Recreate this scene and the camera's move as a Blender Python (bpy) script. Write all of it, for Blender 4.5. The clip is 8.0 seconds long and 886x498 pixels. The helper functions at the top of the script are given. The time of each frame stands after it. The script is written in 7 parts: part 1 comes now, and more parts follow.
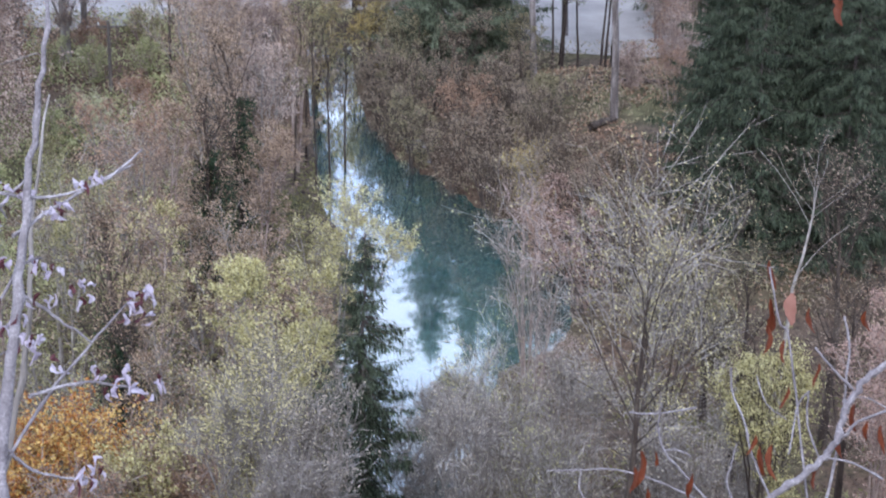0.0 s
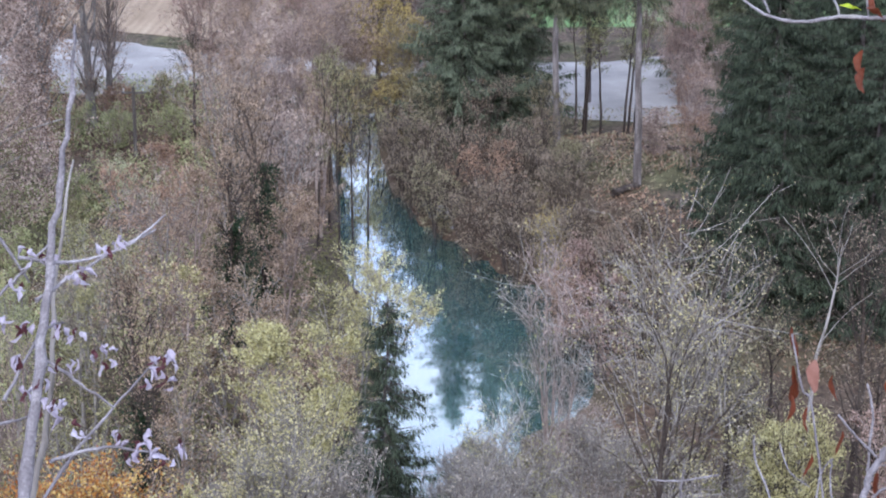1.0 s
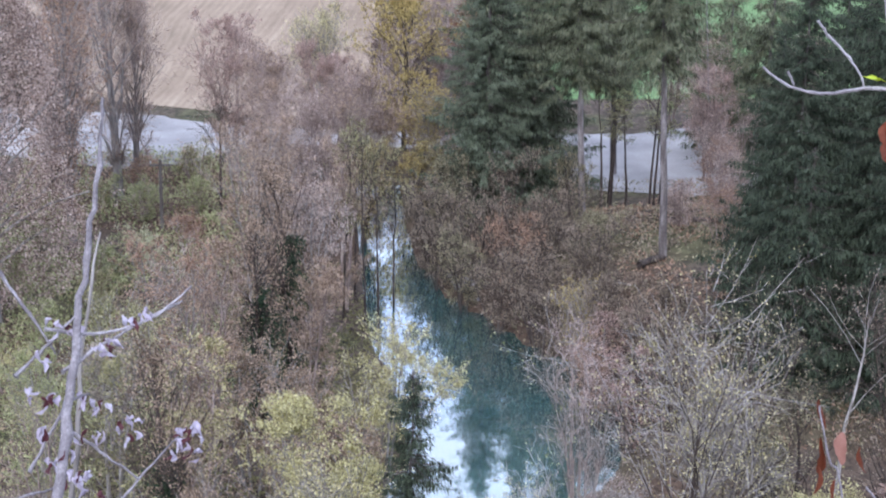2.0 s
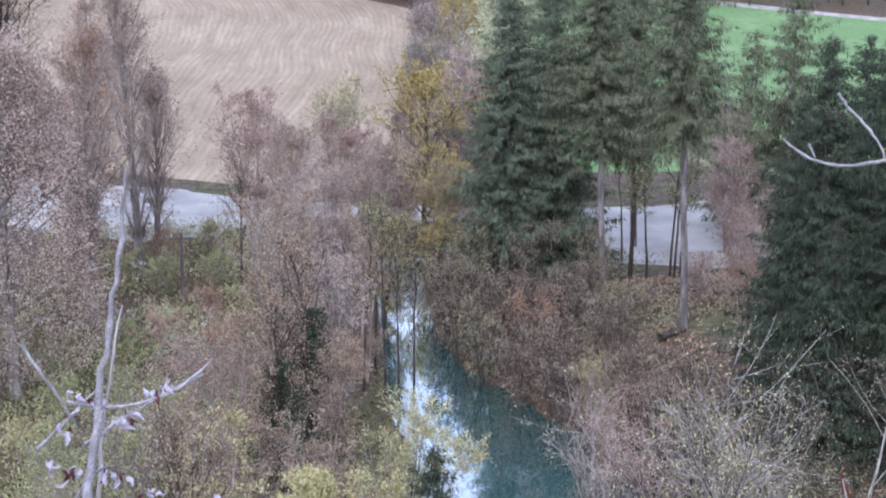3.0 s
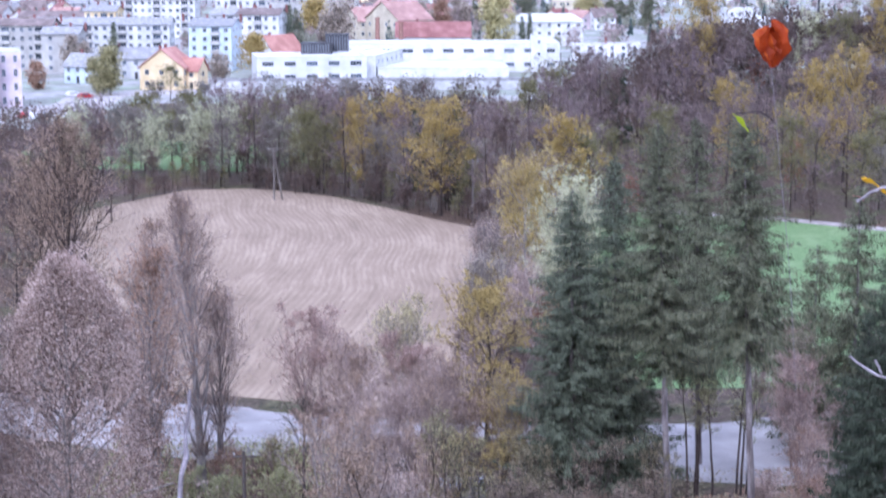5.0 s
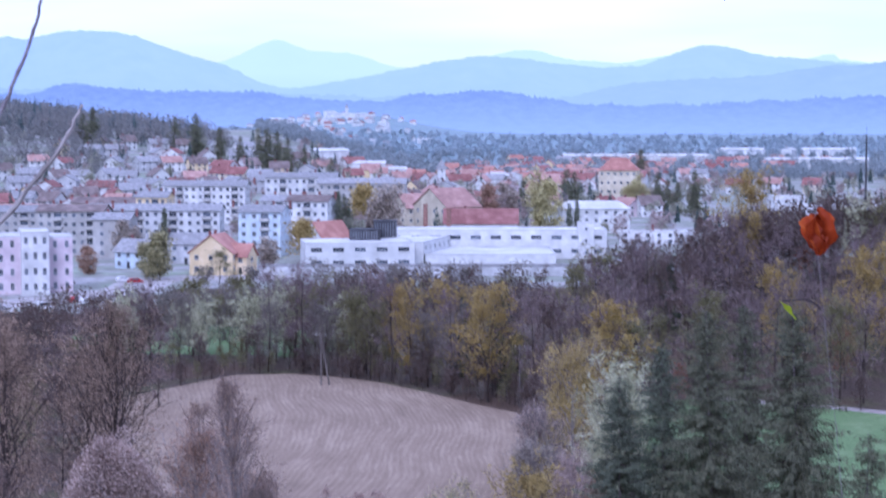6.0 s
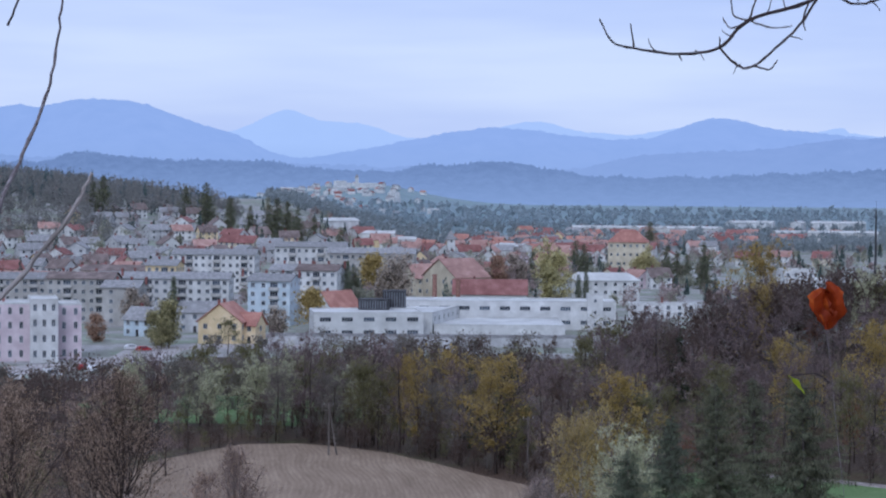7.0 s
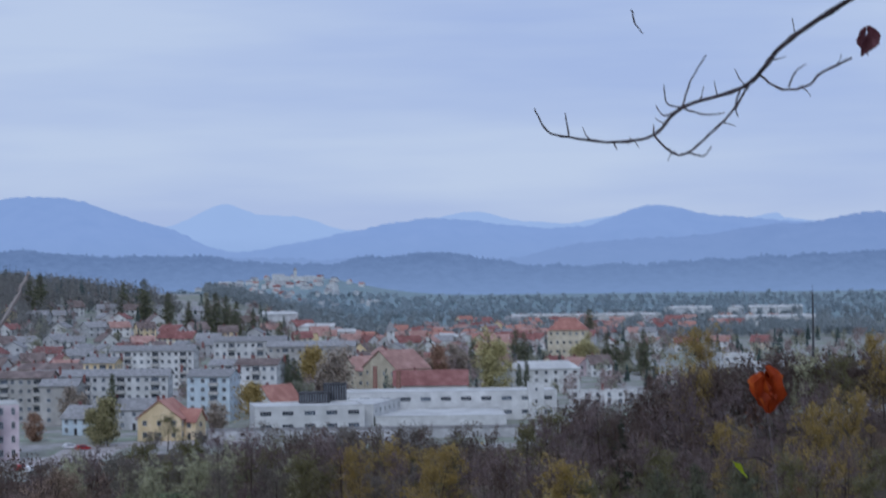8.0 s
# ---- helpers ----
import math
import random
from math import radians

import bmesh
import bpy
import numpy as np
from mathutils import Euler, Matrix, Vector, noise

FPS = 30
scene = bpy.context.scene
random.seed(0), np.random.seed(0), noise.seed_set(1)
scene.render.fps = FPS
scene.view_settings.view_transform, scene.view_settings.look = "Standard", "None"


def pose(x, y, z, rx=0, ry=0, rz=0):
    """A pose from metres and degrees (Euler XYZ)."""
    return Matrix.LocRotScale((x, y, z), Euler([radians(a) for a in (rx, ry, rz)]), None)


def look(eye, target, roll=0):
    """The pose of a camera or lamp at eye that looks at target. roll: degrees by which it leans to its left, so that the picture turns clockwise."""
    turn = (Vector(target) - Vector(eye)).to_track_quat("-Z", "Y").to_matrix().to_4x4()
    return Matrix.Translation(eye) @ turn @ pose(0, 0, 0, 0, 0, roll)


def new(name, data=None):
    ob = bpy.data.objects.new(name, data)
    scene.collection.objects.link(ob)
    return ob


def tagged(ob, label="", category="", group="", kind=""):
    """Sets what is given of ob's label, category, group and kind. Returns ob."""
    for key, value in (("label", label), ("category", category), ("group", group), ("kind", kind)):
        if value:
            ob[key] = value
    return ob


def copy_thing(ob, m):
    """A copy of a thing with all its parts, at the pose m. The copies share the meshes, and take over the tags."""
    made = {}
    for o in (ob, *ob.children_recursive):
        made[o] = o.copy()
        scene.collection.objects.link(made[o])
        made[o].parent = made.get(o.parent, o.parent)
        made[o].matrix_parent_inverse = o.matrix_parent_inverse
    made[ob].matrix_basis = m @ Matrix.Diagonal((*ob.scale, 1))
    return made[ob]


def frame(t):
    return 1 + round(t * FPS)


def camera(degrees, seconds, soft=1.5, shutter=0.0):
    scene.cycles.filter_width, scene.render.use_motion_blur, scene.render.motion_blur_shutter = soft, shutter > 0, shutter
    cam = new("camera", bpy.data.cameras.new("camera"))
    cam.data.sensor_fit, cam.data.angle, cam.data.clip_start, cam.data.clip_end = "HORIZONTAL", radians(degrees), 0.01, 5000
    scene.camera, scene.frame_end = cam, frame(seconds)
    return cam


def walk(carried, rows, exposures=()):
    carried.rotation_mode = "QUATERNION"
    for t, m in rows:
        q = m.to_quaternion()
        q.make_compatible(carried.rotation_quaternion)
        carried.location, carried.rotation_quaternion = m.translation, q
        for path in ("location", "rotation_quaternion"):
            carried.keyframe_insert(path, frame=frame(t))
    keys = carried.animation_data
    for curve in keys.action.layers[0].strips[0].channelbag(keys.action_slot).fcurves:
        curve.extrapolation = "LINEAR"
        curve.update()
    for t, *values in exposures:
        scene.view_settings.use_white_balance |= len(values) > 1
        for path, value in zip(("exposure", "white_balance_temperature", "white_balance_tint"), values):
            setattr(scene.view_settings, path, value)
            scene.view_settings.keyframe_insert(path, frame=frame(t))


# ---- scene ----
EYE = 46.0          # height of the eye over the valley floor


def aim(t, yaw, pitch, roll):
    """A row of the walk: the eye sways by a few millimetres while it tilts up."""
    eye = (0.002 * math.sin(t * 1.1), 0.003 * math.cos(t * 0.9), EYE + 0.0004 * (t - 4))
    return t, pose(*eye, 90 + pitch, 0, -yaw) @ pose(0, 0, 0, 0, 0, -roll)


cam = camera(26.0, 8.0, soft=2.0, shutter=0.4)
walk(cam, [
    aim(0.0, 6.168, -22.215, -1.268), aim(0.5, 5.547, -21.130, -1.237), aim(1.0, 5.390, -20.265, -1.138), aim(1.5, 4.999, -19.222, -1.064),
    aim(3.0, 3.881, -15.967, -0.566), aim(3.5, 3.781, -14.824, -0.877), aim(4.0, 3.123, -13.493, -0.611), aim(4.2, 2.786, -12.874, -0.568),
    aim(5.3, 1.640, -7.922, 0.178), aim(5.5, 1.344, -6.789, 0.078), aim(6.0, 0.525, -3.950, 0.001), aim(6.5, 0.000, -2.550, 0.000),
    aim(7.0, 0.242, -1.848, -0.459), aim(7.5, 1.382, -0.659, 0.869), aim(7.6, 2.124, -0.628, 0.843), aim(7.7, 2.417, -0.118, 0.823),
    aim(7.8, 2.285, 0.120, 1.100), aim(8.0, 2.071, 0.863, 0.677)],
    exposures=[(0.0, 1.14, 5580, 11), (1.5, 1.16, 5520, 12), (3.0, 1.18, 5430, 13), (4.2, 1.25, 5230, 16), (5.5, 0.92, 5080, 29), (6.0, 0.44, 4870, 32), (6.5, 0.11, 4930, 31), (7.0, -0.28, 5280, 15), (7.5, -0.42, 5340, 12), (8.0, -0.60, 5340, 12)])

# ---- sky and sun: an overcast autumn day ----
world = bpy.data.worlds.new("overcast_sky")
scene.world = world
world.use_nodes = True
wn, wl = world.node_tree.nodes, world.node_tree.links
wn.clear()
w_out, w_bg = wn.new("ShaderNodeOutputWorld"), wn.new("ShaderNodeBackground")
w_sky = wn.new("ShaderNodeTexSky")
w_sky.sky_type, w_sky.sun_disc = "NISHITA", False
w_sky.sun_elevation, w_sky.sun_rotation = radians(28), radians(200)
w_dim = wn.new("ShaderNodeVectorMath")
w_dim.operation = "SCALE"
w_dim.inputs["Scale"].default_value = 0.09
w_co, w_map, w_noise = wn.new("ShaderNodeTexCoord"), wn.new("ShaderNodeMapping"), wn.new("ShaderNodeTexNoise")
w_map.inputs["Scale"].default_value = (1.3, 1.3, 10.0)
w_noise.inputs["Scale"].default_value, w_noise.inputs["Detail"].default_value = 2.2, 4.0
w_noise.inputs["Roughness"].default_value = 0.5
w_ramp = wn.new("ShaderNodeValToRGB")
w_ramp.color_ramp.elements[0].position, w_ramp.color_ramp.elements[1].position = 0.32, 0.60
w_ramp.color_ramp.elements[0].color = (0.67, 0.74, 0.955, 1)
w_ramp.color_ramp.elements[1].color = (0.89, 0.93, 1.01, 1)
w_mix = wn.new("ShaderNodeMixRGB")
w_mix.inputs[0].default_value = 0.88
wl.new(w_sky.outputs[0], w_dim.inputs[0])
wl.new(w_co.outputs["Generated"], w_map.inputs[0])
wl.new(w_map.outputs[0], w_noise.inputs["Vector"])
wl.new(w_noise.outputs[0], w_ramp.inputs[0])
wl.new(w_dim.outputs[0], w_mix.inputs[1])
wl.new(w_ramp.outputs[0], w_mix.inputs[2])
wl.new(w_mix.outputs[0], w_bg.inputs[0])
w_bg.inputs[1].default_value = 1.0
wl.new(w_bg.outputs[0], w_out.inputs[0])

sun_data = bpy.data.lights.new("sun", "SUN")
sun_data.energy, sun_data.angle, sun_data.color = 1.2, radians(25), (1.0, 0.96, 0.9)
sun = new("sun", sun_data)
sun.matrix_world = look((0, 0, 0), (0.25, 0.9, -0.75))


# ---- materials ----
def lin(*srgb):
    """A base colour from display values between 0 and 1."""
    return tuple(c / 12.92 if c <= 0.04045 else ((c + 0.055) / 1.055) ** 2.4 for c in srgb) + (1,)


def surface(name, colours, scale=1.0, rough=0.8, bump=0.3, fine=8.0, per="object", spread=0.15, metal=0.0, stretch=(1, 1, 1), thin=0.0, spec=0.3):
    """A material whose colour wanders over two scales of noise, and differs from object to object or from island to island."""
    m = bpy.data.materials.new(name)
    m.use_nodes = True
    n, l = m.node_tree.nodes, m.node_tree.links
    b = n["Principled BSDF"]
    b.inputs["Roughness"].default_value, b.inputs["Metallic"].default_value = rough, metal
    b.inputs["Specular IOR Level"].default_value = spec
    co, mp = n.new("ShaderNodeTexCoord"), n.new("ShaderNodeMapping")
    mp.inputs["Scale"].default_value = stretch
    l.new(co.outputs["Object"], mp.inputs[0])
    big, small = n.new("ShaderNodeTexNoise"), n.new("ShaderNodeTexNoise")
    big.inputs["Scale"].default_value, big.inputs["Detail"].default_value = scale, 5
    small.inputs["Scale"].default_value, small.inputs["Detail"].default_value = scale * fine, 4
    for q in (big, small):
        l.new(mp.outputs[0], q.inputs["Vector"])
    add = n.new("ShaderNodeMath")
    add.operation = "MULTIPLY_ADD"
    l.new(small.outputs[0], add.inputs[0])
    add.inputs[1].default_value = 0.45
    l.new(big.outputs[0], add.inputs[2])
    rnd = n.new("ShaderNodeObjectInfo" if per == "object" else "ShaderNodeNewGeometry")
    add2 = n.new("ShaderNodeMath")
    add2.operation = "MULTIPLY_ADD"
    l.new(rnd.outputs["Random" if per == "object" else "Random Per Island"], add2.inputs[0])
    add2.inputs[1].default_value = spread * (1 if per == "object" else 3)
    l.new(add.outputs[0], add2.inputs[2])
    ramp = n.new("ShaderNodeValToRGB")
    lo = 0.5
    hi = 0.95 + spread * (1 if per == "object" else 3)
    es = ramp.color_ramp.elements
    while len(es) < len(colours):
        es.new(0.5)
    for i, c in enumerate(colours):
        es[i].position = lo + (hi - lo) * i / max(1, len(colours) - 1)
        es[i].color = c
    l.new(add2.outputs[0], ramp.inputs[0])
    l.new(ramp.outputs[0], b.inputs["Base Color"])
    if bump:
        bm_ = n.new("ShaderNodeBump")
        bm_.inputs["Strength"].default_value = bump
        bm_.inputs["Distance"].default_value = 0.05
        l.new(small.outputs[0], bm_.inputs["Height"])
        l.new(bm_.outputs[0], b.inputs["Normal"])
    if thin:
        tr, mx = n.new("ShaderNodeBsdfTranslucent"), n.new("ShaderNodeMixShader")
        mx.inputs[0].default_value = thin
        l.new(ramp.outputs[0], tr.inputs[0])
        l.new(b.outputs[0], mx.inputs[1])
        l.new(tr.outputs[0], mx.inputs[2])
        l.new(mx.outputs[0], n["Material Output"].inputs[0])
    return m


def leafy(name, *colours, thin=0.3, spread=0.22):
    return surface(name, colours, scale=0.35, rough=0.65, bump=0, per="island", spread=spread, thin=thin, spec=0.2)


LEAF = {
    "brown": leafy("leaf_brown", lin(.33, .27, .22), lin(.54, .455, .38), lin(.74, .645, .555), spread=0.18),
    "thicket": leafy("leaf_dark_brown", lin(.285, .245, .21), lin(.46, .405, .35), lin(.64, .575, .505), spread=0.2),
    "thicket_olive": leafy("leaf_dark_olive", lin(.31, .29, .225), lin(.49, .46, .36), lin(.66, .62, .50), spread=0.2),
    "pink": leafy("leaf_dusty_pink", lin(.385, .32, .29), lin(.605, .52, .475), lin(.80, .72, .67), spread=0.18),
    "rust": leafy("leaf_rust", lin(.38, .285, .23), lin(.55, .435, .36), lin(.71, .59, .50)),
    "olive": leafy("leaf_olive", lin(.31, .29, .20), lin(.53, .51, .37), lin(.73, .70, .52), spread=0.16),
    "grey": leafy("leaf_grey_brown", lin(.34, .30, .27), lin(.55, .505, .455), lin(.74, .69, .63), spread=0.2),
    "yellow": leafy("leaf_yellow", lin(.47, .44, .30), lin(.645, .61, .42), lin(.80, .765, .57)),
    "gold": leafy("leaf_gold", lin(.43, .37, .22), lin(.60, .52, .31), lin(.75, .67, .44)),
    "orange": leafy("leaf_orange", lin(.44, .25, .15), lin(.64, .41, .22), lin(.77, .57, .31), lin(.82, .70, .44), spread=0.17),
    "lime": leafy("leaf_yellow_green", lin(.37, .375, .25), lin(.53, .54, .37), lin(.70, .70, .52)),
    "willow": leafy("leaf_pale_willow", lin(.56, .56, .44), lin(.72, .72, .58), lin(.86, .85, .72), spread=0.07),
    "ivy": leafy("leaf_ivy", lin(.07, .11, .08), lin(.14, .20, .14), lin(.24, .30, .21), thin=0.1),
    "spruce": leafy("needles_dark_green", lin(.095, .12, .09), lin(.18, .21, .16), lin(.31, .34, .27), thin=0.1),
    "spruce_grey": leafy("needles_grey_green", lin(.165, .19, .15), lin(.285, .31, .25), lin(.44, .465, .38), thin=0.1),
    "spruce_olive": leafy("needles_olive_green", lin(.19, .20, .15), lin(.31, .325, .25), lin(.46, .465, .365), thin=0.1),
    "wood_brown": leafy("wood_brown_leaf", lin(.365, .305, .275), lin(.43, .365, .33), lin(.50, .43, .39), spread=0.05, thin=0.45),
    "wood_grey": leafy("wood_grey_leaf", lin(.445, .42, .385), lin(.52, .49, .45), lin(.60, .565, .52), spread=0.05, thin=0.45),
    "wood_olive": leafy("wood_olive_leaf", lin(.43, .415, .29), lin(.51, .49, .345), lin(.59, .57, .415), spread=0.05, thin=0.45),
    "wood_gold": leafy("wood_gold_leaf", lin(.54, .465, .27), lin(.645, .56, .335), lin(.74, .65, .41), spread=0.05, thin=0.45),
    "wood_rust": leafy("wood_rust_leaf", lin(.45, .30, .235), lin(.54, .365, .28), lin(.62, .44, .34), spread=0.05, thin=0.45),
    "wood_plum": leafy("wood_plum_leaf", lin(.405, .35, .345), lin(.47, .41, .405), lin(.54, .475, .47), spread=0.05, thin=0.45),
    "mixed": leafy("leaf_olive_and_yellow", lin(.36, .32, .24), lin(.52, .49, .33), lin(.68, .64, .42), lin(.84, .79, .60), spread=0.18),
    "rose": leafy("leaf_rose_rust", lin(.39, .31, .28), lin(.57, .46, .42), lin(.74, .63, .58)),
    "violet": leafy("leaf_dried_violet", lin(.40, .30, .34), lin(.62, .54, .60), lin(.80, .74, .78)),
}
BARK = {
    "dark": surface("bark_dark", [lin(.16, .13, .12), lin(.27, .23, .21), lin(.38, .34, .31)], 3, 0.9, 0.6, stretch=(1, 1, .25)),
    "grey": surface("bark_grey", [lin(.38, .35, .33), lin(.52, .49, .47), lin(.67, .64, .62)], 3, 0.9, 0.6, stretch=(1, 1, .25)),
    "pale": surface("bark_pale", [lin(.48, .45, .43), lin(.62, .59, .57), lin(.76, .73, .71)], 4, 0.85, 0.5, stretch=(1, 1, .25)),
    "red": surface("bark_reddish", [lin(.42, .36, .34), lin(.58, .51, .48), lin(.73, .66, .63)], 3, 0.9, 0.4, stretch=(1, 1, .25)),
    "spruce": surface("bark_spruce", [lin(.27, .24, .235), lin(.42, .385, .375), lin(.58, .545, .535)], 3, 0.9, 0.7, stretch=(1, 1, .2)),
}


def layered(name, rows, rough=0.9, bump=0.5):
    """Ground: two or three surfaces of litter, soil and grass that run into one another. rows: scale, colour, colour."""
    m = bpy.data.materials.new(name)
    m.use_nodes = True
    n, l = m.node_tree.nodes, m.node_tree.links
    b = n["Principled BSDF"]
    b.inputs["Roughness"].default_value, b.inputs["Specular IOR Level"].default_value = rough, 0.15
    co = n.new("ShaderNodeTexCoord")
    last = None
    for i, (scale, c0, c1) in enumerate(rows):
        t = n.new("ShaderNodeTexNoise")
        t.inputs["Scale"].default_value, t.inputs["Detail"].default_value, t.inputs["Roughness"].default_value = scale, 8, 0.65
        l.new(co.outputs["Object"], t.inputs["Vector"])
        r = n.new("ShaderNodeValToRGB")
        r.color_ramp.elements[0].position, r.color_ramp.elements[1].position = 0.36, 0.66
        r.color_ramp.elements[0].color, r.color_ramp.elements[1].color = c0, c1
        l.new(t.outputs[0], r.inputs[0])
        if last is None:
            last = r
        else:
            k, mx, kr = n.new("ShaderNodeTexNoise"), n.new("ShaderNodeMixRGB"), n.new("ShaderNodeValToRGB")
            k.inputs["Scale"].default_value, k.inputs["Detail"].default_value = 0.09 / i, 6
            l.new(co.outputs["Object"], k.inputs["Vector"])
            kr.color_ramp.elements[0].position, kr.color_ramp.elements[1].position = 0.48, 0.58
            l.new(k.outputs[0], kr.inputs[0])
            l.new(kr.outputs[0], mx.inputs[0])
            l.new(last.outputs[0], mx.inputs[1])
            l.new(r.outputs[0], mx.inputs[2])
            last = mx
        if i == 0 and bump:
            bp = n.new("ShaderNodeBump")
            bp.inputs["Strength"].default_value, bp.inputs["Distance"].default_value = bump, 0.2
            l.new(t.outputs[0], bp.inputs["Height"])
            l.new(bp.outputs[0], b.inputs["Normal"])
    l.new(last.outputs[0], b.inputs["Base Color"])
    return m


M_GROUND = layered("forest_floor", [(1.6, lin(.20, .17, .15), lin(.44, .38, .33)), (0.8, lin(.21, .205, .145), lin(.42, .40, .295)), (2.5, lin(.21, .17, .14), lin(.45, .37, .31))])
# town ground and far plain: distance haze is painted into these paler colours
M_TOWNLAND = layered("gardens_and_lawns_hazed", [(0.25, lin(.47, .48, .44), lin(.60, .60, .56)), (0.12, lin(.49, .54, .46), lin(.60, .64, .56)), (0.3, lin(.57, .56, .55), lin(.68, .67, .66))])
M_HAZED_PLAIN = layered("far_plain_hazed", [(0.05, lin(.49, .55, .58), lin(.56, .62, .65)), (0.02, lin(.50, .58, .57), lin(.57, .64, .64))], bump=0)
M_MEADOW = layered("meadow_grass", [(1.5, lin(.36, .45, .28), lin(.45, .54, .36)), (0.6, lin(.39, .47, .30), lin(.49, .57, .40))])
M_ASPHALT = surface("asphalt_worn_grey", [lin(.55, .53, .52), lin(.65, .625, .615), lin(.735, .71, .695)], 0.25, 0.85, 0.15, fine=30, spec=0.2)
M_GRAVEL = surface("gravel_path", [lin(.46, .42, .40), lin(.58, .54, .52), lin(.70, .66, .64)], 0.6, 0.9, 0.4, fine=20)


def ploughed(name):
    """Harvested maize field: soil and straw in curved drill rows."""
    m = bpy.data.materials.new(name)
    m.use_nodes = True
    n, l = m.node_tree.nodes, m.node_tree.links
    b = n["Principled BSDF"]
    b.inputs["Roughness"].default_value, b.inputs["Specular IOR Level"].default_value = 0.95, 0.1
    co, wv = n.new("ShaderNodeTexCoord"), n.new("ShaderNodeTexWave")

    def sum_of(op, a, b):
        q = n.new("ShaderNodeMath")
        q.operation = op
        for k, v in enumerate((a, b)):
            if isinstance(v, (int, float)):
                q.inputs[k].default_value = v
            else:
                l.new(v, q.inputs[k])
        return q.outputs[0]

    def tex(scale, detail, rough, vector):
        q = n.new("ShaderNodeTexNoise")
        q.inputs["Scale"].default_value, q.inputs["Detail"].default_value, q.inputs["Roughness"].default_value = scale, detail, rough
        l.new(vector, q.inputs["Vector"])
        return q.outputs[0]

    # rows run down the field and bend half way
    sep, row = n.new("ShaderNodeSeparateXYZ"), n.new("ShaderNodeCombineXYZ")
    l.new(co.outputs["Object"], sep.inputs[0])
    off = sum_of("SUBTRACT", sep.outputs["Y"], 268.0)
    across = sum_of("ADD", sep.outputs["X"], sum_of("MULTIPLY", sum_of("MULTIPLY", off, off), 0.0013))
    across = sum_of("ADD", across, sum_of("MULTIPLY", tex(0.03, 1, .5, co.outputs["Object"]), 5.0))
    l.new(across, row.inputs["X"])
    l.new(sum_of("MULTIPLY", sep.outputs["Y"], 0.11), row.inputs["Y"])
    wv.inputs["Scale"].default_value, wv.inputs["Distortion"].default_value = 0.36, 0.9
    wv.inputs["Detail"].default_value, wv.inputs["Detail Scale"].default_value = 2, 1.5
    l.new(row.outputs[0], wv.inputs["Vector"])
    fine, streak, patch = tex(2.2, 6, .65, row.outputs[0]), tex(0.6, 3, .5, row.outputs[0]), tex(0.05, 5, .5, co.outputs["Object"])
    speck = tex(3.0, 5, .7, co.outputs["Object"])
    rows_ = sum_of("ADD", sum_of("MULTIPLY", wv.outputs["Fac"], 0.06), sum_of("MULTIPLY", sum_of("ADD", fine, streak), 0.35))
    total = sum_of("ADD", sum_of("ADD", rows_, sum_of("MULTIPLY", speck, 0.25)), sum_of("MULTIPLY", patch, 0.30))
    r = n.new("ShaderNodeValToRGB")
    es = r.color_ramp.elements
    es[0].position, es[0].color = 0.46, lin(.47, .408, .345)
    es[1].position, es[1].color = 0.92, lin(.715, .645, .56)
    e = es.new(0.68)
    e.color = lin(.58, .508, .435)
    l.new(total, r.inputs[0])
    l.new(r.outputs[0], b.inputs["Base Color"])
    bp = n.new("ShaderNodeBump")
    bp.inputs["Strength"].default_value, bp.inputs["Distance"].default_value = 0.07, 0.1
    l.new(rows_, bp.inputs["Height"])
    l.new(bp.outputs[0], b.inputs["Normal"])
    return m


M_FIELD = ploughed("maize_stubble")


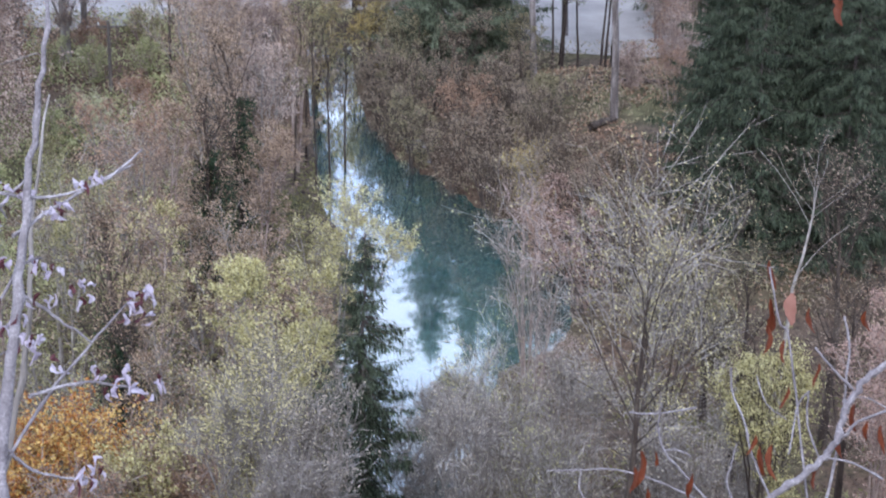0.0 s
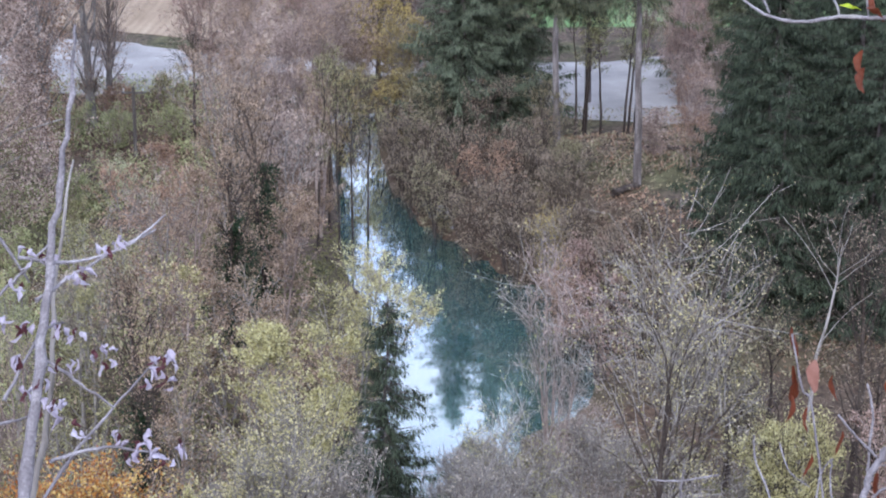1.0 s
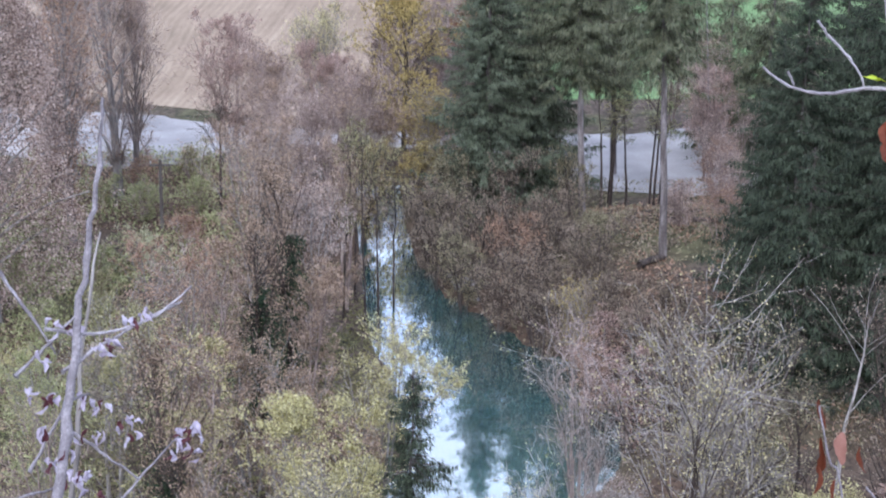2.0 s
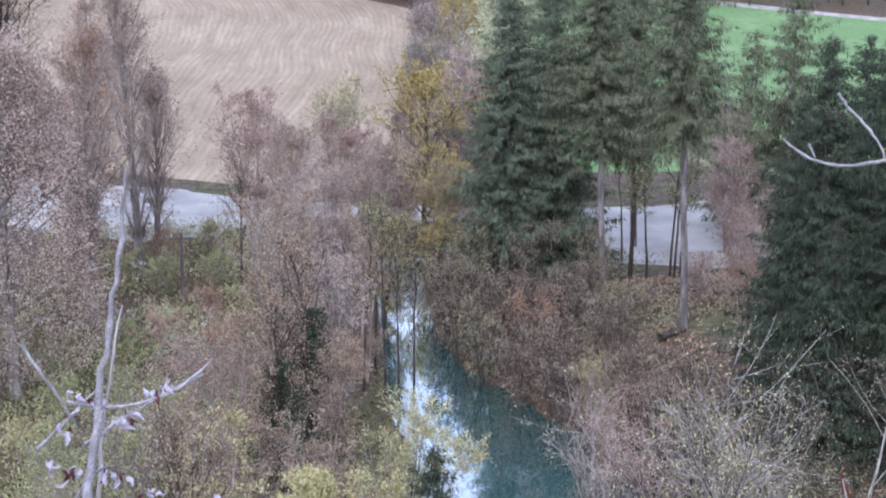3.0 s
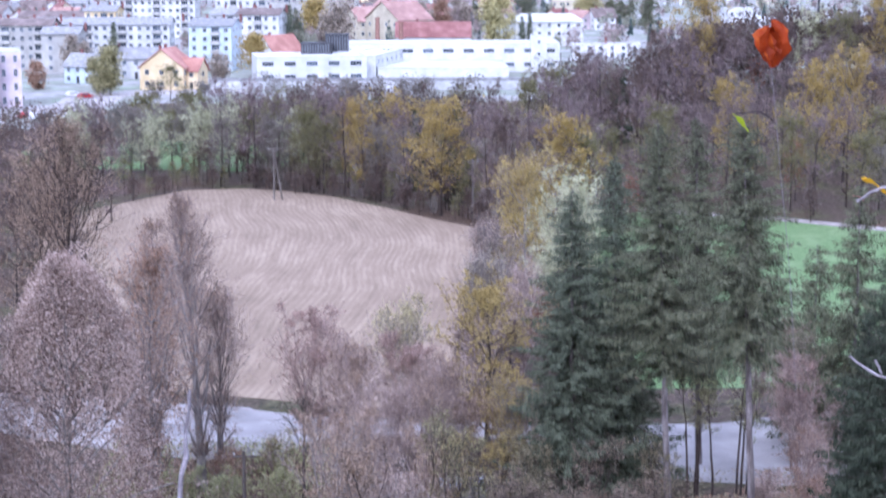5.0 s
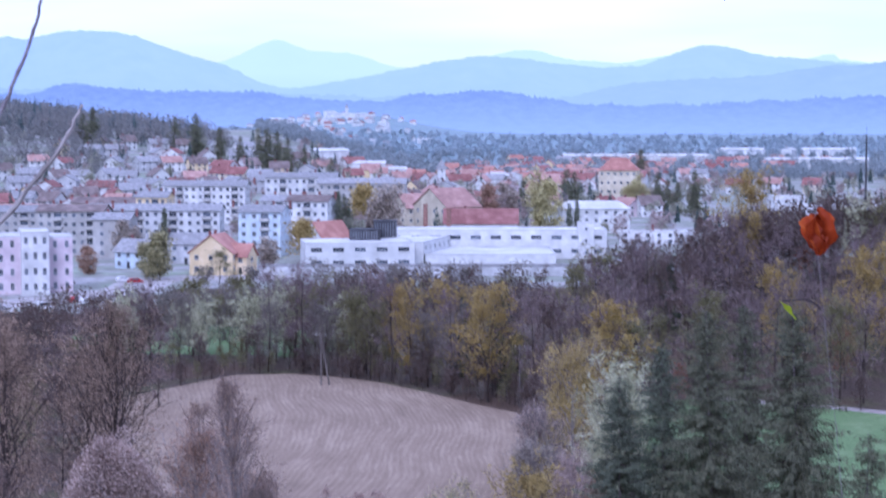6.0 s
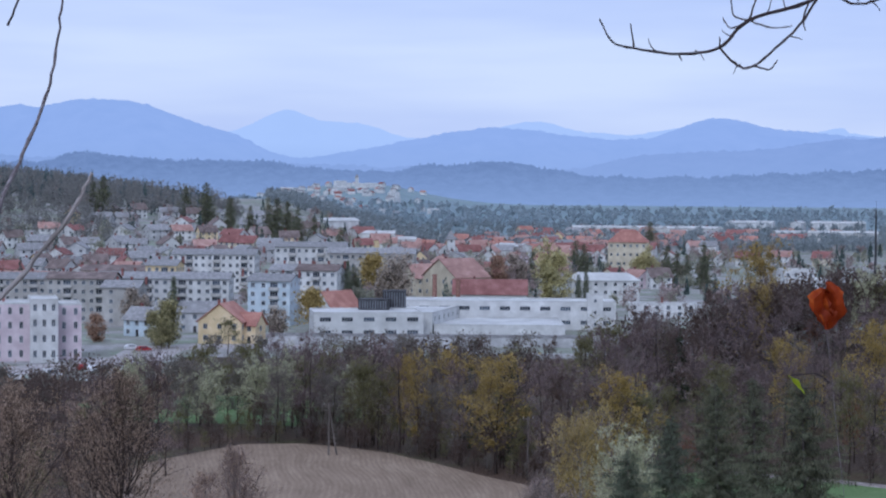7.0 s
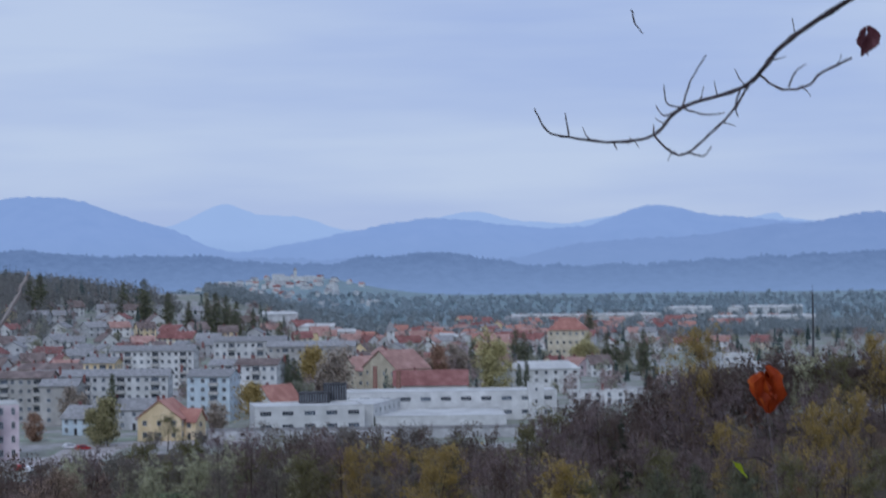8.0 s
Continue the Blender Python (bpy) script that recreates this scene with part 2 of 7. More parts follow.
def pond_water(name):
    """Clear turquoise water: a smooth film that mirrors sky and trees over a milky green body."""
    m = bpy.data.materials.new(name)
    m.use_nodes = True
    n, l = m.node_tree.nodes, m.node_tree.links
    b = n["Principled BSDF"]
    co, big, rip = n.new("ShaderNodeTexCoord"), n.new("ShaderNodeTexNoise"), n.new("ShaderNodeTexNoise")
    big.inputs["Scale"].default_value, big.inputs["Detail"].default_value = 0.12, 3
    rip.inputs["Scale"].default_value, rip.inputs["Detail"].default_value = 1.1, 3
    r = n.new("ShaderNodeValToRGB")
    r.color_ramp.elements[0].position, r.color_ramp.elements[1].position = 0.35, 0.7
    r.color_ramp.elements[0].color, r.color_ramp.elements[1].color = lin(.035, .23, .225), lin(.07, .31, .30)
    for q in (big, rip):
        l.new(co.outputs["Object"], q.inputs["Vector"])
    l.new(big.outputs[0], r.inputs[0])
    l.new(r.outputs[0], b.inputs["Base Color"])
    b.inputs["Roughness"].default_value = 0.5
    film, mx = n.new("ShaderNodeBsdfGlossy"), n.new("ShaderNodeMixShader")
    film.inputs["Roughness"].default_value, film.inputs["Color"].default_value = 0.02, (0.95, 0.97, 1, 1)
    fr, gain = n.new("ShaderNodeFresnel"), n.new("ShaderNodeMath")
    fr.inputs["IOR"].default_value = 1.6
    gain.operation = "MULTIPLY_ADD"
    gain.inputs[1].default_value, gain.inputs[2].default_value = 2.2, 0.14
    l.new(fr.outputs[0], gain.inputs[0])
    l.new(gain.outputs[0], mx.inputs[0])
    bp = n.new("ShaderNodeBump")
    bp.inputs["Strength"].default_value, bp.inputs["Distance"].default_value = 0.06, 0.05
    l.new(rip.outputs[0], bp.inputs["Height"])
    l.new(bp.outputs[0], film.inputs["Normal"])
    l.new(b.outputs[0], mx.inputs[1])
    l.new(film.outputs[0], mx.inputs[2])
    l.new(mx.outputs[0], n["Material Output"].inputs[0])
    return m


M_WATER = pond_water("turquoise_water")
M_ROCK = surface("pale_limestone", [lin(.30, .28, .27), lin(.46, .43, .42), lin(.62, .59, .58)], 1.2, 0.9, 0.6)


def plaster(name, *c, scale=0.3):
    return surface(name, [lin(*q) for q in c], scale, 0.85, 0.1, fine=12)


WALL = {
    "white": plaster("plaster_white", (.72, .72, .71), (.80, .80, .79), (.87, .87, .86)),
    "cream": plaster("plaster_cream", (.71, .67, .58), (.79, .75, .66), (.86, .83, .74)),
    "yellow": plaster("plaster_yellow", (.79, .71, .55), (.86, .78, .62), (.90, .83, .70)),
    "grey": plaster("plaster_grey", (.60, .60, .60), (.70, .70, .70), (.80, .80, .80)),
    "pink": plaster("plaster_pink", (.72, .66, .68), (.79, .73, .75), (.85, .80, .81)),
    "blue": plaster("plaster_pale_blue", (.66, .71, .74), (.74, .79, .82), (.81, .85, .87)),
    "concrete": plaster("concrete_panel", (.61, .60, .58), (.69, .68, .66), (.77, .76, .74)),
    "brick": plaster("brick_wall", (.46, .33, .29), (.56, .42, .37), (.66, .52, .47), scale=2),
}
ROOF = {
    "vermilion": plaster("clay_tile_vermilion", (.56, .39, .35), (.66, .47, .42), (.74, .56, .50), scale=0.3),
    "orange": plaster("clay_tile_orange", (.55, .43, .40), (.65, .51, .47), (.73, .60, .56), scale=0.3),
    "red": plaster("clay_tile_red", (.43, .28, .26), (.52, .35, .33), (.61, .44, .42), scale=0.3),
    "brown": plaster("clay_tile_brown", (.36, .31, .30), (.46, .41, .39), (.57, .51, .49), scale=0.3),
    "grey": plaster("fibre_cement_grey", (.47, .47, .47), (.56, .555, .555), (.65, .645, .645), scale=0.8),
    "flat": plaster("flat_roof_light", (.68, .68, .67), (.78, .78, .77), (.85, .85, .84), scale=0.15),
}
M_GLASS = surface("window_glass_dark", [lin(.12, .14, .17), lin(.23, .26, .30), lin(.37, .41, .46)], 0.2, 0.12, 0, spread=0.3, spec=0.5)
M_FRAME = surface("window_frame_white", [lin(.70, .70, .69), lin(.80, .80, .79)], 2, 0.6, 0)
M_DARK = surface("dark_sheet_metal", [lin(.13, .13, .14), lin(.24, .24, .25), lin(.33, .33, .34)], 0.5, 0.6, 0.1)
M_WOODPOLE = surface("weathered_pole_wood", [lin(.28, .25, .23), lin(.40, .37, .35), lin(.52, .49, .46)], 2, 0.9, 0.4, stretch=(1, 1, .1))
M_STEEL = surface("galvanised_steel", [lin(.35, .36, .38), lin(.48, .49, .51)], 1, 0.5, 0, metal=0.6)


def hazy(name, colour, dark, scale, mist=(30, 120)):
    """A far wooded hillside, a plain backdrop: kilometres of bluish air are painted into its glowing colour, thickest
    over the valley.
    """
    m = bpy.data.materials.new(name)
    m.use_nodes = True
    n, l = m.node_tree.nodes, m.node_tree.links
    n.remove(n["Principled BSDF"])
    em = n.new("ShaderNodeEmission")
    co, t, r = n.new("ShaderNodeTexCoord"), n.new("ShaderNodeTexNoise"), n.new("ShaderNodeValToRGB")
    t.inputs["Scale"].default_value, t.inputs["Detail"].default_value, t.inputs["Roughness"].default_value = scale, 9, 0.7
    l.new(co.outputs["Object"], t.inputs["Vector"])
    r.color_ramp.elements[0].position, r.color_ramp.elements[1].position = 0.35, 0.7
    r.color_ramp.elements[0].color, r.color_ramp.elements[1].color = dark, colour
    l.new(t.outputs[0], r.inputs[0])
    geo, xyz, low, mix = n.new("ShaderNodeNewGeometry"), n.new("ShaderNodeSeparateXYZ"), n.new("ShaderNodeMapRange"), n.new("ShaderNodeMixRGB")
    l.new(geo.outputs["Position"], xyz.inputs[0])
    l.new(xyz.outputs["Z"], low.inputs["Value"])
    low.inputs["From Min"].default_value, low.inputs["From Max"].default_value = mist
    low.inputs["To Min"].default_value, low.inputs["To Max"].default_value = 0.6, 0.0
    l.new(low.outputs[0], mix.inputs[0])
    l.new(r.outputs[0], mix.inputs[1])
    # low slopes are painted towards the mist colour
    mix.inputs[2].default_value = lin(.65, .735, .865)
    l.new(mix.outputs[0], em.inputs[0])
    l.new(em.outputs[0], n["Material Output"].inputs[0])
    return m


# ---- mesh tools ----
def smooth(a):
    a = min(1.0, max(0.0, a))
    return a * a * (3 - 2 * a)


def mesh_of(name, verts, faces, mats, index=None, shade=False):
    """A mesh from arrays: verts (n, 3), faces (m, 3 or 4)."""
    me = bpy.data.meshes.new(name)
    verts, faces = np.asarray(verts, dtype=np.float32), np.asarray(faces, dtype=np.int32)
    k = faces.shape[1]
    me.vertices.add(len(verts))
    me.vertices.foreach_set("co", verts.ravel())
    me.loops.add(faces.size)
    me.loops.foreach_set("vertex_index", faces.ravel())
    me.polygons.add(len(faces))
    me.polygons.foreach_set("loop_start", np.arange(0, faces.size, k, dtype=np.int32))
    if shade:
        me.polygons.foreach_set("use_smooth", np.ones(len(faces), dtype=bool))
    else:
        me.polygons.foreach_set("use_smooth", np.zeros(len(faces), dtype=bool))
    for m in mats if isinstance(mats, (list, tuple)) else [mats]:
        me.materials.append(m)
    if index is not None:
        me.polygons.foreach_set("material_index", np.asarray(index, dtype=np.int32))
    me.update(calc_edges=True)
    return me


def under(name, me, parent, label=""):
    """A mesh as one part of a thing."""
    ob = new(name, me)
    ob.parent = parent
    return tagged(ob, label)


def part(name, bm, material, parent, label=""):
    me = bpy.data.meshes.new(name)
    bm.to_mesh(me)
    bm.free()
    for m in material if isinstance(material, (list, tuple)) else [material]:
        me.materials.append(m)
    return under(name, me, parent, label)


BOX_F = np.array([(0, 3, 2, 1), (4, 5, 6, 7), (0, 1, 5, 4), (1, 2, 6, 5), (2, 3, 7, 6), (3, 0, 4, 7)])


def boxes(rows):
    """Verts and faces of boxes (x0, y0, z0, x1, y1, z1)."""
    v, fs = [], []
    for i, (x0, y0, z0, x1, y1, z1) in enumerate(rows):
        v += [(x0, y0, z0), (x1, y0, z0), (x1, y1, z0), (x0, y1, z0), (x0, y0, z1), (x1, y0, z1), (x1, y1, z1), (x0, y1, z1)]
        fs.append(BOX_F + 8 * i)
    return np.array(v), np.concatenate(fs)


def tubes(p0, p1, r0, r1, sides=3):
    """Verts and quads of many tapered tubes."""
    p0, p1, r0, r1 = (np.asarray(a, dtype=np.float64) for a in (p0, p1, r0, r1))
    d = p1 - p0
    d /= np.linalg.norm(d, axis=1, keepdims=True) + 1e-9
    ref = np.where(np.abs(d[:, 2:3]) > 0.9, np.array([[1.0, 0, 0]]), np.array([[0, 0, 1.0]]))
    u = np.cross(d, ref)
    u /= np.linalg.norm(u, axis=1, keepdims=True) + 1e-9
    w = np.cross(d, u)
    n = len(p0)
    a = np.arange(sides) * 2 * math.pi / sides
    ring = np.cos(a)[None, :, None] * u[:, None, :] + np.sin(a)[None, :, None] * w[:, None, :]
    v = np.concatenate([p0[:, None] + ring * r0[:, None, None], p1[:, None] + ring * r1[:, None, None]], axis=1).reshape(-1, 3)
    k = np.arange(sides)
    q = np.stack([k, (k + 1) % sides, (k + 1) % sides + sides, k + sides], axis=1)
    fcs = (q[None] + (np.arange(n) * 2 * sides)[:, None, None]).reshape(-1, 4)
    return v, fcs


def blades(centre, along, across, long, wide):
    """Verts and quads of many pointed leaves: a kite each."""
    a = along * long[:, None]
    b = across * wide[:, None]
    v = np.stack([centre - a * 0.5, centre + b * 0.5 - a * 0.05, centre + a * 0.5, centre - b * 0.5 - a * 0.05], axis=1).reshape(-1, 3)
    return v, np.arange(len(centre) * 4).reshape(-1, 4)


def unit(v):
    return v / (np.linalg.norm(v, axis=-1, keepdims=True) + 1e-9)


def random_units(rng, n):
    return unit(rng.normal(size=(n, 3)))


def leaves_at(rng, points, size, flat=0.0, aspect=0.85):
    n = len(points)
    a = random_units(rng, n)
    a[:, 2] *= 1 - flat
    a = unit(a)
    b = unit(np.cross(a, random_units(rng, n)))
    long = size * rng.uniform(0.6, 1.4, n)
    a, b = a * long[:, None], b * (long * aspect)[:, None]
    v = np.stack([points - a * 0.5, points + a * 0.25 + b * 0.5, points + a * 0.38 - b * 0.5], axis=1).reshape(-1, 3)
    return v, np.arange(n * 3).reshape(-1, 3)


def pipe(p, r, sides=8):
    """One unbroken tapering tube through points."""
    d = unit(np.gradient(p, axis=0))
    u = unit(np.cross(d, np.array([[0.3, 0.2, 1.0]])))
    w = np.cross(d, u)
    a = np.arange(sides) * 2 * math.pi / sides
    v = (p[:, None] + (np.cos(a)[None, :, None] * u[:, None] + np.sin(a)[None, :, None] * w[:, None]) * r[:, None, None]).reshape(-1, 3)
    k, n = np.arange(sides), len(p)
    q = np.stack([k, (k + 1) % sides, (k + 1) % sides + sides, k + sides], axis=1)
    f = (q[None] + (np.arange(n - 1) * sides)[:, None, None]).reshape(-1, 4)
    caps = np.array([[o + i for i in (0, 2, 4, 6)] for o in (0, (n - 1) * sides)])
    return v, np.concatenate([f, caps])


# ---- the lie of the land ----
POND = [(6.8, 74, 2.2), (7.4, 83, 2.4), (8.4, 90, 3.0), (9.4, 96.5, 4.2), (12.4, 101, 5.6), (12.7, 107.5, 6.3), (11.8, 113.5, 5.7), (10.6, 117.5, 4.6), (9.0, 123, 3.8), (7.7, 128.4, 2.6), (7.0, 135, 1.9), (6.5, 145, 1.4), (6.8, 152, 1.3), (7.0, 158, 1.2)]


def pond_edge(x, y):
    """How far a place lies outside (above 0) or inside the water's edge."""
    best = 1e9
    for (xa, ya, ra), (xb, yb, rb) in zip(POND, POND[1:]):
        dx, dy = xb - xa, yb - ya
        t = min(1, max(0, ((x - xa) * dx + (y - ya) * dy) / (dx * dx + dy * dy)))
        best = min(best, math.hypot(x - xa - t * dx, y - ya - t * dy) - ra - t * (rb - ra))
    return best


def land(x, y):
    """Height of the ground over the valley floor."""
    z = 44.4 - 0.59 * y if y < 70 else 3.1 * (1 - smooth((y - 70) / 10))
    if y < 2:
        z = 44.4 - 0.02 * (2 - y)
    # bank east of the water, and the wooded rise beyond the meadow
    z += 2.2 * smooth((x - 18) / 8) * smooth((y - 96) / 10) * smooth((150 - y) / 8)
    z += 15 * smooth((x - 25) / 70) * smooth((y - 330) / 60) * smooth((540 - y) / 120)
    # the hill with houses
    s = smooth((-x / max(y, 1) - 0.0) / 0.09)
    z += 34 * smooth((y - 640) / 900) * s  * smooth((2300 - y) / 700)
    z += 13 * smooth((-x / max(y, 1) - 0.13) / 0.10) * smooth((y - 950) / 350) * smooth((2300 - y) / 700)
    # the village mound under the far ridge
    z += 24 * smooth((y - 1500) / 1100)
    z += 26 * smooth((y - 2050) / 500) * math.exp(-((x + 105) / 120) ** 2)
    if 60 < y < 180:
        e = pond_edge(x, y)
        if e < 4:
            z = z * smooth((e + 0.5) / 4.5) + (-1.6 * smooth((0.6 - e) / 2.2) + 0.12 * smooth((e - 0.2) / 1.5))
    return z


def patch(name, xs, ys, mat, lift=0.0, inside=None, bend=None, zone=None):
    """A sheet over the land on a grid; inside(x, y) cuts its outline."""
    v = []
    for y in ys:
        for x in xs:
            v.append((x, y, land(x, y) + lift + (bend(x, y) if bend else 0)))
    nx, fs, idx = len(xs), [], []
    for j in range(len(ys) - 1):
        for i in range(nx - 1):
            if inside is None or inside((xs[i] + xs[i + 1]) / 2, (ys[j] + ys[j + 1]) / 2):
                fs.append((j * nx + i, j * nx + i + 1, (j + 1) * nx + i + 1, (j + 1) * nx + i))
                idx.append(zone(xs[i], ys[j]) if zone else 0)
    return mesh_of(name, v, fs, mat, idx, shade=True)


def spread_steps(a, b, first, grow):
    out, s = [a], first
    while out[-1] < b:
        out.append(out[-1] + s)
        s *= grow
    return out


# ---- ground, water, field, roads ----
side = spread_steps(0, 60, 1.5, 1.0)
side += spread_steps(side[-1], 2600, 3, 1.16)[1:]
xs = [-q for q in reversed(side[1:])] + side
ys = [-400, -200, -80, -30, -10, -4] + spread_steps(0, 60, 3, 1.0) + spread_steps(62, 170, 1.4, 1.0) + spread_steps(174, 4900, 4, 1.06)
tagged(new("ground", patch("ground", xs, ys, [M_GROUND, M_TOWNLAND, M_HAZED_PLAIN], zone=lambda x, y: 2 if y > 1700 else int(y > 500 or (y > 430 and x < -70)))), "leaf-littered valley floor and wooded slope", "ground", kind="structure")

water_v, water_f = [], []
ring = []
for s in (1, -1):
    run = []
    for i, (px, py, pr) in enumerate(POND):
        a, b = POND[max(0, i - 1)], POND[min(len(POND) - 1, i + 1)]
        t = Vector((b[0] - a[0], b[1] - a[1])).normalized()
        run.append((px + s * t.y * (pr + 2.0), py - s * t.x * (pr + 2.0)))
    ring.append(run)
for (xa, ya), (xb, yb) in zip(*ring):
    water_v += [(xa, ya, -0.12), (xb, yb, -0.12)]
water_f = [(2 * i, 2 * i + 2, 2 * i + 3, 2 * i + 1) for i in range(len(POND) - 1)]
tagged(new("water", mesh_of("water", water_v, water_f, M_WATER)), "still turquoise pond mirroring sky and trees", "pond", kind="structure")

FIELD_EDGE = [(-24, 190), (-12, 185.5), (-4, 182), (6, 181.5), (9.3, 218), (11.2, 239), (14, 268), (16, 291), (14, 296), (8.3, 304), (0.2, 318.2), (-7.8, 330), (-16, 337.5), (-24.5, 341.5), (-33.8, 339.8), (-40, 330), (-47, 317), (-53, 295), (-44, 250), (-33, 212)]


def in_outline(x, y, edge):
    odd = False
    for (xa, ya), (xb, yb) in zip(edge, edge[1:] + edge[:1]):
        if (ya > y) != (yb > y) and x < (xb - xa) * (y - ya) / (yb - ya) + xa:
            odd = not odd
    return odd


def outline_sheet(name, edge, mat, lift, rise=0.0):
    """A sheet with a clean outline: the outline, rings drawn in towards its middle, and the middle."""
    fine = []
    for (xa, ya), (xb, yb) in zip(edge, edge[1:] + edge[:1]):
        k = max(1, int(math.hypot(xb - xa, yb - ya) / 6))
        fine += [(xa + (xb - xa) * i / k, ya + (yb - ya) * i / k) for i in range(k)]
    cx, cy = sum(p[0] for p in fine) / len(fine), sum(p[1] for p in fine) / len(fine)
    rings, n = 10, len(fine)
    v = []
    for r in range(rings):
        q = 1 - r / rings
        for x, y in fine:
            gx, gy = cx + (x - cx) * q, cy + (y - cy) * q
            v.append((gx, gy, land(gx, gy) + lift + rise * (1 - q * q)))
    v.append((cx, cy, land(cx, cy) + lift + rise))
    fs = [(r * n + i, r * n + (i + 1) % n, (r + 1) * n + (i + 1) % n, (r + 1) * n + i) for r in range(rings - 1) for i in range(n)]
    tri = [((rings - 1) * n + i, (rings - 1) * n + (i + 1) % n, len(v) - 1) for i in range(n)]
    quads = np.array(fs)
    tris = np.concatenate([quads[:, [0, 1, 2]], quads[:, [0, 2, 3]], np.array(tri)])
    return mesh_of(name, v, tris, mat, shade=True)


tagged(new("field", outline_sheet("field", FIELD_EDGE, M_FIELD, 0.06, 0.8)), "harvested maize field with pale curved stubble rows", "field", kind="structure")
rng = np.random.default_rng(3)
tagged(new("meadow", outline_sheet("meadow", [(27, 188), (60, 188), (110, 200), (120, 285), (81, 287), (64, 300), (46, 312), (30, 300), (24, 240)], M_MEADOW, 0.05)), "bright green mown meadow", "meadow", kind="structure")
tagged(new("meadow", outline_sheet("meadow", [(-60, 372), (-25, 366), (-14, 380), (-16, 410), (-50, 420), (-75, 400)], M_MEADOW, 0.05)), "green meadow behind the tree belt", "meadow", kind="structure")


def ribbon(name, line, mat, lift=0.08, depth=0.06):
    """A road or path: a cambered strip with edges, along (x, y, half width)."""
    v, fs = [], []
    for i, (x, y, hw) in enumerate(line):
        a, b = line[max(0, i - 1)], line[min(len(line) - 1, i + 1)]
        t = Vector((b[0] - a[0], b[1] - a[1])).normalized()
        for s, dz in ((-1.02, -depth), (-1, 0), (0, 0.05), (1, 0), (1.02, -depth)):
            px, py = x + s * hw * t.y, y - s * hw * t.x
            v.append((px, py, land(px, py) + lift + dz))
    for i in range(len(line) - 1):
        for k in range(4):
            fs.append((5 * i + k, 5 * i + k + 1, 5 * i + k + 6, 5 * i + k + 5))
    return mesh_of(name, v, fs, mat, shade=False)


def flow(points, step=4.0):
    """A smooth line through (x, y, half width) points."""
    out = []
    pts = [points[0]] + list(points) + [points[-1]]
    for i in range(1, len(pts) - 2):
        p0, p1, p2, p3 = (np.array(p, dtype=float) for p in pts[i - 1:i + 3])
        k = max(2, int(np.linalg.norm(p2[:2] - p1[:2]) / step))
        for j in range(k):
            t = j / k
            out.append(tuple(0.5 * (2 * p1 + (p2 - p0) * t + (2 * p0 - 5 * p1 + 4 * p2 - p3) * t * t + (3 * p1 - p0 - 3 * p2 + p3) * t ** 3)))
    out.append(tuple(points[-1]))
    return out


tagged(new("road", ribbon("road", flow([(-70, 192, 4), (-40, 183, 6), (-23, 176, 8.2), (-14, 172.8, 9.2), (-8.5, 173.6, 6.3), (-3.5, 174, 3.2), (8, 173, 2.6), (19, 170, 4), (26, 166.6, 8.6), (33, 164, 10.2), (43, 169, 9), (60, 180, 5), (100, 192, 4)]), M_ASPHALT)), "light grey asphalt road with widened lay-bys", "road", kind="structure")
tagged(new("road", ribbon("road", flow([(44, 312, 1.6), (64, 301, 1.6), (82, 287, 1.6), (120, 262, 1.6)]), M_GRAVEL)), "pale gravel track along the meadow", "path", kind="structure")
tagged(new("pavement", ribbon("pavement", flow([(-150, 440, 9), (-105, 470, 10), (-80, 500, 8), (-75, 540, 8), (-40, 556, 9)]), M_ASPHALT)), "asphalt car park by the offices", "car park", kind="structure")


def boulder(rng, w, d, h):
    bm = bmesh.new()
    bmesh.ops.create_icosphere(bm, subdivisions=3, radius=1)
    off = Vector(rng.uniform(-50, 50, 3))
    for v in bm.verts:
        k = 1 + 0.35 * noise.noise(v.co * 1.3 + off) + 0.15 * noise.noise(v.co * 4 + off)
        v.co = Vector((v.co.x * w * k, v.co.y * d * k, max(v.co.z * h * k, -0.4 * h)))
    for f in bm.faces:
        f.smooth = True
    return bm


for bx, by, bw, bd, bh in ((12.0, 131.2, 0.9, 1.5, 0.22), (11.2, 133.2, 0.45, 0.7, 0.18), (12.6, 128.2, 0.3, 0.5, 0.2), (26.8, 108, 0.5, 0.6, 0.7), (25.4, 118.5, 0.3, 0.3, 0.3)):
    bm = boulder(rng, bw, bd, bh)
    me = bpy.data.meshes.new("boulder")
    bm.to_mesh(me)
    bm.free()
    me.materials.append(M_ROCK)
    ob = new("boulder", me)
    ob.location = (bx, by, max(-0.1, land(bx, by)) + bh * 0.15)
    tagged(ob, "pale limestone slab at the water's edge" if by > 125 else "pale weathered boulder on the bank", "rock")


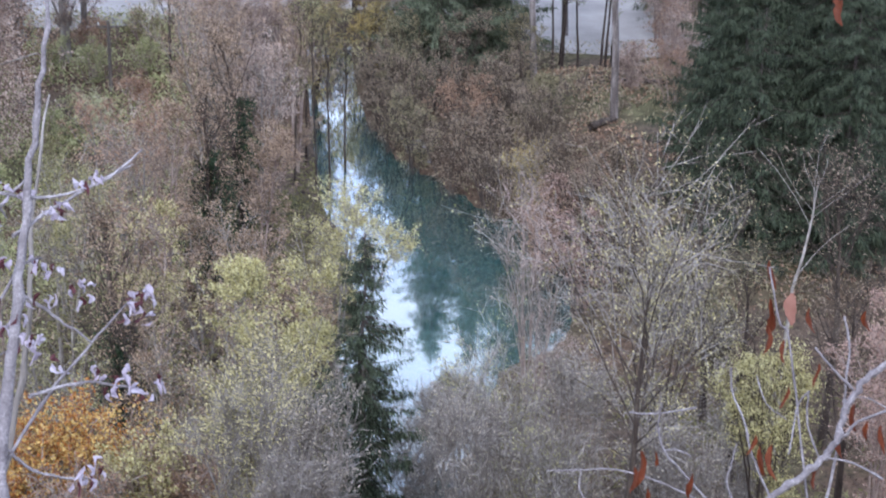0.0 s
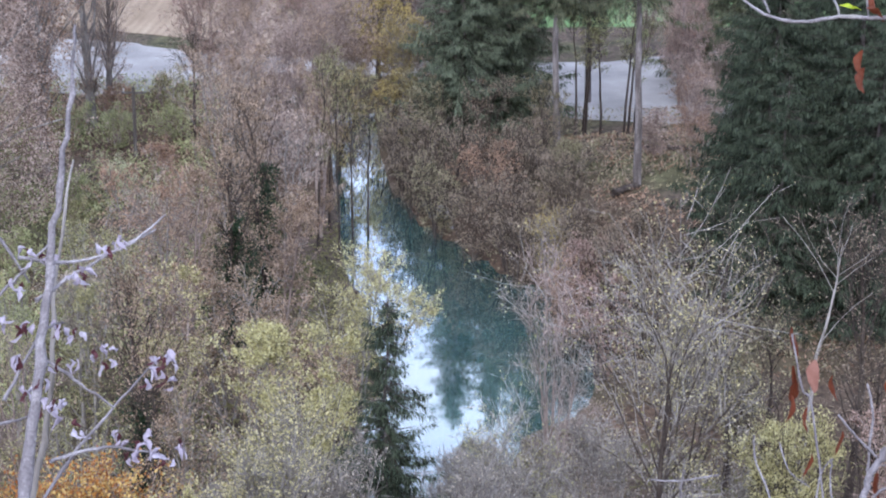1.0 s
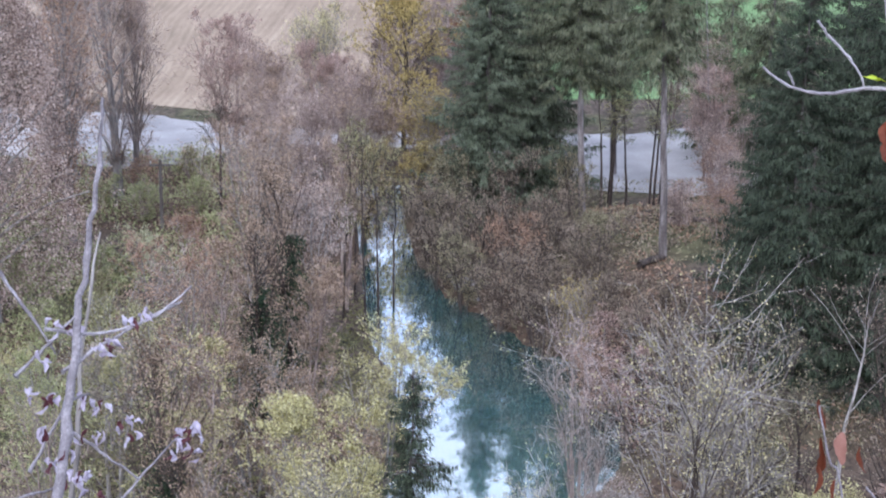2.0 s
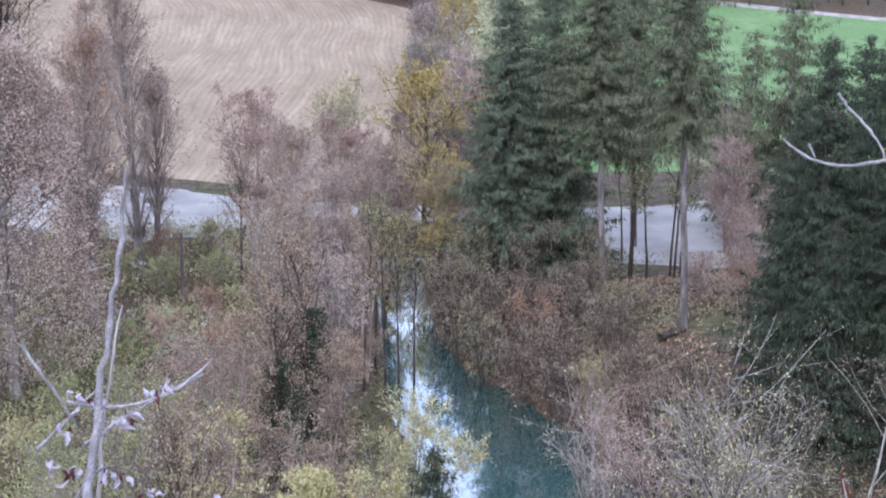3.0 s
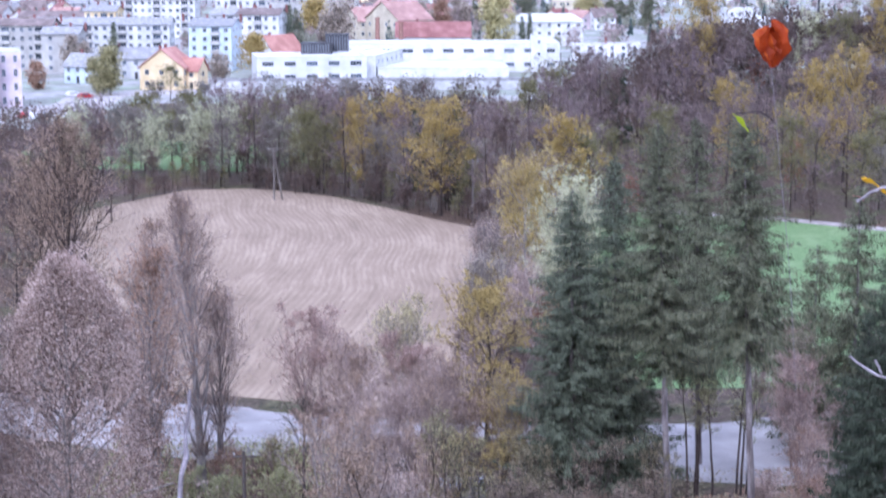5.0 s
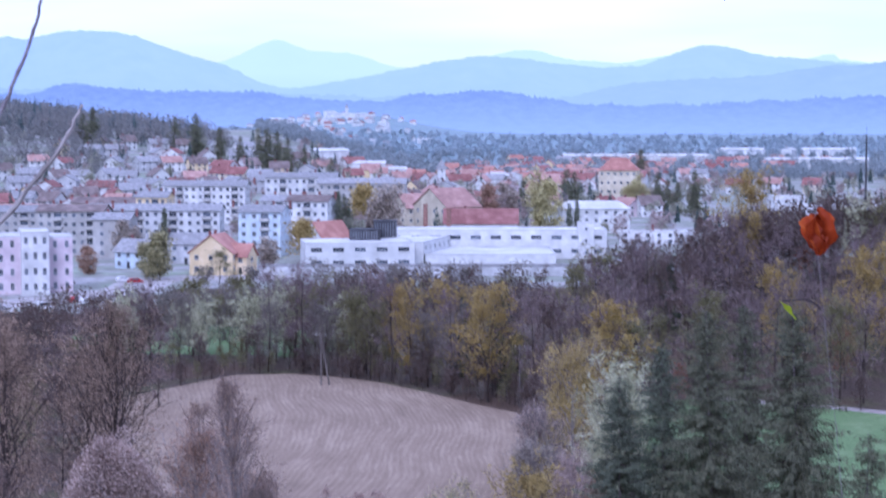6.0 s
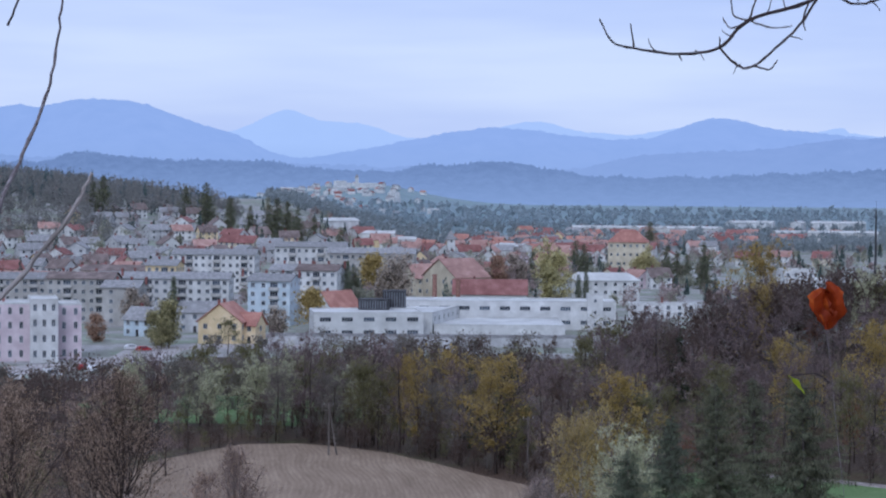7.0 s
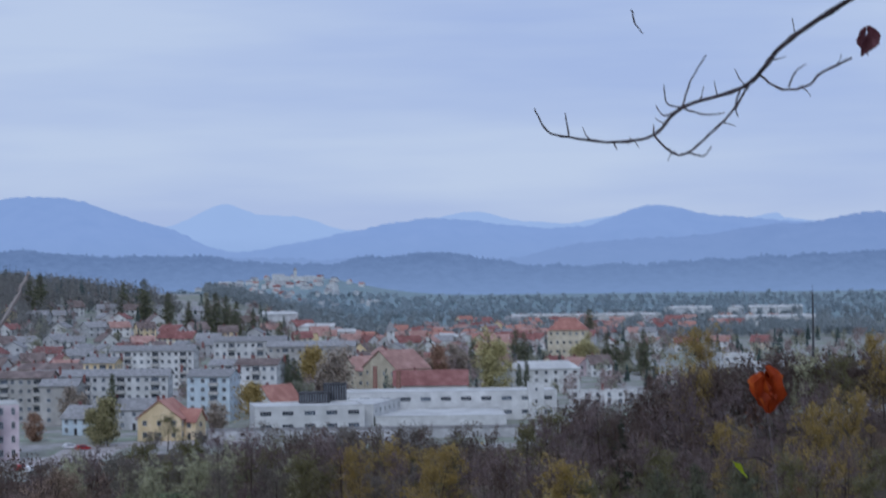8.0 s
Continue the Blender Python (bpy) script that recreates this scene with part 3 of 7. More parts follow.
# fallen trunks on the east bank
for lx, ly, turn, long, r in ((30.3, 139.4, -12, 5.2, .24), (25.4, 129.6, 40, 3.0, .3), (26.6, 116.0, 65, 2.6, .42), (25.8, 113.6, 10, 2.2, .5), (27.4, 126.0, -35, 3.6, .16)):
    log = tagged(new("fallen_log"), "dark rotting trunk fallen on the leafy bank", "log")
    log.matrix_basis = pose(lx, ly, land(lx, ly) + r * .7, rng.uniform(-4, 4), rng.uniform(-6, 6), turn)
    u = np.linspace(-.5, .5, 9)
    p = np.stack([u * long, rng.normal(0, r * .12, 9), rng.normal(0, r * .1, 9)], axis=1)
    rr = r * (1 - .25 * (u + .5)) * rng.uniform(.9, 1.1, 9)
    under("trunk", mesh_of("trunk", *pipe(p, rr), BARK["dark"], shade=True), log)
    for k in range(4):
        b = p[2 * k]
        d = np.array([rng.uniform(-.4, .6), rng.uniform(-.6, .6), rng.uniform(.4, 1)]) * (r + .5)
        under("limb", mesh_of("limb", *pipe(np.array([b, b + d * .6, b + d + rng.normal(0, .08, 3)]), np.array([r * .22, r * .14, .012])), BARK["dark"]), log)


# ---- far hills, forest and backdrop ----
def hill(name, dist, ridge, colour, dark, scale, label, rough=3.0, thick=500, mist=(40, 150), steps=373, crowns=0.0):
    """A range of hills with slopes to both sides. ridge: azimuth and height over the eye, in degrees, from west to east."""
    v, fs = [], []
    az = np.linspace(-30, 32, steps)
    knots = flow([(a, e, 0) for a, e in ridge], 0.4)
    top = np.interp(az, [k[0] for k in knots], [k[1] for k in knots])
    rows = [(-thick, 0.0), (-thick * .6, 0.35), (-thick * .3, .7), (-thick * .1, 0.93), (0, 1.0), (40, 0.9)]
    for a, e in zip(az, top):
        high = EYE + dist * math.tan(radians(e))
        for dy, q in rows:
            d = dist + dy
            n1 = noise.noise(Vector((a * 0.9, d * 0.004, dist))) * rough * 1.5 + noise.noise(Vector((a * 5, d * 0.02, dist))) * rough * .6 + noise.noise(Vector((a * 23, d * 0.05, dist))) * rough * .4 + abs(noise.noise(Vector((a * 61, d * 0.02, 7)))) * crowns
            v.append((d * math.tan(radians(a)), d, -5 + (high + 5 + n1) * q))
    k = len(rows)
    for i in range(len(az) - 1):
        for j in range(k - 1):
            fs.append((i * k + j, (i + 1) * k + j, (i + 1) * k + j + 1, i * k + j + 1))
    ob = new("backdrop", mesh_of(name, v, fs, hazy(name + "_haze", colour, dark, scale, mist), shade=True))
    return tagged(ob, label, "hill", kind="structure")


hill("far_peaks", 4750, [(-25.04, 1.01), (-8.17, 1.27), (-6.82, 1.52), (-5.63, 1.77), (-4.79, 2.16), (-4.28, 2.28), (-3.44, 1.94), (-2.26, 1.89), (-0.57, 1.43), (1.62, 1.77), (3.14, 1.97), (4.32, 1.69), (5.84, 1.60), (7.86, 1.89), (10.39, 1.60), (12.08, 1.86), (13.23, 1.60), (30.64, 1.52)], lin(.77, .85, .97), lin(.755, .835, .96), .002, "far mountains in pale blue painted haze", rough=3)
hill("mountains", 4300, [(-28.41, 1.69), (-18.29, 1.86), (-14.91, 2.45), (-12.96, 2.29), (-12.2, 2.38), (-11.71, 2.28), (-10.95, 2.47), (-9.73, 2.56), (-8.58, 2.40), (-7.27, 1.91), (-5.94, 1.53), (-4.77, 0.97), (-3.90, 0.78), (-2.77, 1.01), (-1.42, 1.27), (0.27, 1.60), (1.62, 1.74), (2.97, 1.69), (4.32, 1.52), (5.33, 1.43), (6.68, 1.60), (7.52, 1.94), (8.54, 2.11), (9.55, 1.89), (10.90, 1.72), (13.23, 1.55), (18.83, 1.77), (30.64, 1.52)], lin(.675, .76, .915), lin(.65, .74, .90), .015, "wooded mountains in blue painted haze", rough=5, steps=900, crowns=3)
hill("ridges", 3500, [(-28.41, 0.93), (-13.23, 0.84), (-3.10, 0.64), (3.64, 0.54), (5.33, 0.84), (7.02, 1.06), (9.55, 1.16), (11.24, 1.42), (13.23, 1.60), (16.30, 1.86), (30.64, 1.52)], lin(.63, .71, .865), lin(.595, .68, .84), .02, "wooded ridges in blue-grey painted haze", rough=5, steps=900, crowns=5)
hill("near_ridge", 2700, [(-28.41, 0.84), (-14.91, 0.67), (-11.88, 0.67), (-10.36, 0.96), (-8.17, 0.67), (-6.14, 0.76), (-3.95, 0.57), (-1.42, 0.44), (-0.57, 0.59), (0.27, 0.67), (1.28, 0.76), (2.97, 0.64), (4.32, 0.37), (7.02, 0.30), (9.55, 0.42), (13.23, 0.59), (17.14, 0.67), (30.64, 0.67)], lin(.55, .63, .765), lin(.485, .565, .70), .06, "wooded ridge beyond the town in dusky blue painted haze", rough=4, thick=350, mist=(22, 75), steps=1500, crowns=9)


# ---- trees and shrubs ----
def grow(rng, h, w, stems=1, clear=0.25, upright=35, limbs=26, subs=6, twigs=5, trunk_r=None, lean=(0, 0), belly=0.45, top=0.15):
    """Wood of a broadleaf tree. Returns segments of trunk and limbs, segments of twigs, and places along the twigs."""
    trunk_r = trunk_r or (0.016 * h + 0.02) / (1 if stems == 1 else 1.8)
    wood, fine = [], []
    L0, LD, LL, LR = [], [], [], []
    for s in range(stems):
        a = rng.uniform(0, 2 * math.pi)
        out = (0 if stems == 1 else rng.uniform(0.1, 0.34)) * w
        hh = h * (1 if s == 0 else rng.uniform(0.7, 0.98))
        n = 9
        u = np.linspace(0, 1, n)
        wob = np.cumsum(rng.normal(0, 0.012 * h, (n, 2)), axis=0)
        wob -= wob[0]
        x = 0.05 * w * math.cos(a) * (stems > 1) + out * math.cos(a) * u ** 1.3 + lean[0] * u + wob[:, 0] * u
        y = 0.05 * w * math.sin(a) * (stems > 1) + out * math.sin(a) * u ** 1.3 + lean[1] * u + wob[:, 1] * u
        p = np.stack([x, y, hh * u - 0.25 * (1 - u)], axis=1)
        r = trunk_r * (1 - 0.9 * u) + 0.012
        r[0] *= 1.3
        wood.append((p[:-1], p[1:], r[:-1], r[1:]))
        k = max(4, int(limbs / stems))
        uu = np.sort(clear + (0.98 - clear) * rng.uniform(0, 1, k) ** 0.85)
        for i, q in enumerate(uu):
            b = i * 2.4 + rng.uniform(-0.5, 0.5)
            base = np.array([np.interp(q, u, p[:, c]) for c in range(3)])
            v = (q - clear) / (1 - clear)
            env = (top + (1 - top) * (v / belly) ** 0.6) if v < belly else (1 - (1 - top) * ((v - belly) / (1 - belly)) ** 1.5)
            el = radians(min(80, upright + rng.uniform(-14, 14) + 18 * v))
            length = 0.5 * w * env * rng.uniform(0.7, 1.15) * (1 if stems == 1 else 0.7) / max(0.45, math.cos(el))
            d = np.array([math.cos(b) * math.cos(el), math.sin(b) * math.cos(el), math.sin(el)])
            L0.append(base)
            LD.append(d)
            LL.append(length)
            LR.append(max(0.012, np.interp(q, u, r) * 0.36))
    L0, LD, LL, LR = np.array(L0), np.array(LD), np.array(LL), np.array(LR)

    def shoots(o, d, length, r, pieces, curl, r_end):
        """Bent shoots; returns their joints (n, pieces + 1, 3)."""
        n = len(o)
        pts = [o]
        cur, dd = o, d
        bend = rng.normal(0, curl, (n, 3))
        bend[:, 2] += 0.12
        for k in range(pieces):
            cur = cur + dd * (length / pieces)[:, None]
            pts.append(cur)
            dd = unit(dd + bend / pieces + rng.normal(0, curl * 0.5, (n, 3)))
        pts = np.stack(pts, axis=1)
        segs = []
        for k in range(pieces):
            ra, rb = r + (r_end - r) * k / pieces, r + (r_end - r) * (k + 1) / pieces
            segs.append((pts[:, k], pts[:, k + 1], ra, rb))
        return pts, segs

    def side_shoots(pts, lengths, n, lo, angle, share, jitter=0.35):
        m, k = pts.shape[:2]
        u = rng.uniform(lo, 1.0, (m, n)) * (k - 1)
        i = np.minimum(u.astype(int), k - 2)
        f = (u - i)[..., None]
        idx = np.arange(m)[:, None]
        a, b = pts[idx, i], pts[idx, i + 1]
        o = (a + (b - a) * f).reshape(-1, 3)
        d = unit(b - a).reshape(-1, 3)
        d = unit(d + random_units(rng, len(d)) * angle)
        d[:, 2] += 0.1
        ln = (lengths[:, None] * share * (1.15 - 0.6 * u / (k - 1)) * rng.uniform(1 - jitter, 1 + jitter, (m, n))).reshape(-1)
        return o, unit(d), ln

    lp, segs = shoots(L0, LD, LL, LR, 3, 0.25, LR * 0.4)
    wood += segs
    so, sd, sl = side_shoots(lp, LL, subs, 0.15, 0.95, 0.55)
    sp, segs = shoots(so, sd, sl, np.full(len(so), 0.017), 2, 0.35, np.full(len(so), 0.010))
    fine += segs
    to, td, tl = side_shoots(sp, sl, twigs, 0.05, 1.1, 0.7)
    tl = np.clip(tl, 0.35, 1.3)
    tp, segs = shoots(to, td, tl, np.full(len(to), 0.011), 1, 0.3, np.full(len(to), 0.005))
    cat = lambda rows: tuple(np.concatenate([r[i] for r in rows]) for i in range(4))
    return cat(wood), cat(fine), tp


def along(rng, tp, n):
    """n places along the twigs."""
    m, k = tp.shape[:2]
    i = rng.integers(0, m, n)
    u = rng.uniform(0.15, 1.0, n) * (k - 1)
    j = np.minimum(u.astype(int), k - 2)
    f = (u - j)[:, None]
    return tp[i, j] * (1 - f) + tp[i, j + 1] * f


def clumps(rng, centres, radii, each=44, share=0.40):
    """Ragged clumps of foliage deep in a crown: many leaves about each centre."""
    q = np.repeat(centres, each, axis=0) + rng.normal(0, 0.45, (len(centres) * each, 3)) * np.repeat(radii, each)[:, None] * np.array([[1, 1, .75]])
    return leaves_at(rng, q, float(np.mean(radii)) * share)


def tree(name, x, y, h, w, leaf="brown", bark="grey", leaves=2500, size=0.10, seed=0, label="", category="tree", group="", ivy=0, twig_bark=None, spread=0.09, z=None, flat=0.0, more=2.4, simple=False, shell=0, shell_base=0.05, shell_w=0.0, core=0, core_r=1.0, twig_w=0.021, **shape):
    """A broadleaf tree or shrub: trunk with limbs, twigs, and a crown of single leaves."""
    rng = np.random.default_rng(seed + 1000)
    wood, fine, tp = grow(rng, h, w, **shape)
    root = tagged(new(name), label, category, group)
    root.location = (x, y, (land(x, y) if z is None else z) - 0.05)
    under("trunk", mesh_of("trunk", *tubes(*wood, sides=3 if simple else 5), BARK[bark], shade=True), root)
    if simple:
        sd = fine[1] - fine[0]
        sl = np.linalg.norm(sd, axis=1)
        va, fa = blades(fine[0] + sd * 0.5, unit(sd), unit(np.cross(sd, random_units(rng, len(sd)))), sl, np.full(len(sl), 0.07))
    else:
        va, fa = tubes(*fine, sides=3)
    a, d = tp[:, 0], tp[:, -1] - tp[:, 0]
    ln = np.linalg.norm(d, axis=1)
    vb, fb = blades(a + d * 0.5, unit(d), unit(np.cross(d, random_units(rng, len(d)))), ln, np.full(len(ln), 0.05 if simple else twig_w))
    tagged(under("branchwork", mesh_of("branchwork", np.concatenate([va, vb]), np.concatenate([fa, fb + len(va)]), BARK[twig_bark or bark]), root), kind="stuff")
    if leaves:
        leaves = int(leaves * more)
        p = along(rng, tp, leaves) + rng.normal(0, spread, (leaves, 3))
        if shell:
            v = rng.uniform(0.02, 1, shell) ** 0.8
            a = rng.uniform(0, 2 * math.pi, shell)
            lump = 0.86 + 0.10 * np.sin(3 * a + 9 * v + seed) + 0.07 * np.sin(7 * a - 23 * v) + 0.05 * np.sin(13 * a + 41 * v)
            rad = 0.46 * (shell_w or w) * np.sqrt(np.clip(1 - v ** 1.7, 0, 1)) * lump * rng.uniform(0.72, 1.0, shell) * np.minimum(1, 0.55 + 3 * v)
            p = np.concatenate([p, np.stack([np.cos(a) * rad, np.sin(a) * rad, h * (shell_base + (1 - shell_base) * v)], axis=1)])
        vs, fs = leaves_at(rng, p, size * (1.25 if simple else 1.0), flat)
        if core:
            q = along(rng, tp, core) * np.array([[.88, .88, .96]])
            vc, fc = clumps(rng, q, core_r * rng.uniform(0.6, 1.25, core))
            vs, fs = np.concatenate([vs, vc]), np.concatenate([fs, fc + len(vs)])
        under("crown", mesh_of("crown", vs, fs, LEAF[leaf]), root)
    if ivy:
        hh = h * 0.72
        u = rng.uniform(0.02, 1, ivy) ** 0.9
        a = rng.uniform(0, 2 * math.pi, ivy)
        rad = (0.35 + 0.8 * np.sin(u * 2.9 + 0.2)) * (0.65 + 0.55 * np.sin(u * 17 + a * 2 + seed)) * rng.uniform(0.2, 1.0, ivy) * 0.13 * h
        p = np.stack([np.cos(a) * rad, np.sin(a) * rad, u * hh], axis=1)
        under("ivy", mesh_of("ivy", *leaves_at(rng, p, 0.16), LEAF["ivy"]), root, "dark evergreen ivy round the trunk")
    return root


def spruce(name, x, y, h, w, bare=0.05, dens=1.0, leaf="spruce", seed=0, label="", lean=(0, 0), group="spruces on the bank", sparse=1.0, fine=1.0, broad=1.0):
    """A spruce: straight trunk, whorls of drooping boughs, hanging sprays of needles."""
    rng = np.random.default_rng(seed + 5000)
    root = tagged(new(name), label, "spruce", group)
    root.location = (x, y, land(x, y) - 0.1)
    n = 12
    u = np.linspace(0, 1, n)
    p = np.stack([lean[0] * u + rng.normal(0, .03, n), lean[1] * u + rng.normal(0, .03, n), h * u], axis=1)
    r = (0.0085 * h + 0.05) * (1 - 0.93 * u)
    under("trunk", mesh_of("trunk", *tubes(p[:-1], p[1:], r[:-1], r[1:], sides=8), BARK["spruce"], shade=True), root)
    seg, C, A, B, LN, WD = [], [], [], [], [], []
    z = bare * h
    turn = 0.0
    while z < h - 0.25:
        v = (z - bare * h) / (h - bare * h)
        reach = 0.55 * w * ((1 - v) ** 0.62) * (0.65 + 0.35 * smooth(v / 0.15)) + 0.12
        k = int(round(rng.integers(4, 7) * sparse * (1.6 if fine > 1.5 else 1.0))) or 2
        turn += 0.7
        for i in range(k):
            a = turn + i * 2 * math.pi / k + rng.uniform(-0.3, 0.3)
            ln = reach * rng.uniform(0.35, 1.2) * (1 + 0.2 * math.sin(2.3 * a + 0.55 * z + seed))
            m = max(2, int(ln * 0.8))
            q = np.linspace(0, 1, m + 1)
            droop = (0.22 - 0.92 * (1 - v)) * 0.85 + rng.uniform(-0.35, 0.28)
            zz = ln * (droop * q + 0.34 * (1 - v) * q ** 3)
            pts = np.stack([math.cos(a) * ln * q, math.sin(a) * ln * q, zz], axis=1)
            pts += np.array([lean[0] * z / h, lean[1] * z / h, z + rng.uniform(-1.5, 1.3) * min(1.0, reach / 2)])
            seg.append((pts[:-1], pts[1:], np.linspace(.026, .010, m), np.linspace(.022, .006, m)))
            c = int(ln * (20 if fine > 1.5 else 32) * dens * fine) + 5
            t = rng.uniform(0.10, 1.0, c)
            base = np.stack([np.interp(t, q, pts[:, j]) for j in range(3)], axis=1)
            side = np.where(rng.uniform(size=c) < 0.5, 1, -1)
            o = np.array([math.cos(a), math.sin(a), 0.0])
            sd = np.array([-math.sin(a), math.cos(a), 0.0])
            d = unit(o[None] * rng.uniform(0.2, 0.9, (c, 1)) + sd[None] * (side * rng.uniform(0.2, 1.0, c))[:, None] + np.array([[0, 0, -1.0]]) * rng.uniform(0.1, 3.6, (c, 1)))
            long = rng.uniform(0.35, 1.45, c) * (0.55 + 0.45 * (1 - v)) / fine ** 0.5
            C.append(base + d * long[:, None] * 0.45)
            A.append(d)
            B.append(unit(np.cross(d, random_units(rng, c))))
            LN.append(long)
            WD.append(long * rng.uniform(0.055, 0.125, c) * broad)
        z += rng.uniform(0.20, 0.33)
    cat = lambda rows, i: np.concatenate([q[i] for q in rows])
    tagged(under("boughwork", mesh_of("boughwork", *tubes(cat(seg, 0), cat(seg, 1), cat(seg, 2), cat(seg, 3)), BARK["dark"]), root), kind="stuff")
    vs = blades(np.concatenate(C), np.concatenate(A), np.concatenate(B), np.concatenate(LN), np.concatenate(WD))[0].reshape(-1, 4, 3)[:, [1, 2, 3]].reshape(-1, 3)
    under("crown", mesh_of("crown", vs, np.arange(len(vs)).reshape(-1, 3), LEAF[leaf]), root)
    return root


# ---- the plants, from the foot of the slope to the field ----
BARE = dict(upright=48, limbs=24, subs=6, twigs=6)
SHRUB = dict(stems=8, clear=0.15, upright=54, limbs=44, subs=6, twigs=6, trunk_r=0.055)
TWIGGY = dict(stems=9, clear=0.12, upright=58, limbs=48, subs=7, twigs=8, trunk_r=0.045, twig_w=0.025, twig_bark="grey")
L_BROWN = "half-bare shrubby tree with dull brown leaves"
L_GREY = "half-bare grey-brown shrub with few leaves"

# foot of the slope, before the water
spruce("spruce", 4.4, 70.4, 15.9, 5.0, bare=0.20, dens=1.5, seed=1, fine=2.6, sparse=0.8, leaf="spruce", label="young dark green spruce standing before the pond", lean=(0.1, 0), group="")
tree("shrub", 1.5, 76.0, 13.2, 6.4, "yellow", "grey", 11000, 0.11, 2, "tall willow shrub with yellow-green leaves by the pond", "willow", **SHRUB)
tree("shrub", 0.0, 63.3, 8.2, 6.0, "mixed", "grey", 4200, 0.095, 3, "olive and grey half-bare willow shrub on the slope", "shrub", **TWIGGY)
tree("shrub", -0.5, 59.1, 7.0, 4.4, "mixed", "grey", 1959, 0.08, 4, "olive and grey half-bare willow shrub on the slope", "shrub", **TWIGGY)
tree("shrub", 2.2, 60.5, 6.6, 4.6, "grey", "grey", 1620, 0.08, 5, L_GREY, "shrub", **TWIGGY)
tree("shrub", 1.4, 57.0, 3.6, 3.6, "grey", "grey", 1012, 0.07, 6, L_GREY, "shrub", **TWIGGY)
for i, (x, y, h, w) in enumerate(((6.6, 78.0, 7.4, 4.6), (7.6, 74.0, 7.6, 4.4), (9.6, 79.0, 6.6, 4.4), (8.6, 84.5, 5.0, 4.0))):
    tree("shrub", x, y, h, w, "grey", "grey", 500, 0.08, 600 + i, "bare grey twiggy shrub at the water", "shrub", "bare shrubs at the water", **TWIGGY)
tree("shrub", -7.2, 66.1, 5.9, 5.4, "orange", "red", 4000, 0.135, 7, "low shrub with bright orange and yellow leaves", "shrub", **SHRUB)
tree("shrub", -9.6, 64.5, 5.6, 4.4, "orange", "red", 3200, 0.135, 8, "low shrub with bright orange and yellow leaves", "shrub", **SHRUB)
tree("shrub", -4.2, 65.2, 5.2, 4.2, "yellow", "red", 3000, 0.12, 9, "low shrub with fresh yellow-green leaves", "shrub", **SHRUB)
tree("shrub", -2.6, 66.0, 4.6, 4.0, "rust", "red", 3600, 0.10, 25, "low shrub with dark rusty leaves", "shrub", **SHRUB)
tree("shrub", -5.6, 67.0, 5.4, 4.6, "orange", "red", 3600, 0.10, 26, "low shrub with orange and golden leaves", "shrub", **SHRUB)
tree("shrub", -6.0, 61.5, 3.0, 3.6, "rust", "grey", 2000, 0.10, 10, "low shrub with rusty leaves", "shrub", **SHRUB)
tree("shrub", 9.6, 67.5, 8.6, 5.6, "olive", "grey", 2400, 0.08, 11, L_GREY, "shrub", **TWIGGY)
tree("shrub", 12.6, 67.1, 7.6, 5.4, "grey", "grey", 2200, 0.08, 12, L_GREY, "shrub", **TWIGGY)
tree("shrub", 7.9, 61.8, 6.0, 4.4, "grey", "grey", 1282, 0.07, 13, L_GREY, "shrub", **TWIGGY)
tree("shrub", 10.6, 61.0, 4.4, 4.6, "olive", "grey", 1350, 0.07, 14, L_GREY, "shrub", **TWIGGY)
tree("shrub", 16.4, 64.5, 4.6, 4.6, "grey", "grey", 1552, 0.08, 15, L_GREY, "shrub", **TWIGGY)
tree("tree", 13.9, 62.0, 11.6, 9.6, "mixed", "dark", 1300, 0.08, 16, "spreading dark-stemmed tree with last yellow leaves", "tree", clear=0.36, upright=52, limbs=24, subs=7, twigs=6, twig_bark="grey", trunk_r=0.17)
tree("tree", 18.0, 77.4, 11.0, 9.0, "mixed", "dark", 1800, 0.09, 28, "spreading many-stemmed tree with last yellow leaves", "tree", stems=6, clear=0.18, upright=50, limbs=44, subs=7, twigs=6, twig_bark="grey")
tree("shrub", 20.6, 70.8, 7.6, 4.4, "grey", "grey", 1620, 0.09, 17, L_GREY, "shrub", **TWIGGY)
tree("shrub", 20.4, 66.1, 9.0, 4.4, "yellow", "dark", 6500, 0.09, 18, "shrub overgrown with yellow-green leaves", "shrub", **SHRUB)
tree("shrub", 23.9, 63.3, 9.8, 4.2, "rose", "red", 4600, 0.09, 19, "slender shrub with pinkish rust leaves", "shrub", **SHRUB)
tree("tree", 26.1, 84.0, 15.0, 7.4, "thicket", "pale", 300, 0.09, 20, "nearly bare tree with pale forking limbs", "tree", twig_bark="dark", clear=0.58, upright=34, limbs=9, subs=5, twigs=4, trunk_r=0.17)
tree("tree", 23.0, 80.6, 11.6, 6.0, "thicket_olive", "dark", 1100, 0.09, 27, "nearly bare dark-stemmed tree with last leaves", "tree", twig_bark="dark", **BARE)
tree("tree", 23.2, 87.2, 12.8, 6.4, "thicket_olive", "dark", 1100, 0.09, 21, "nearly bare dark tree with last leaves", "tree", twig_bark="dark", **BARE)
tree("tree", 28.8, 84.4, 14.4, 6.4, "thicket", "dark", 900, 0.09, 22, "nearly bare dark tree with last leaves", "tree", twig_bark="dark", **BARE)
tree("tree", 26.6, 75.0, 11.0, 5.6, "thicket", "dark", 800, 0.08, 23, "nearly bare dark tree with last leaves", "tree", twig_bark="dark", **BARE)
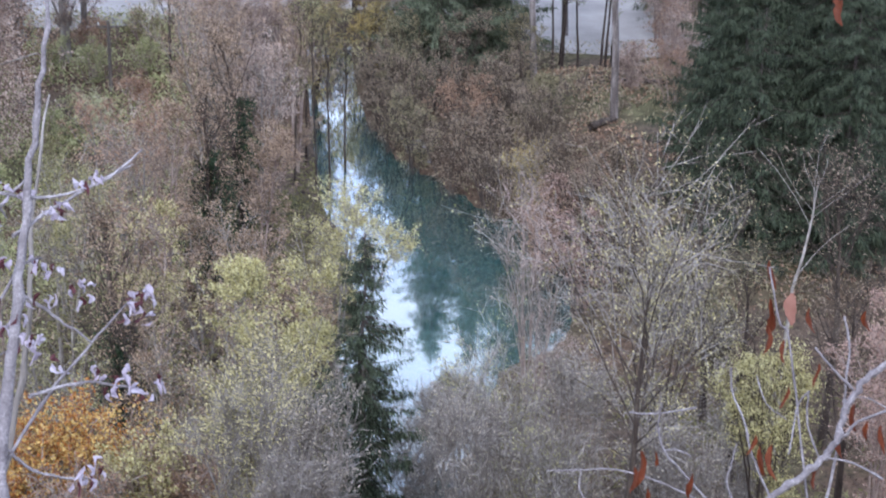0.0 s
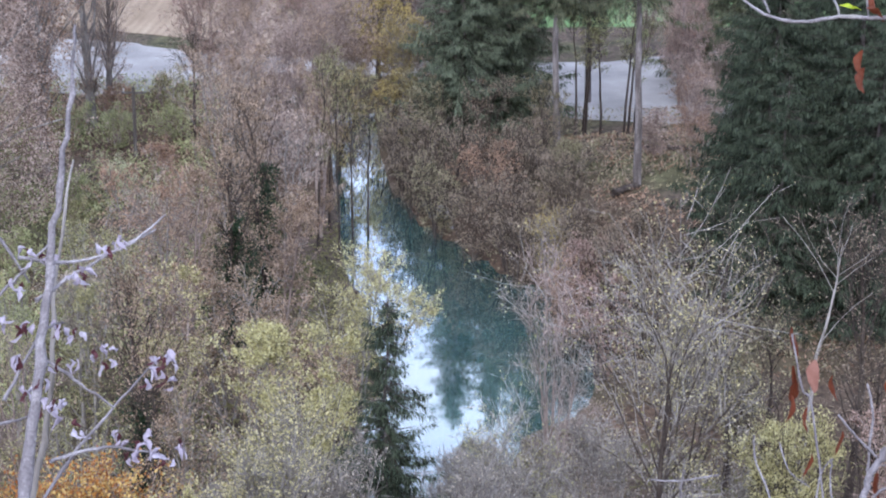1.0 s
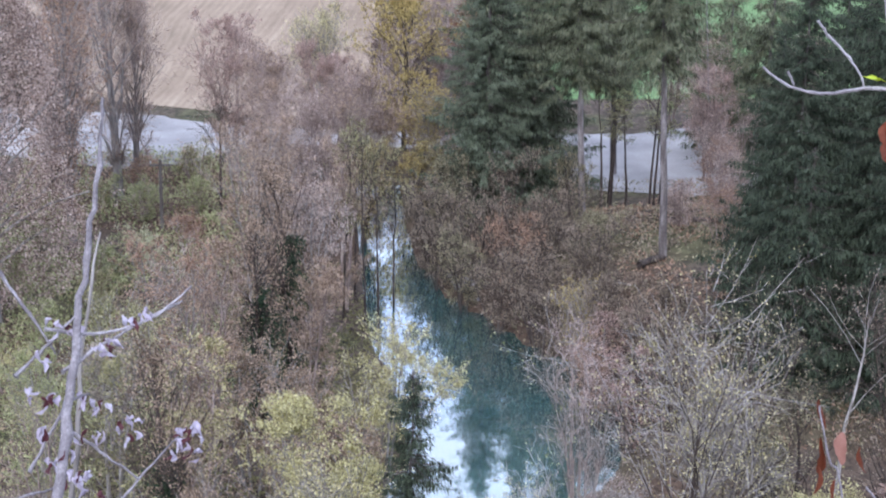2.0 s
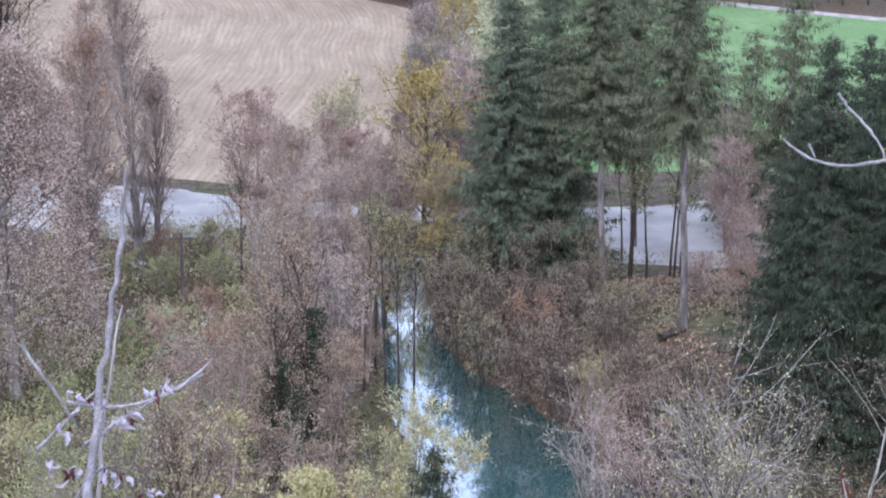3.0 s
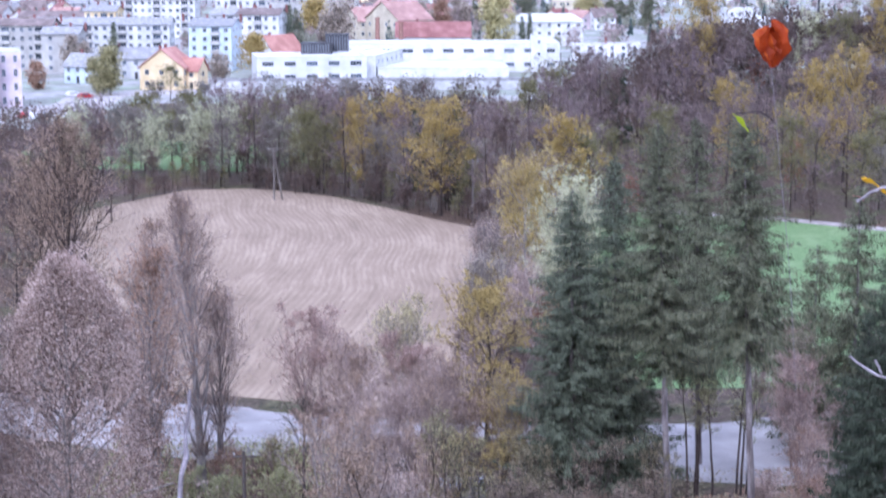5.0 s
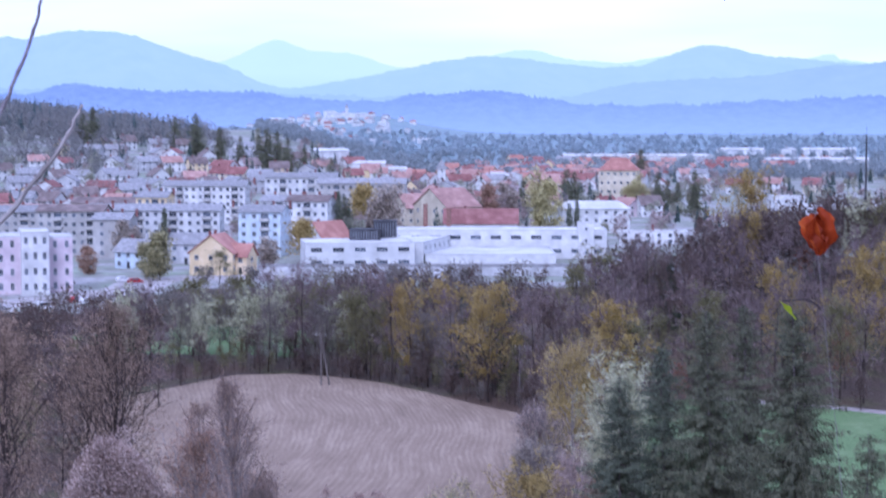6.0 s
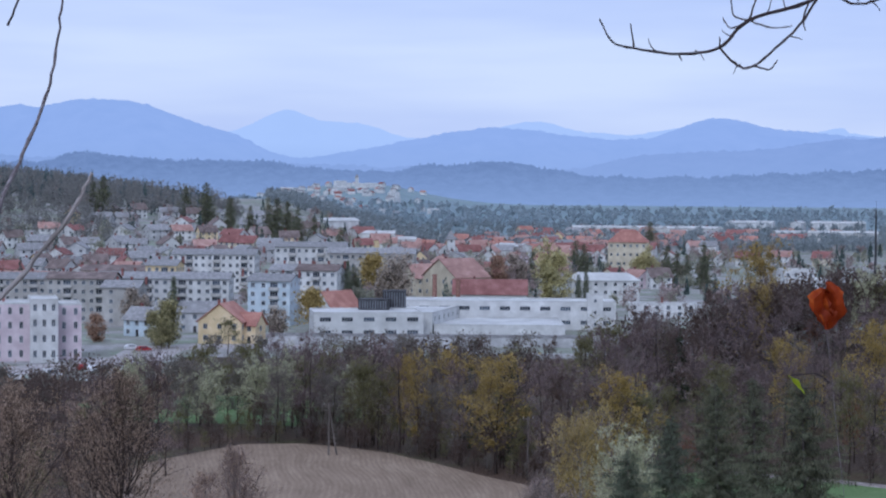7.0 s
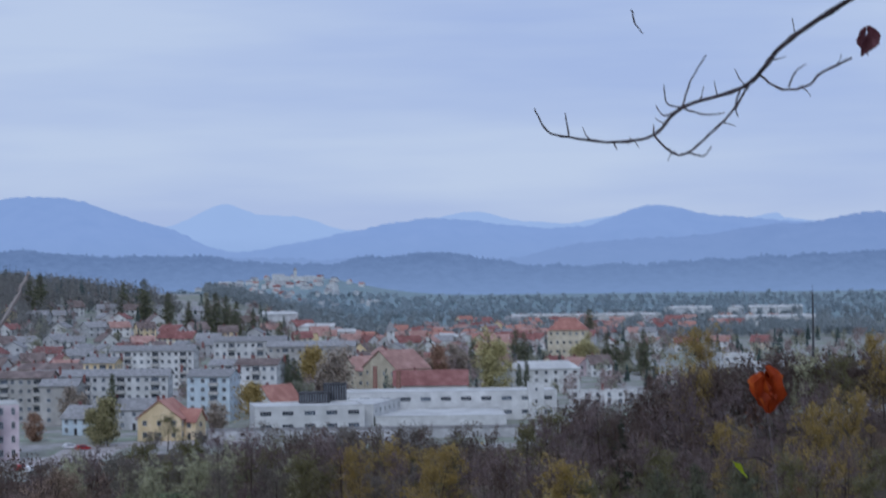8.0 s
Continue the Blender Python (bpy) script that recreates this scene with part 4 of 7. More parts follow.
tree("shrub", 14.2, 88.6, 12.6, 7.0, "pink", "red", 500, 0.08, 24, "bare fine-twigged shrub with reddish grey branches", "shrub", stems=9, clear=0.10, upright=58, limbs=40, subs=6, twigs=6, trunk_r=0.045)

# west bank: brown half-bare wood
tree("tree", -6.2, 81.6, 13.6, 4.6, "brown", "dark", 1500, 0.10, 30, "dark-stemmed tree with ivy among brown shrubs", "tree", ivy=4600, **BARE)
tree("tree", -5.0, 79.0, 11.0, 4.0, "brown", "dark", 900, 0.10, 31, "dark-stemmed thin tree among brown shrubs", "tree", **BARE)
for i, (x, y, h, w, leaf) in enumerate([
        (-5.0, 101.3, 12.8, 6.0, "brown"), (-7.3, 98.5, 13.2, 8.0, "rust"), (-9.8, 92.9, 12.7, 6.4, "olive"),
        (-4.9, 88.6, 11.6, 6.0, "mixed"), (-2.6, 97.1, 7.6, 6.0, "brown"), (-0.2, 95.7, 6.6, 5.4, "brown"),
        (0.4, 108.3, 8.8, 5.0, "brown"), (-3.2, 77.4, 10.2, 5.4, "brown"), (-8.7, 74.6, 10.8, 5.0, "olive"),
        (3.0, 126.6, 11.6, 6.4, "brown"), (-2.5, 119.6, 13.9, 7.2, "brown"), (0.8, 117, 11.5, 6.0, "pink"),
        (-6.4, 108, 9.6, 5.6, "grey"), (-1.0, 84.5, 9.6, 5.0, "brown"), (1.6, 90.5, 6.4, 4.4, "brown"),
        (-11.6, 83.5, 11.0, 5.6, "olive"), (-13.2, 92, 11.6, 6.0, "lime"), (-10.6, 103, 8.0, 5.4, "grey")]):
    tree("tree", x, y, h, w, leaf, "grey" if i % 3 else "red", 3600 if y > 87 else 1500, 0.105, 40 + i, L_BROWN, "tree", "brown wood on the west bank", stems=3, clear=0.15, upright=45, limbs=30, subs=6, twigs=5)
tree("tree", -0.5, 112.6, 13.9, 5.0, "brown", "dark", 1800, 0.10, 60, "half-bare tree wrapped in dark ivy", "tree", ivy=7000, **BARE)
tree("tree", -2.2, 104.5, 13.0, 5.0, "brown", "dark", 1600, 0.10, 64, "half-bare tree wrapped in dark ivy", "tree", ivy=5200, **BARE)
tree("tree", -2.6, 129.4, 9.6, 6.0, "brown", "grey", 2400, 0.10, 61, "half-bare tree wrapped in dark ivy", "tree", ivy=2000, **BARE)
tree("shrub", 4.4, 93.5, 10.4, 4.6, "yellow", "grey", 3200, 0.11, 62, "pale yellow willow leaning over the water", "willow", lean=(1.2, 0.3), stems=4, clear=0.55, upright=40, limbs=30, subs=6, twigs=5)
tree("shrub", 3.8, 94.5, 8.6, 3.6, "yellow", "grey", 1600, 0.10, 63, "pale yellow willow leaning over the water", "willow", **SHRUB)
for i, (x, y, h) in enumerate([(3.3, 124, 13), (4.7, 122.8, 13.2), (5.6, 122.4, 12.6), (6.9, 127.5, 12.8), (4.2, 128, 12.5)]):
    tree("tree", x - 0.2, y, h, 3.4, "olive", "dark", 500, 0.09, 70 + i, "slender dark alder stem at the water", "alder", "alders at the water", clear=0.45, upright=50, limbs=14, subs=5, twigs=5, trunk_r=0.09)

# clearing north-west of the wood
for i, (x, y, h, w, leaf) in enumerate([(-12.5, 148, 2.6, 4, "lime"), (-16, 152, 2.2, 4, "lime"), (-8.2, 150, 2.6, 3.6, "lime"), (-18.5, 140, 2.4, 3.6, "lime"), (-11, 136, 2.0, 3.4, "willow"),
                                        (-14.5, 133, 2.2, 3.6, "lime"), (-16.5, 118, 3.2, 3.6, "lime"), (-13.8, 126, 3.0, 3.0, "olive"), (-19.5, 128, 3.4, 3.6, "lime"), (-9, 160, 2.5, 4, "olive"),
                                        (-8.2, 141, 2.4, 3.2, "rust"), (-13, 156, 2.0, 4, "rust"), (-17.6, 110, 3.5, 3.6, "yellow"), (-15.2, 104, 4.0, 3.6, "lime")]):
    tree("shrub", x, y, h, w, leaf, "red", 1500, 0.11, 80 + i, "low bramble shrub with fading green leaves" if leaf != "rust" else "low bramble shrub with rusty leaves", "shrub", "brambles in the clearing", stems=6, clear=0.05, upright=40, limbs=24, subs=4, twigs=4)
tree("tree", -6.2, 149.5, 8.4, 4.4, "grey", "dark", 120, 0.09, 96, "bare dark crooked tree by the road", "tree", clear=0.35, upright=45, limbs=16, subs=6, twigs=5)

# east bank: low thicket
for i, (x, y, h, w, leaf) in enumerate([
        (9.9, 136.5, 5.2, 5.6, "thicket"), (13.0, 133.7, 5.6, 5.8, "thicket"), (15.3, 128.0, 5.4, 5.8, "rust"), (11.4, 138.5, 4.8, 4.8, "thicket_olive"), (19.4, 137.9, 4.2, 6.0, "thicket"),
        (15.8, 119.6, 5.6, 5.2, "thicket"), (20.1, 125.2, 5.0, 5.6, "thicket"), (21.9, 146.3, 4.6, 5.2, "thicket_olive"), (20.2, 114.0, 5.2, 5.0, "thicket"), (21.1, 108.3, 5.4, 4.6, "thicket"),
        (23.1, 111.2, 4.6, 4.2, "thicket"), (21.9, 102.7, 5.8, 4.2, "thicket"), (18.9, 101.3, 6.2, 4.6, "rose"), (22.4, 135.0, 2.4, 3.6, "thicket_olive"), (17.6, 133, 5.0, 5.0, "thicket"),
        (18.2, 108.4, 5.2, 4.4, "rust"), (16.6, 143.6, 6.0, 5.2, "thicket"), (12.8, 145.5, 6.2, 5.2, "thicket_olive"), (9.4, 148.5, 6.0, 4.6, "gold"), (23.8, 98.0, 4.6, 4.0, "thicket"), (25.0, 92.5, 4.4, 4.0, "thicket_olive"),
        (10.2, 131.0, 4.2, 5.0, "thicket"), (11.6, 126.6, 4.4, 5.2, "thicket_olive"), (13.4, 122.2, 4.4, 5.4, "thicket"), (15.9, 117.4, 4.6, 5.4, "thicket"), (9.6, 141.0, 4.6, 4.0, "thicket"), (19.6, 110.6, 4.6, 4.6, "rose")]):
    tree("shrub", x, y, h, w, leaf, "dark", 2600, 0.10, 110 + i, "dense low shrub with dull brown leaves" if leaf in ("brown", "rust", "rose") else "dense low shrub with olive and grey leaves", "shrub", "thicket on the east bank", stems=6, clear=0.08, upright=42, limbs=30, subs=5, twigs=5)
tree("shrub", 18.0, 115.6, 5.2, 3.2, "gold", "grey", 1400, 0.10, 140, "small shrub with golden leaves", "shrub", **SHRUB)

# tall spruces round the lay-by
spruce("spruce", 26.4, 130.6, 31.0, 8.6, bare=0.50, dens=1.3, fine=2.2, leaf="spruce_olive", seed=10, label="very tall spruce with a long bare grey trunk", lean=(-1.3, 0))
spruce("spruce", 22.7, 145.8, 30.6, 9.4, bare=0.42, dens=1.3, seed=11, fine=2.2, leaf="spruce_olive", label="very tall spruce with a long bare grey trunk", lean=(-1.3, 0))
spruce("spruce", 15.4, 149.1, 25.8, 11.0, bare=0.02, dens=1.6, seed=12, fine=1.9, leaf="spruce_grey", label="tall dark green spruce clothed to the ground", lean=(-0.2, 0))
spruce("spruce", 19.4, 153.0, 28.0, 9.8, bare=0.06, dens=1.5, seed=13, fine=1.9, leaf="spruce_grey", label="tall dark green spruce clothed to the ground", lean=(-0.4, 0))
spruce("spruce", 27.6, 160.4, 30.4, 8.0, bare=0.30, dens=1.0, seed=14, fine=1.8, leaf="spruce_olive", label="tall thin spruce with open boughs", lean=(-0.8, 0))
spruce("spruce", 39.4, 168.8, 18.0, 9.4, bare=0.06, dens=1.1, leaf="spruce_olive", seed=15, label="thin open spruce by the meadow", sparse=0.75)
spruce("spruce", 41.2, 161.4, 24.6, 9.6, bare=0.14, dens=1.1, leaf="spruce_olive", seed=16, label="thin open spruce by the meadow", sparse=0.75)
spruce("spruce", 45.0, 152.0, 20.4, 9.4, bare=0.04, dens=1.3, seed=22, fine=1.3, label="dark green spruce by the meadow")
spruce("spruce", 31.0, 112.6, 25.0, 9.6, bare=0.02, dens=1.4, seed=17, fine=2.0, label="massive dark green spruce on the east bank")
spruce("spruce", 35.4, 109.7, 28.0, 9.8, bare=0.02, dens=1.4, seed=18, fine=2.0, label="massive dark green spruce on the east bank")
spruce("spruce", 31.8, 121.0, 19.4, 7.4, bare=0.02, dens=1.5, seed=19, fine=1.6, label="dark green spruce on the east bank")
spruce("spruce", 30.2, 106.4, 15.0, 7.6, bare=0.02, dens=1.4, seed=23, fine=1.8, label="dark green spruce on the east bank")
spruce("spruce", 35.2, 104.4, 19.0, 8.6, bare=0.02, dens=1.4, seed=24, fine=1.8, label="dark green spruce on the east bank")
spruce("spruce", 40.0, 111.0, 26.0, 10.6, bare=0.02, dens=1.2, seed=21, fine=1.7, label="massive dark green spruce on the east bank")
spruce("spruce", 36.4, 118.0, 24.0, 9.6, bare=0.02, dens=1.2, seed=20, fine=1.7, label="massive dark green spruce on the east bank")
for i, (x, y, h, w) in enumerate([(24.6, 148, 11, 2.6), (28.2, 146, 12, 2.8), (29.0, 148.5, 12, 2.8), (29.8, 150, 9, 2.4), (25.6, 150.5, 13, 3.0), (25.2, 146.8, 9, 2.2), (27.0, 150.0, 10, 2.4)]):
    tree("tree", x, y, h, w, "lime" if i % 3 == 0 else "olive", "dark", 500, 0.10, 150 + i, "thin dark-stemmed young tree by the lay-by", "tree", "young trees by the lay-by", clear=0.5, upright=40, limbs=14, subs=5, twigs=5, trunk_r=0.12)
for i, (x, y, h, w) in enumerate([(35.2, 152, 6.5, 5.0), (36.5, 162, 7.5, 5.2), (33.4, 140, 4.5, 4.6), (31.2, 134, 3.6, 4.4), (29.0, 138, 2.6, 3.6), (34.0, 146.5, 5.5, 4.4), (38.5, 157, 7.0, 4.6)]):
    tree("shrub", x, y, h, w, "rust" if i % 2 else "pink", "red", 1500, 0.10, 160 + i, "bare reddish twiggy shrub by the lay-by", "shrub", "reddish shrubs by the lay-by", stems=5, clear=0.1, upright=48, limbs=28, subs=6, twigs=5)

# west side: the pale pink crown and its tall bare neighbours
tree("tree", -20.6, 124.5, 25.0, 13.0, "pink", "grey", 9000, 0.145, 170, "big round-crowned tree with dense dusty-pink leaves", "tree", clear=0.06, upright=30, limbs=70, subs=8, twigs=4, belly=0.2, top=0.04, twig_bark="dark", shell=60000, shell_w=17.0, twig_w=0.03)
tree("tree", -28.5, 118.2, 22.0, 13.0, "wood_brown", "grey", 8000, 0.15, 171, "big round-crowned tree with dense pinkish-brown leaves", "tree", clear=0.06, upright=30, limbs=64, subs=8, twigs=5, belly=0.35, top=0.12, twig_bark="red", shell=26000)
tree("tree", -14.8, 154.0, 24.0, 7.0, "brown", "grey", 5000, 0.10, 172, "tall slender bare tree with upright branches", "tree", clear=0.10, upright=62, limbs=72, subs=9, twigs=8, twig_bark="red", belly=0.3)
tree("tree", -13.6, 157.6, 15.5, 5.4, "brown", "grey", 3500, 0.10, 173, "tall slender bare tree with upright branches", "tree", clear=0.12, upright=60, limbs=60, subs=8, twigs=9, twig_bark="red")
tree("tree", -19.2, 160.5, 21.0, 6.0, "brown", "grey", 5500, 0.11, 174, "tall slender bare tree with upright branches", "tree", clear=0.15, upright=58, limbs=50, subs=8, twigs=8, twig_bark="red")
tree("tree", -29.2, 180.1, 26.4, 10.0, "brown", "dark", 8000, 0.13, 175, "tall half-bare tree with dull brown leaves", "tree", clear=0.15, upright=48, limbs=70, subs=8, twigs=7, shell=5000)
tree("tree", -17.2, 141.0, 21.6, 7.6, "rust", "grey", 7000, 0.12, 176, "slender tree with orange-brown leaves", "tree", clear=0.12, upright=50, limbs=56, subs=7, twigs=6, shell=7000)
tree("tree", -35.0, 197.0, 20.4, 10.0, "brown", "dark", 5500, 0.15, 177, "half-bare brown tree at the field's edge", "tree", shell=5000, clear=0.15, upright=45, limbs=40, subs=6, twigs=5)
tree("tree", -40.0, 182.0, 24.0, 11.0, "brown", "dark", 6000, 0.13, 178, "half-bare brown tree at the field's edge", "tree", shell=5000, clear=0.15, upright=45, limbs=40, subs=6, twigs=5)
tree("tree", -45.0, 205.0, 22.0, 11.0, "brown", "dark", 5500, 0.15, 179, "half-bare brown tree at the field's edge", "tree", shell=5000, clear=0.15, upright=45, limbs=40, subs=6, twigs=5)
tree("tree", -36.0, 216.0, 13.0, 9.0, "grey", "dark", 300, 0.11, 180, "gnarled bare tree with crooked dead boughs", "tree", clear=0.3, upright=25, limbs=24, subs=6, twigs=5)

# between the wood and the field
for i, (x, y, h, w, leaf, bark, n) in enumerate([
        (-5.0, 160.4, 13.0, 8.2, "rose", "red", 3200), (1.9, 178.7, 10.1, 7.0, "mixed", "grey", 2600), (3.4, 149.1, 10.8, 8.0, "brown", "red", 1500), (-1.7, 137.9, 9.4, 7.4, "brown", "red", 2600),
        (0.2, 143.5, 11.4, 6.4, "pink", "red", 1200), (5.0, 142.1, 7.4, 5.0, "gold", "dark", 1300), (14.6, 194.2, 10.4, 7.6, "pink", "red", 1500), (14.5, 229.3, 10.2, 7.6, "pink", "grey", 1800),
        (-2.0, 164, 10.4, 6.0, "pink", "red", 700), (4.6, 160, 8.4, 5.4, "brown", "red", 900), (9.6, 182, 8.8, 6.0, "pink", "red", 900), (12.2, 212, 9.0, 6.4, "grey", "grey", 1500), (11.4, 160, 7.0, 5.0, "gold", "grey", 1500),
        (36.0, 178.0, 8.2, 5.4, "pink", "red", 800), (47.0, 172.0, 9.0, 6.0, "pink", "red", 900), (-21.5, 163.0, 15.0, 6.6, "brown", "grey", 2600), (-19.6, 157.0, 11.0, 5.6, "pink", "red", 1800), (-2.4, 152.0, 12.4, 7.0, "brown", "red", 2400), (3.0, 157.5, 11.6, 6.4, "rose", "red", 2400), (37.4, 166.0, 11.0, 6.0, "brown", "red", 1200), (35.4, 158.0, 9.4, 5.4, "rose", "red", 1200)]):
    tree("tree", x, y, h, w, leaf, bark, int(n * 1.8), 0.12, 190 + i, "bare reddish multi-stemmed tree by the road" if bark == "red" else "half-bare tree with fading leaves by the field", "tree", "trees along the road", stems=4, clear=0.12, upright=54, limbs=44, subs=8, twigs=8, twig_w=0.028)
tree("tree", 9.7, 168.8, 13.0, 9.4, "gold", "dark", 7600, 0.15, 210, "round tree with golden yellow leaves by the road", "tree", clear=0.05, upright=38, limbs=44, subs=6, twigs=5)
for i, (x, y, h, w, leaf) in enumerate(((7.2, 161.5, 4.6, 5.0, "brown"), (10.4, 162.5, 4.4, 4.6, "gold"), (12.8, 161.0, 4.8, 5.0, "brown"), (14.8, 163.0, 4.2, 4.4, "olive"))):
    tree("shrub", x, y, h, w, leaf, "red", 2200, 0.12, 620 + i, "low half-bare shrub beside the road", "shrub", "shrubs beside the road", **SHRUB)
tree("tree", 18.2, 236, 16.0, 11.0, "gold", "grey", 4000, 0.18, 211, "broad tree with dull golden leaves", "tree", shell=9000, clear=0.12, upright=38, limbs=46, subs=6, twigs=5)
tree("tree", 22.2, 213.9, 16.6, 9.4, "willow", "grey", 7000, 0.18, 212, "round pale silvery-yellow willow", "willow", shell=12000, clear=0.10, upright=38, limbs=50, subs=6, twigs=5)
tree("tree", 19.6, 205.0, 11.4, 7.0, "willow", "grey", 4000, 0.18, 213, "round pale silvery-yellow willow", "willow", shell=8000, clear=0.08, upright=38, limbs=44, subs=6, twigs=5)


# undergrowth: brambles, grass and fallen twigs, too fine to count
def undergrowth(n, x0, x1, y0, y1, leaf, label, tall, seed):
    rg = np.random.default_rng(seed)
    spots = []
    while len(spots) < n:
        x, y = rg.uniform(x0, x1), rg.uniform(y0, y1)
        if noise.noise(Vector((x * 0.16, y * 0.16, seed))) > -0.12 and pond_edge(x, y) > 0.5:
            spots.append((x, y, land(x, y) + rg.uniform(0, tall)))
    p = np.array(spots)
    d = unit(rg.normal(size=(n, 3)) * np.array([[.7, .7, .4]]) + np.array([[0, 0, .6]]))
    v, f = blades(p, d, unit(np.cross(d, random_units(rg, n))), rg.uniform(.18, .55, n), rg.uniform(.05, .16, n))
    return tagged(new("undergrowth", mesh_of("undergrowth", v, f, LEAF[leaf])), label, "undergrowth", kind="stuff")


undergrowth(9000, -24, -4, 98, 168, "lime", "green brambles and grass in the clearing", .7, 1)
undergrowth(14000, -24, -4, 98, 168, "lime", "green brambles and grass in the clearing", 1.1, 7)
undergrowth(9000, -24, -4, 98, 168, "brown", "brown dead bracken in the clearing", .5, 2)
undergrowth(6000, 23, 38, 100, 158, "rust", "rusty fallen leaves and bracken on the bank", .35, 3)
undergrowth(14000, 8, 36, 100, 150, "thicket", "dark rusty leaf litter on the bank", .25, 10)
undergrowth(6000, 9, 38, 92, 158, "thicket_olive", "olive grass and brambles on the bank", .5, 4)
undergrowth(14000, -14, 8, 72, 135, "wood_olive", "olive-brown undergrowth beneath the shrubs", .8, 5)
undergrowth(16000, -14, 36, 52, 92, "wood_olive", "dark dead grass and brambles on the slope", .9, 8)
undergrowth(9000, -14, 36, 52, 92, "wood_brown", "dark fallen leaves on the slope", .25, 9)
undergrowth(6000, -16, 14, 56, 76, "olive", "olive grass and brambles on the slope", .6, 6)


# ---- the belt of trees behind the field, and the wooded rise ----
def belt_kinds():
    kinds = []
    for i, (leaf, bark, h, w, n, size, label) in enumerate([
            ("wood_grey", "dark", 19, 9, 2600, .44, "tall half-bare grey-brown tree behind the field"), ("wood_brown", "dark", 20, 10, 2800, .40, "tall tree with dull brown leaves"),
            ("wood_olive", "dark", 19, 10, 3000, .40, "tall tree with dull olive leaves"), ("wood_gold", "dark", 17, 11, 3200, .42, "broad tree with dull golden leaves"),
            ("wood_rust", "dark", 18, 9, 3000, .40, "tree with dense rust-brown leaves"), ("willow", "dark", 16, 10, 3200, .42, "broad pale grey-green willow tree"),
            ("wood_plum", "dark", 19, 9, 2300, .36, "tall bare tree with reddish twigs"), ("wood_brown", "dark", 22, 11, 3400, .44, "tall broad tree with dark brown leaves"),
            ("wood_brown", "dark", 13, 8, 2200, .40, "smaller tree with brown leaves")]):
        kinds.append(tree("tree", 0, 0, h, w, leaf, bark, int(n * .58), size * .58, 300 + i, label, "tree", "belt of trees behind the field", z=0.05, clear=0.14, upright=38, limbs=27, subs=4, twigs=3, spread=0.22, trunk_r=0.26, more=1.35, simple=True, twig_bark="red" if i == 6 else "grey", belly=0.3, top=0.4, shell=0 if i == 6 else 1200, shell_base=0.22, core=14 if i == 6 else 26, core_r=0.1 * w))
    return kinds


KINDS = belt_kinds()
GREY, BROWN, OLIVE, GOLD, RUST, WILLOW, BARETREE, BROAD, SMALL = range(9)
KIND_H = (19, 20, 19, 17, 18, 16, 19, 22, 13)
rng = np.random.default_rng(11)
used = set()


def stand(kind, x, y, h=None, wide=1.0):
    """One tree of a kind at a place."""
    s = (h or KIND_H[kind] * rng.uniform(0.85, 1.12)) / KIND_H[kind]
    m = pose(x, y, land(x, y) - 0.1, 0, 0, rng.uniform(0, 360)) @ Matrix.Diagonal((s * wide, s * wide, s, 1))
    if kind in used:
        return copy_thing(KINDS[kind], m)
    used.add(kind)
    KINDS[kind].matrix_basis = m
    return KINDS[kind]


def belt(x0, y0, x1, y1, n, kinds, h, rows=2, gap=9):
    """Trees along a line, in rows one behind the other."""
    for r in range(rows):
        for i in range(n):
            t = (i + rng.uniform(0.1, 0.9)) / n
            stand(kinds[rng.integers(0, len(kinds))], x0 + (x1 - x0) * t + rng.uniform(-1.5, 1.5), y0 + (y1 - y0) * t + r * gap + rng.uniform(-2.5, 2.5), h * rng.uniform(0.8, 1.12), rng.uniform(0.85, 1.15))


belt(-62, 352, -40, 356, 5, (GREY, WILLOW, SMALL), 13)
belt(-46, 366, -14, 360, 8, (GREY, WILLOW, OLIVE, OLIVE), 17)
belt(-28, 347, -8, 336, 7, (GREY, OLIVE, BARETREE, BARETREE), 17)
belt(-8, 336, 17, 302, 8, (OLIVE, GREY, BARETREE, GREY, GOLD), 17, rows=2, gap=12)
belt(17, 303, 34, 292, 7, (BROWN, GREY, BARETREE, OLIVE), 17, rows=2, gap=12)
# bushes along the field's far edge
for x0, y0, x1, y1, n in ((-44, 326, -34, 342, 7), (-34, 342.5, -22, 343.5, 6), (-22, 343.5, -6, 330.5, 9), (-6, 330.5, 16.5, 297, 16)):
    belt(x0, y0, x1, y1, n, (SMALL, GREY, SMALL, OLIVE), 4.6, rows=1)
    belt(x0, y0 + 6, x1, y1 + 6, n * 2 // 3, (SMALL, OLIVE), 7.5, rows=1)
# along the field's east edge
for kind, x, y, h, wide in ((GREY, 11.5, 222, 8, 1.1), (BARETREE, 14.5, 240, 9, 1.1), (BROWN, 16.2, 255, 9, 1.1), (GREY, 17.5, 275, 9, 1.2), (BROWN, 19.5, 292, 10, 1.1), (GOLD, 22.5, 262, 12, 1.1), (GOLD, 18.0, 246, 10, 1.2), (GREY, 22.0, 285, 11, 1.0), (BROWN, 26, 240, 10, 1.1), (SMALL, 13.2, 190, 7, 1.2), (BROWN, 16.0, 180, 9, 1.0), (GREY, 13.0, 206, 8, 1.1), (RUST, 17.2, 198, 8, 1.1)):
    stand(kind, x, y, h, wide)
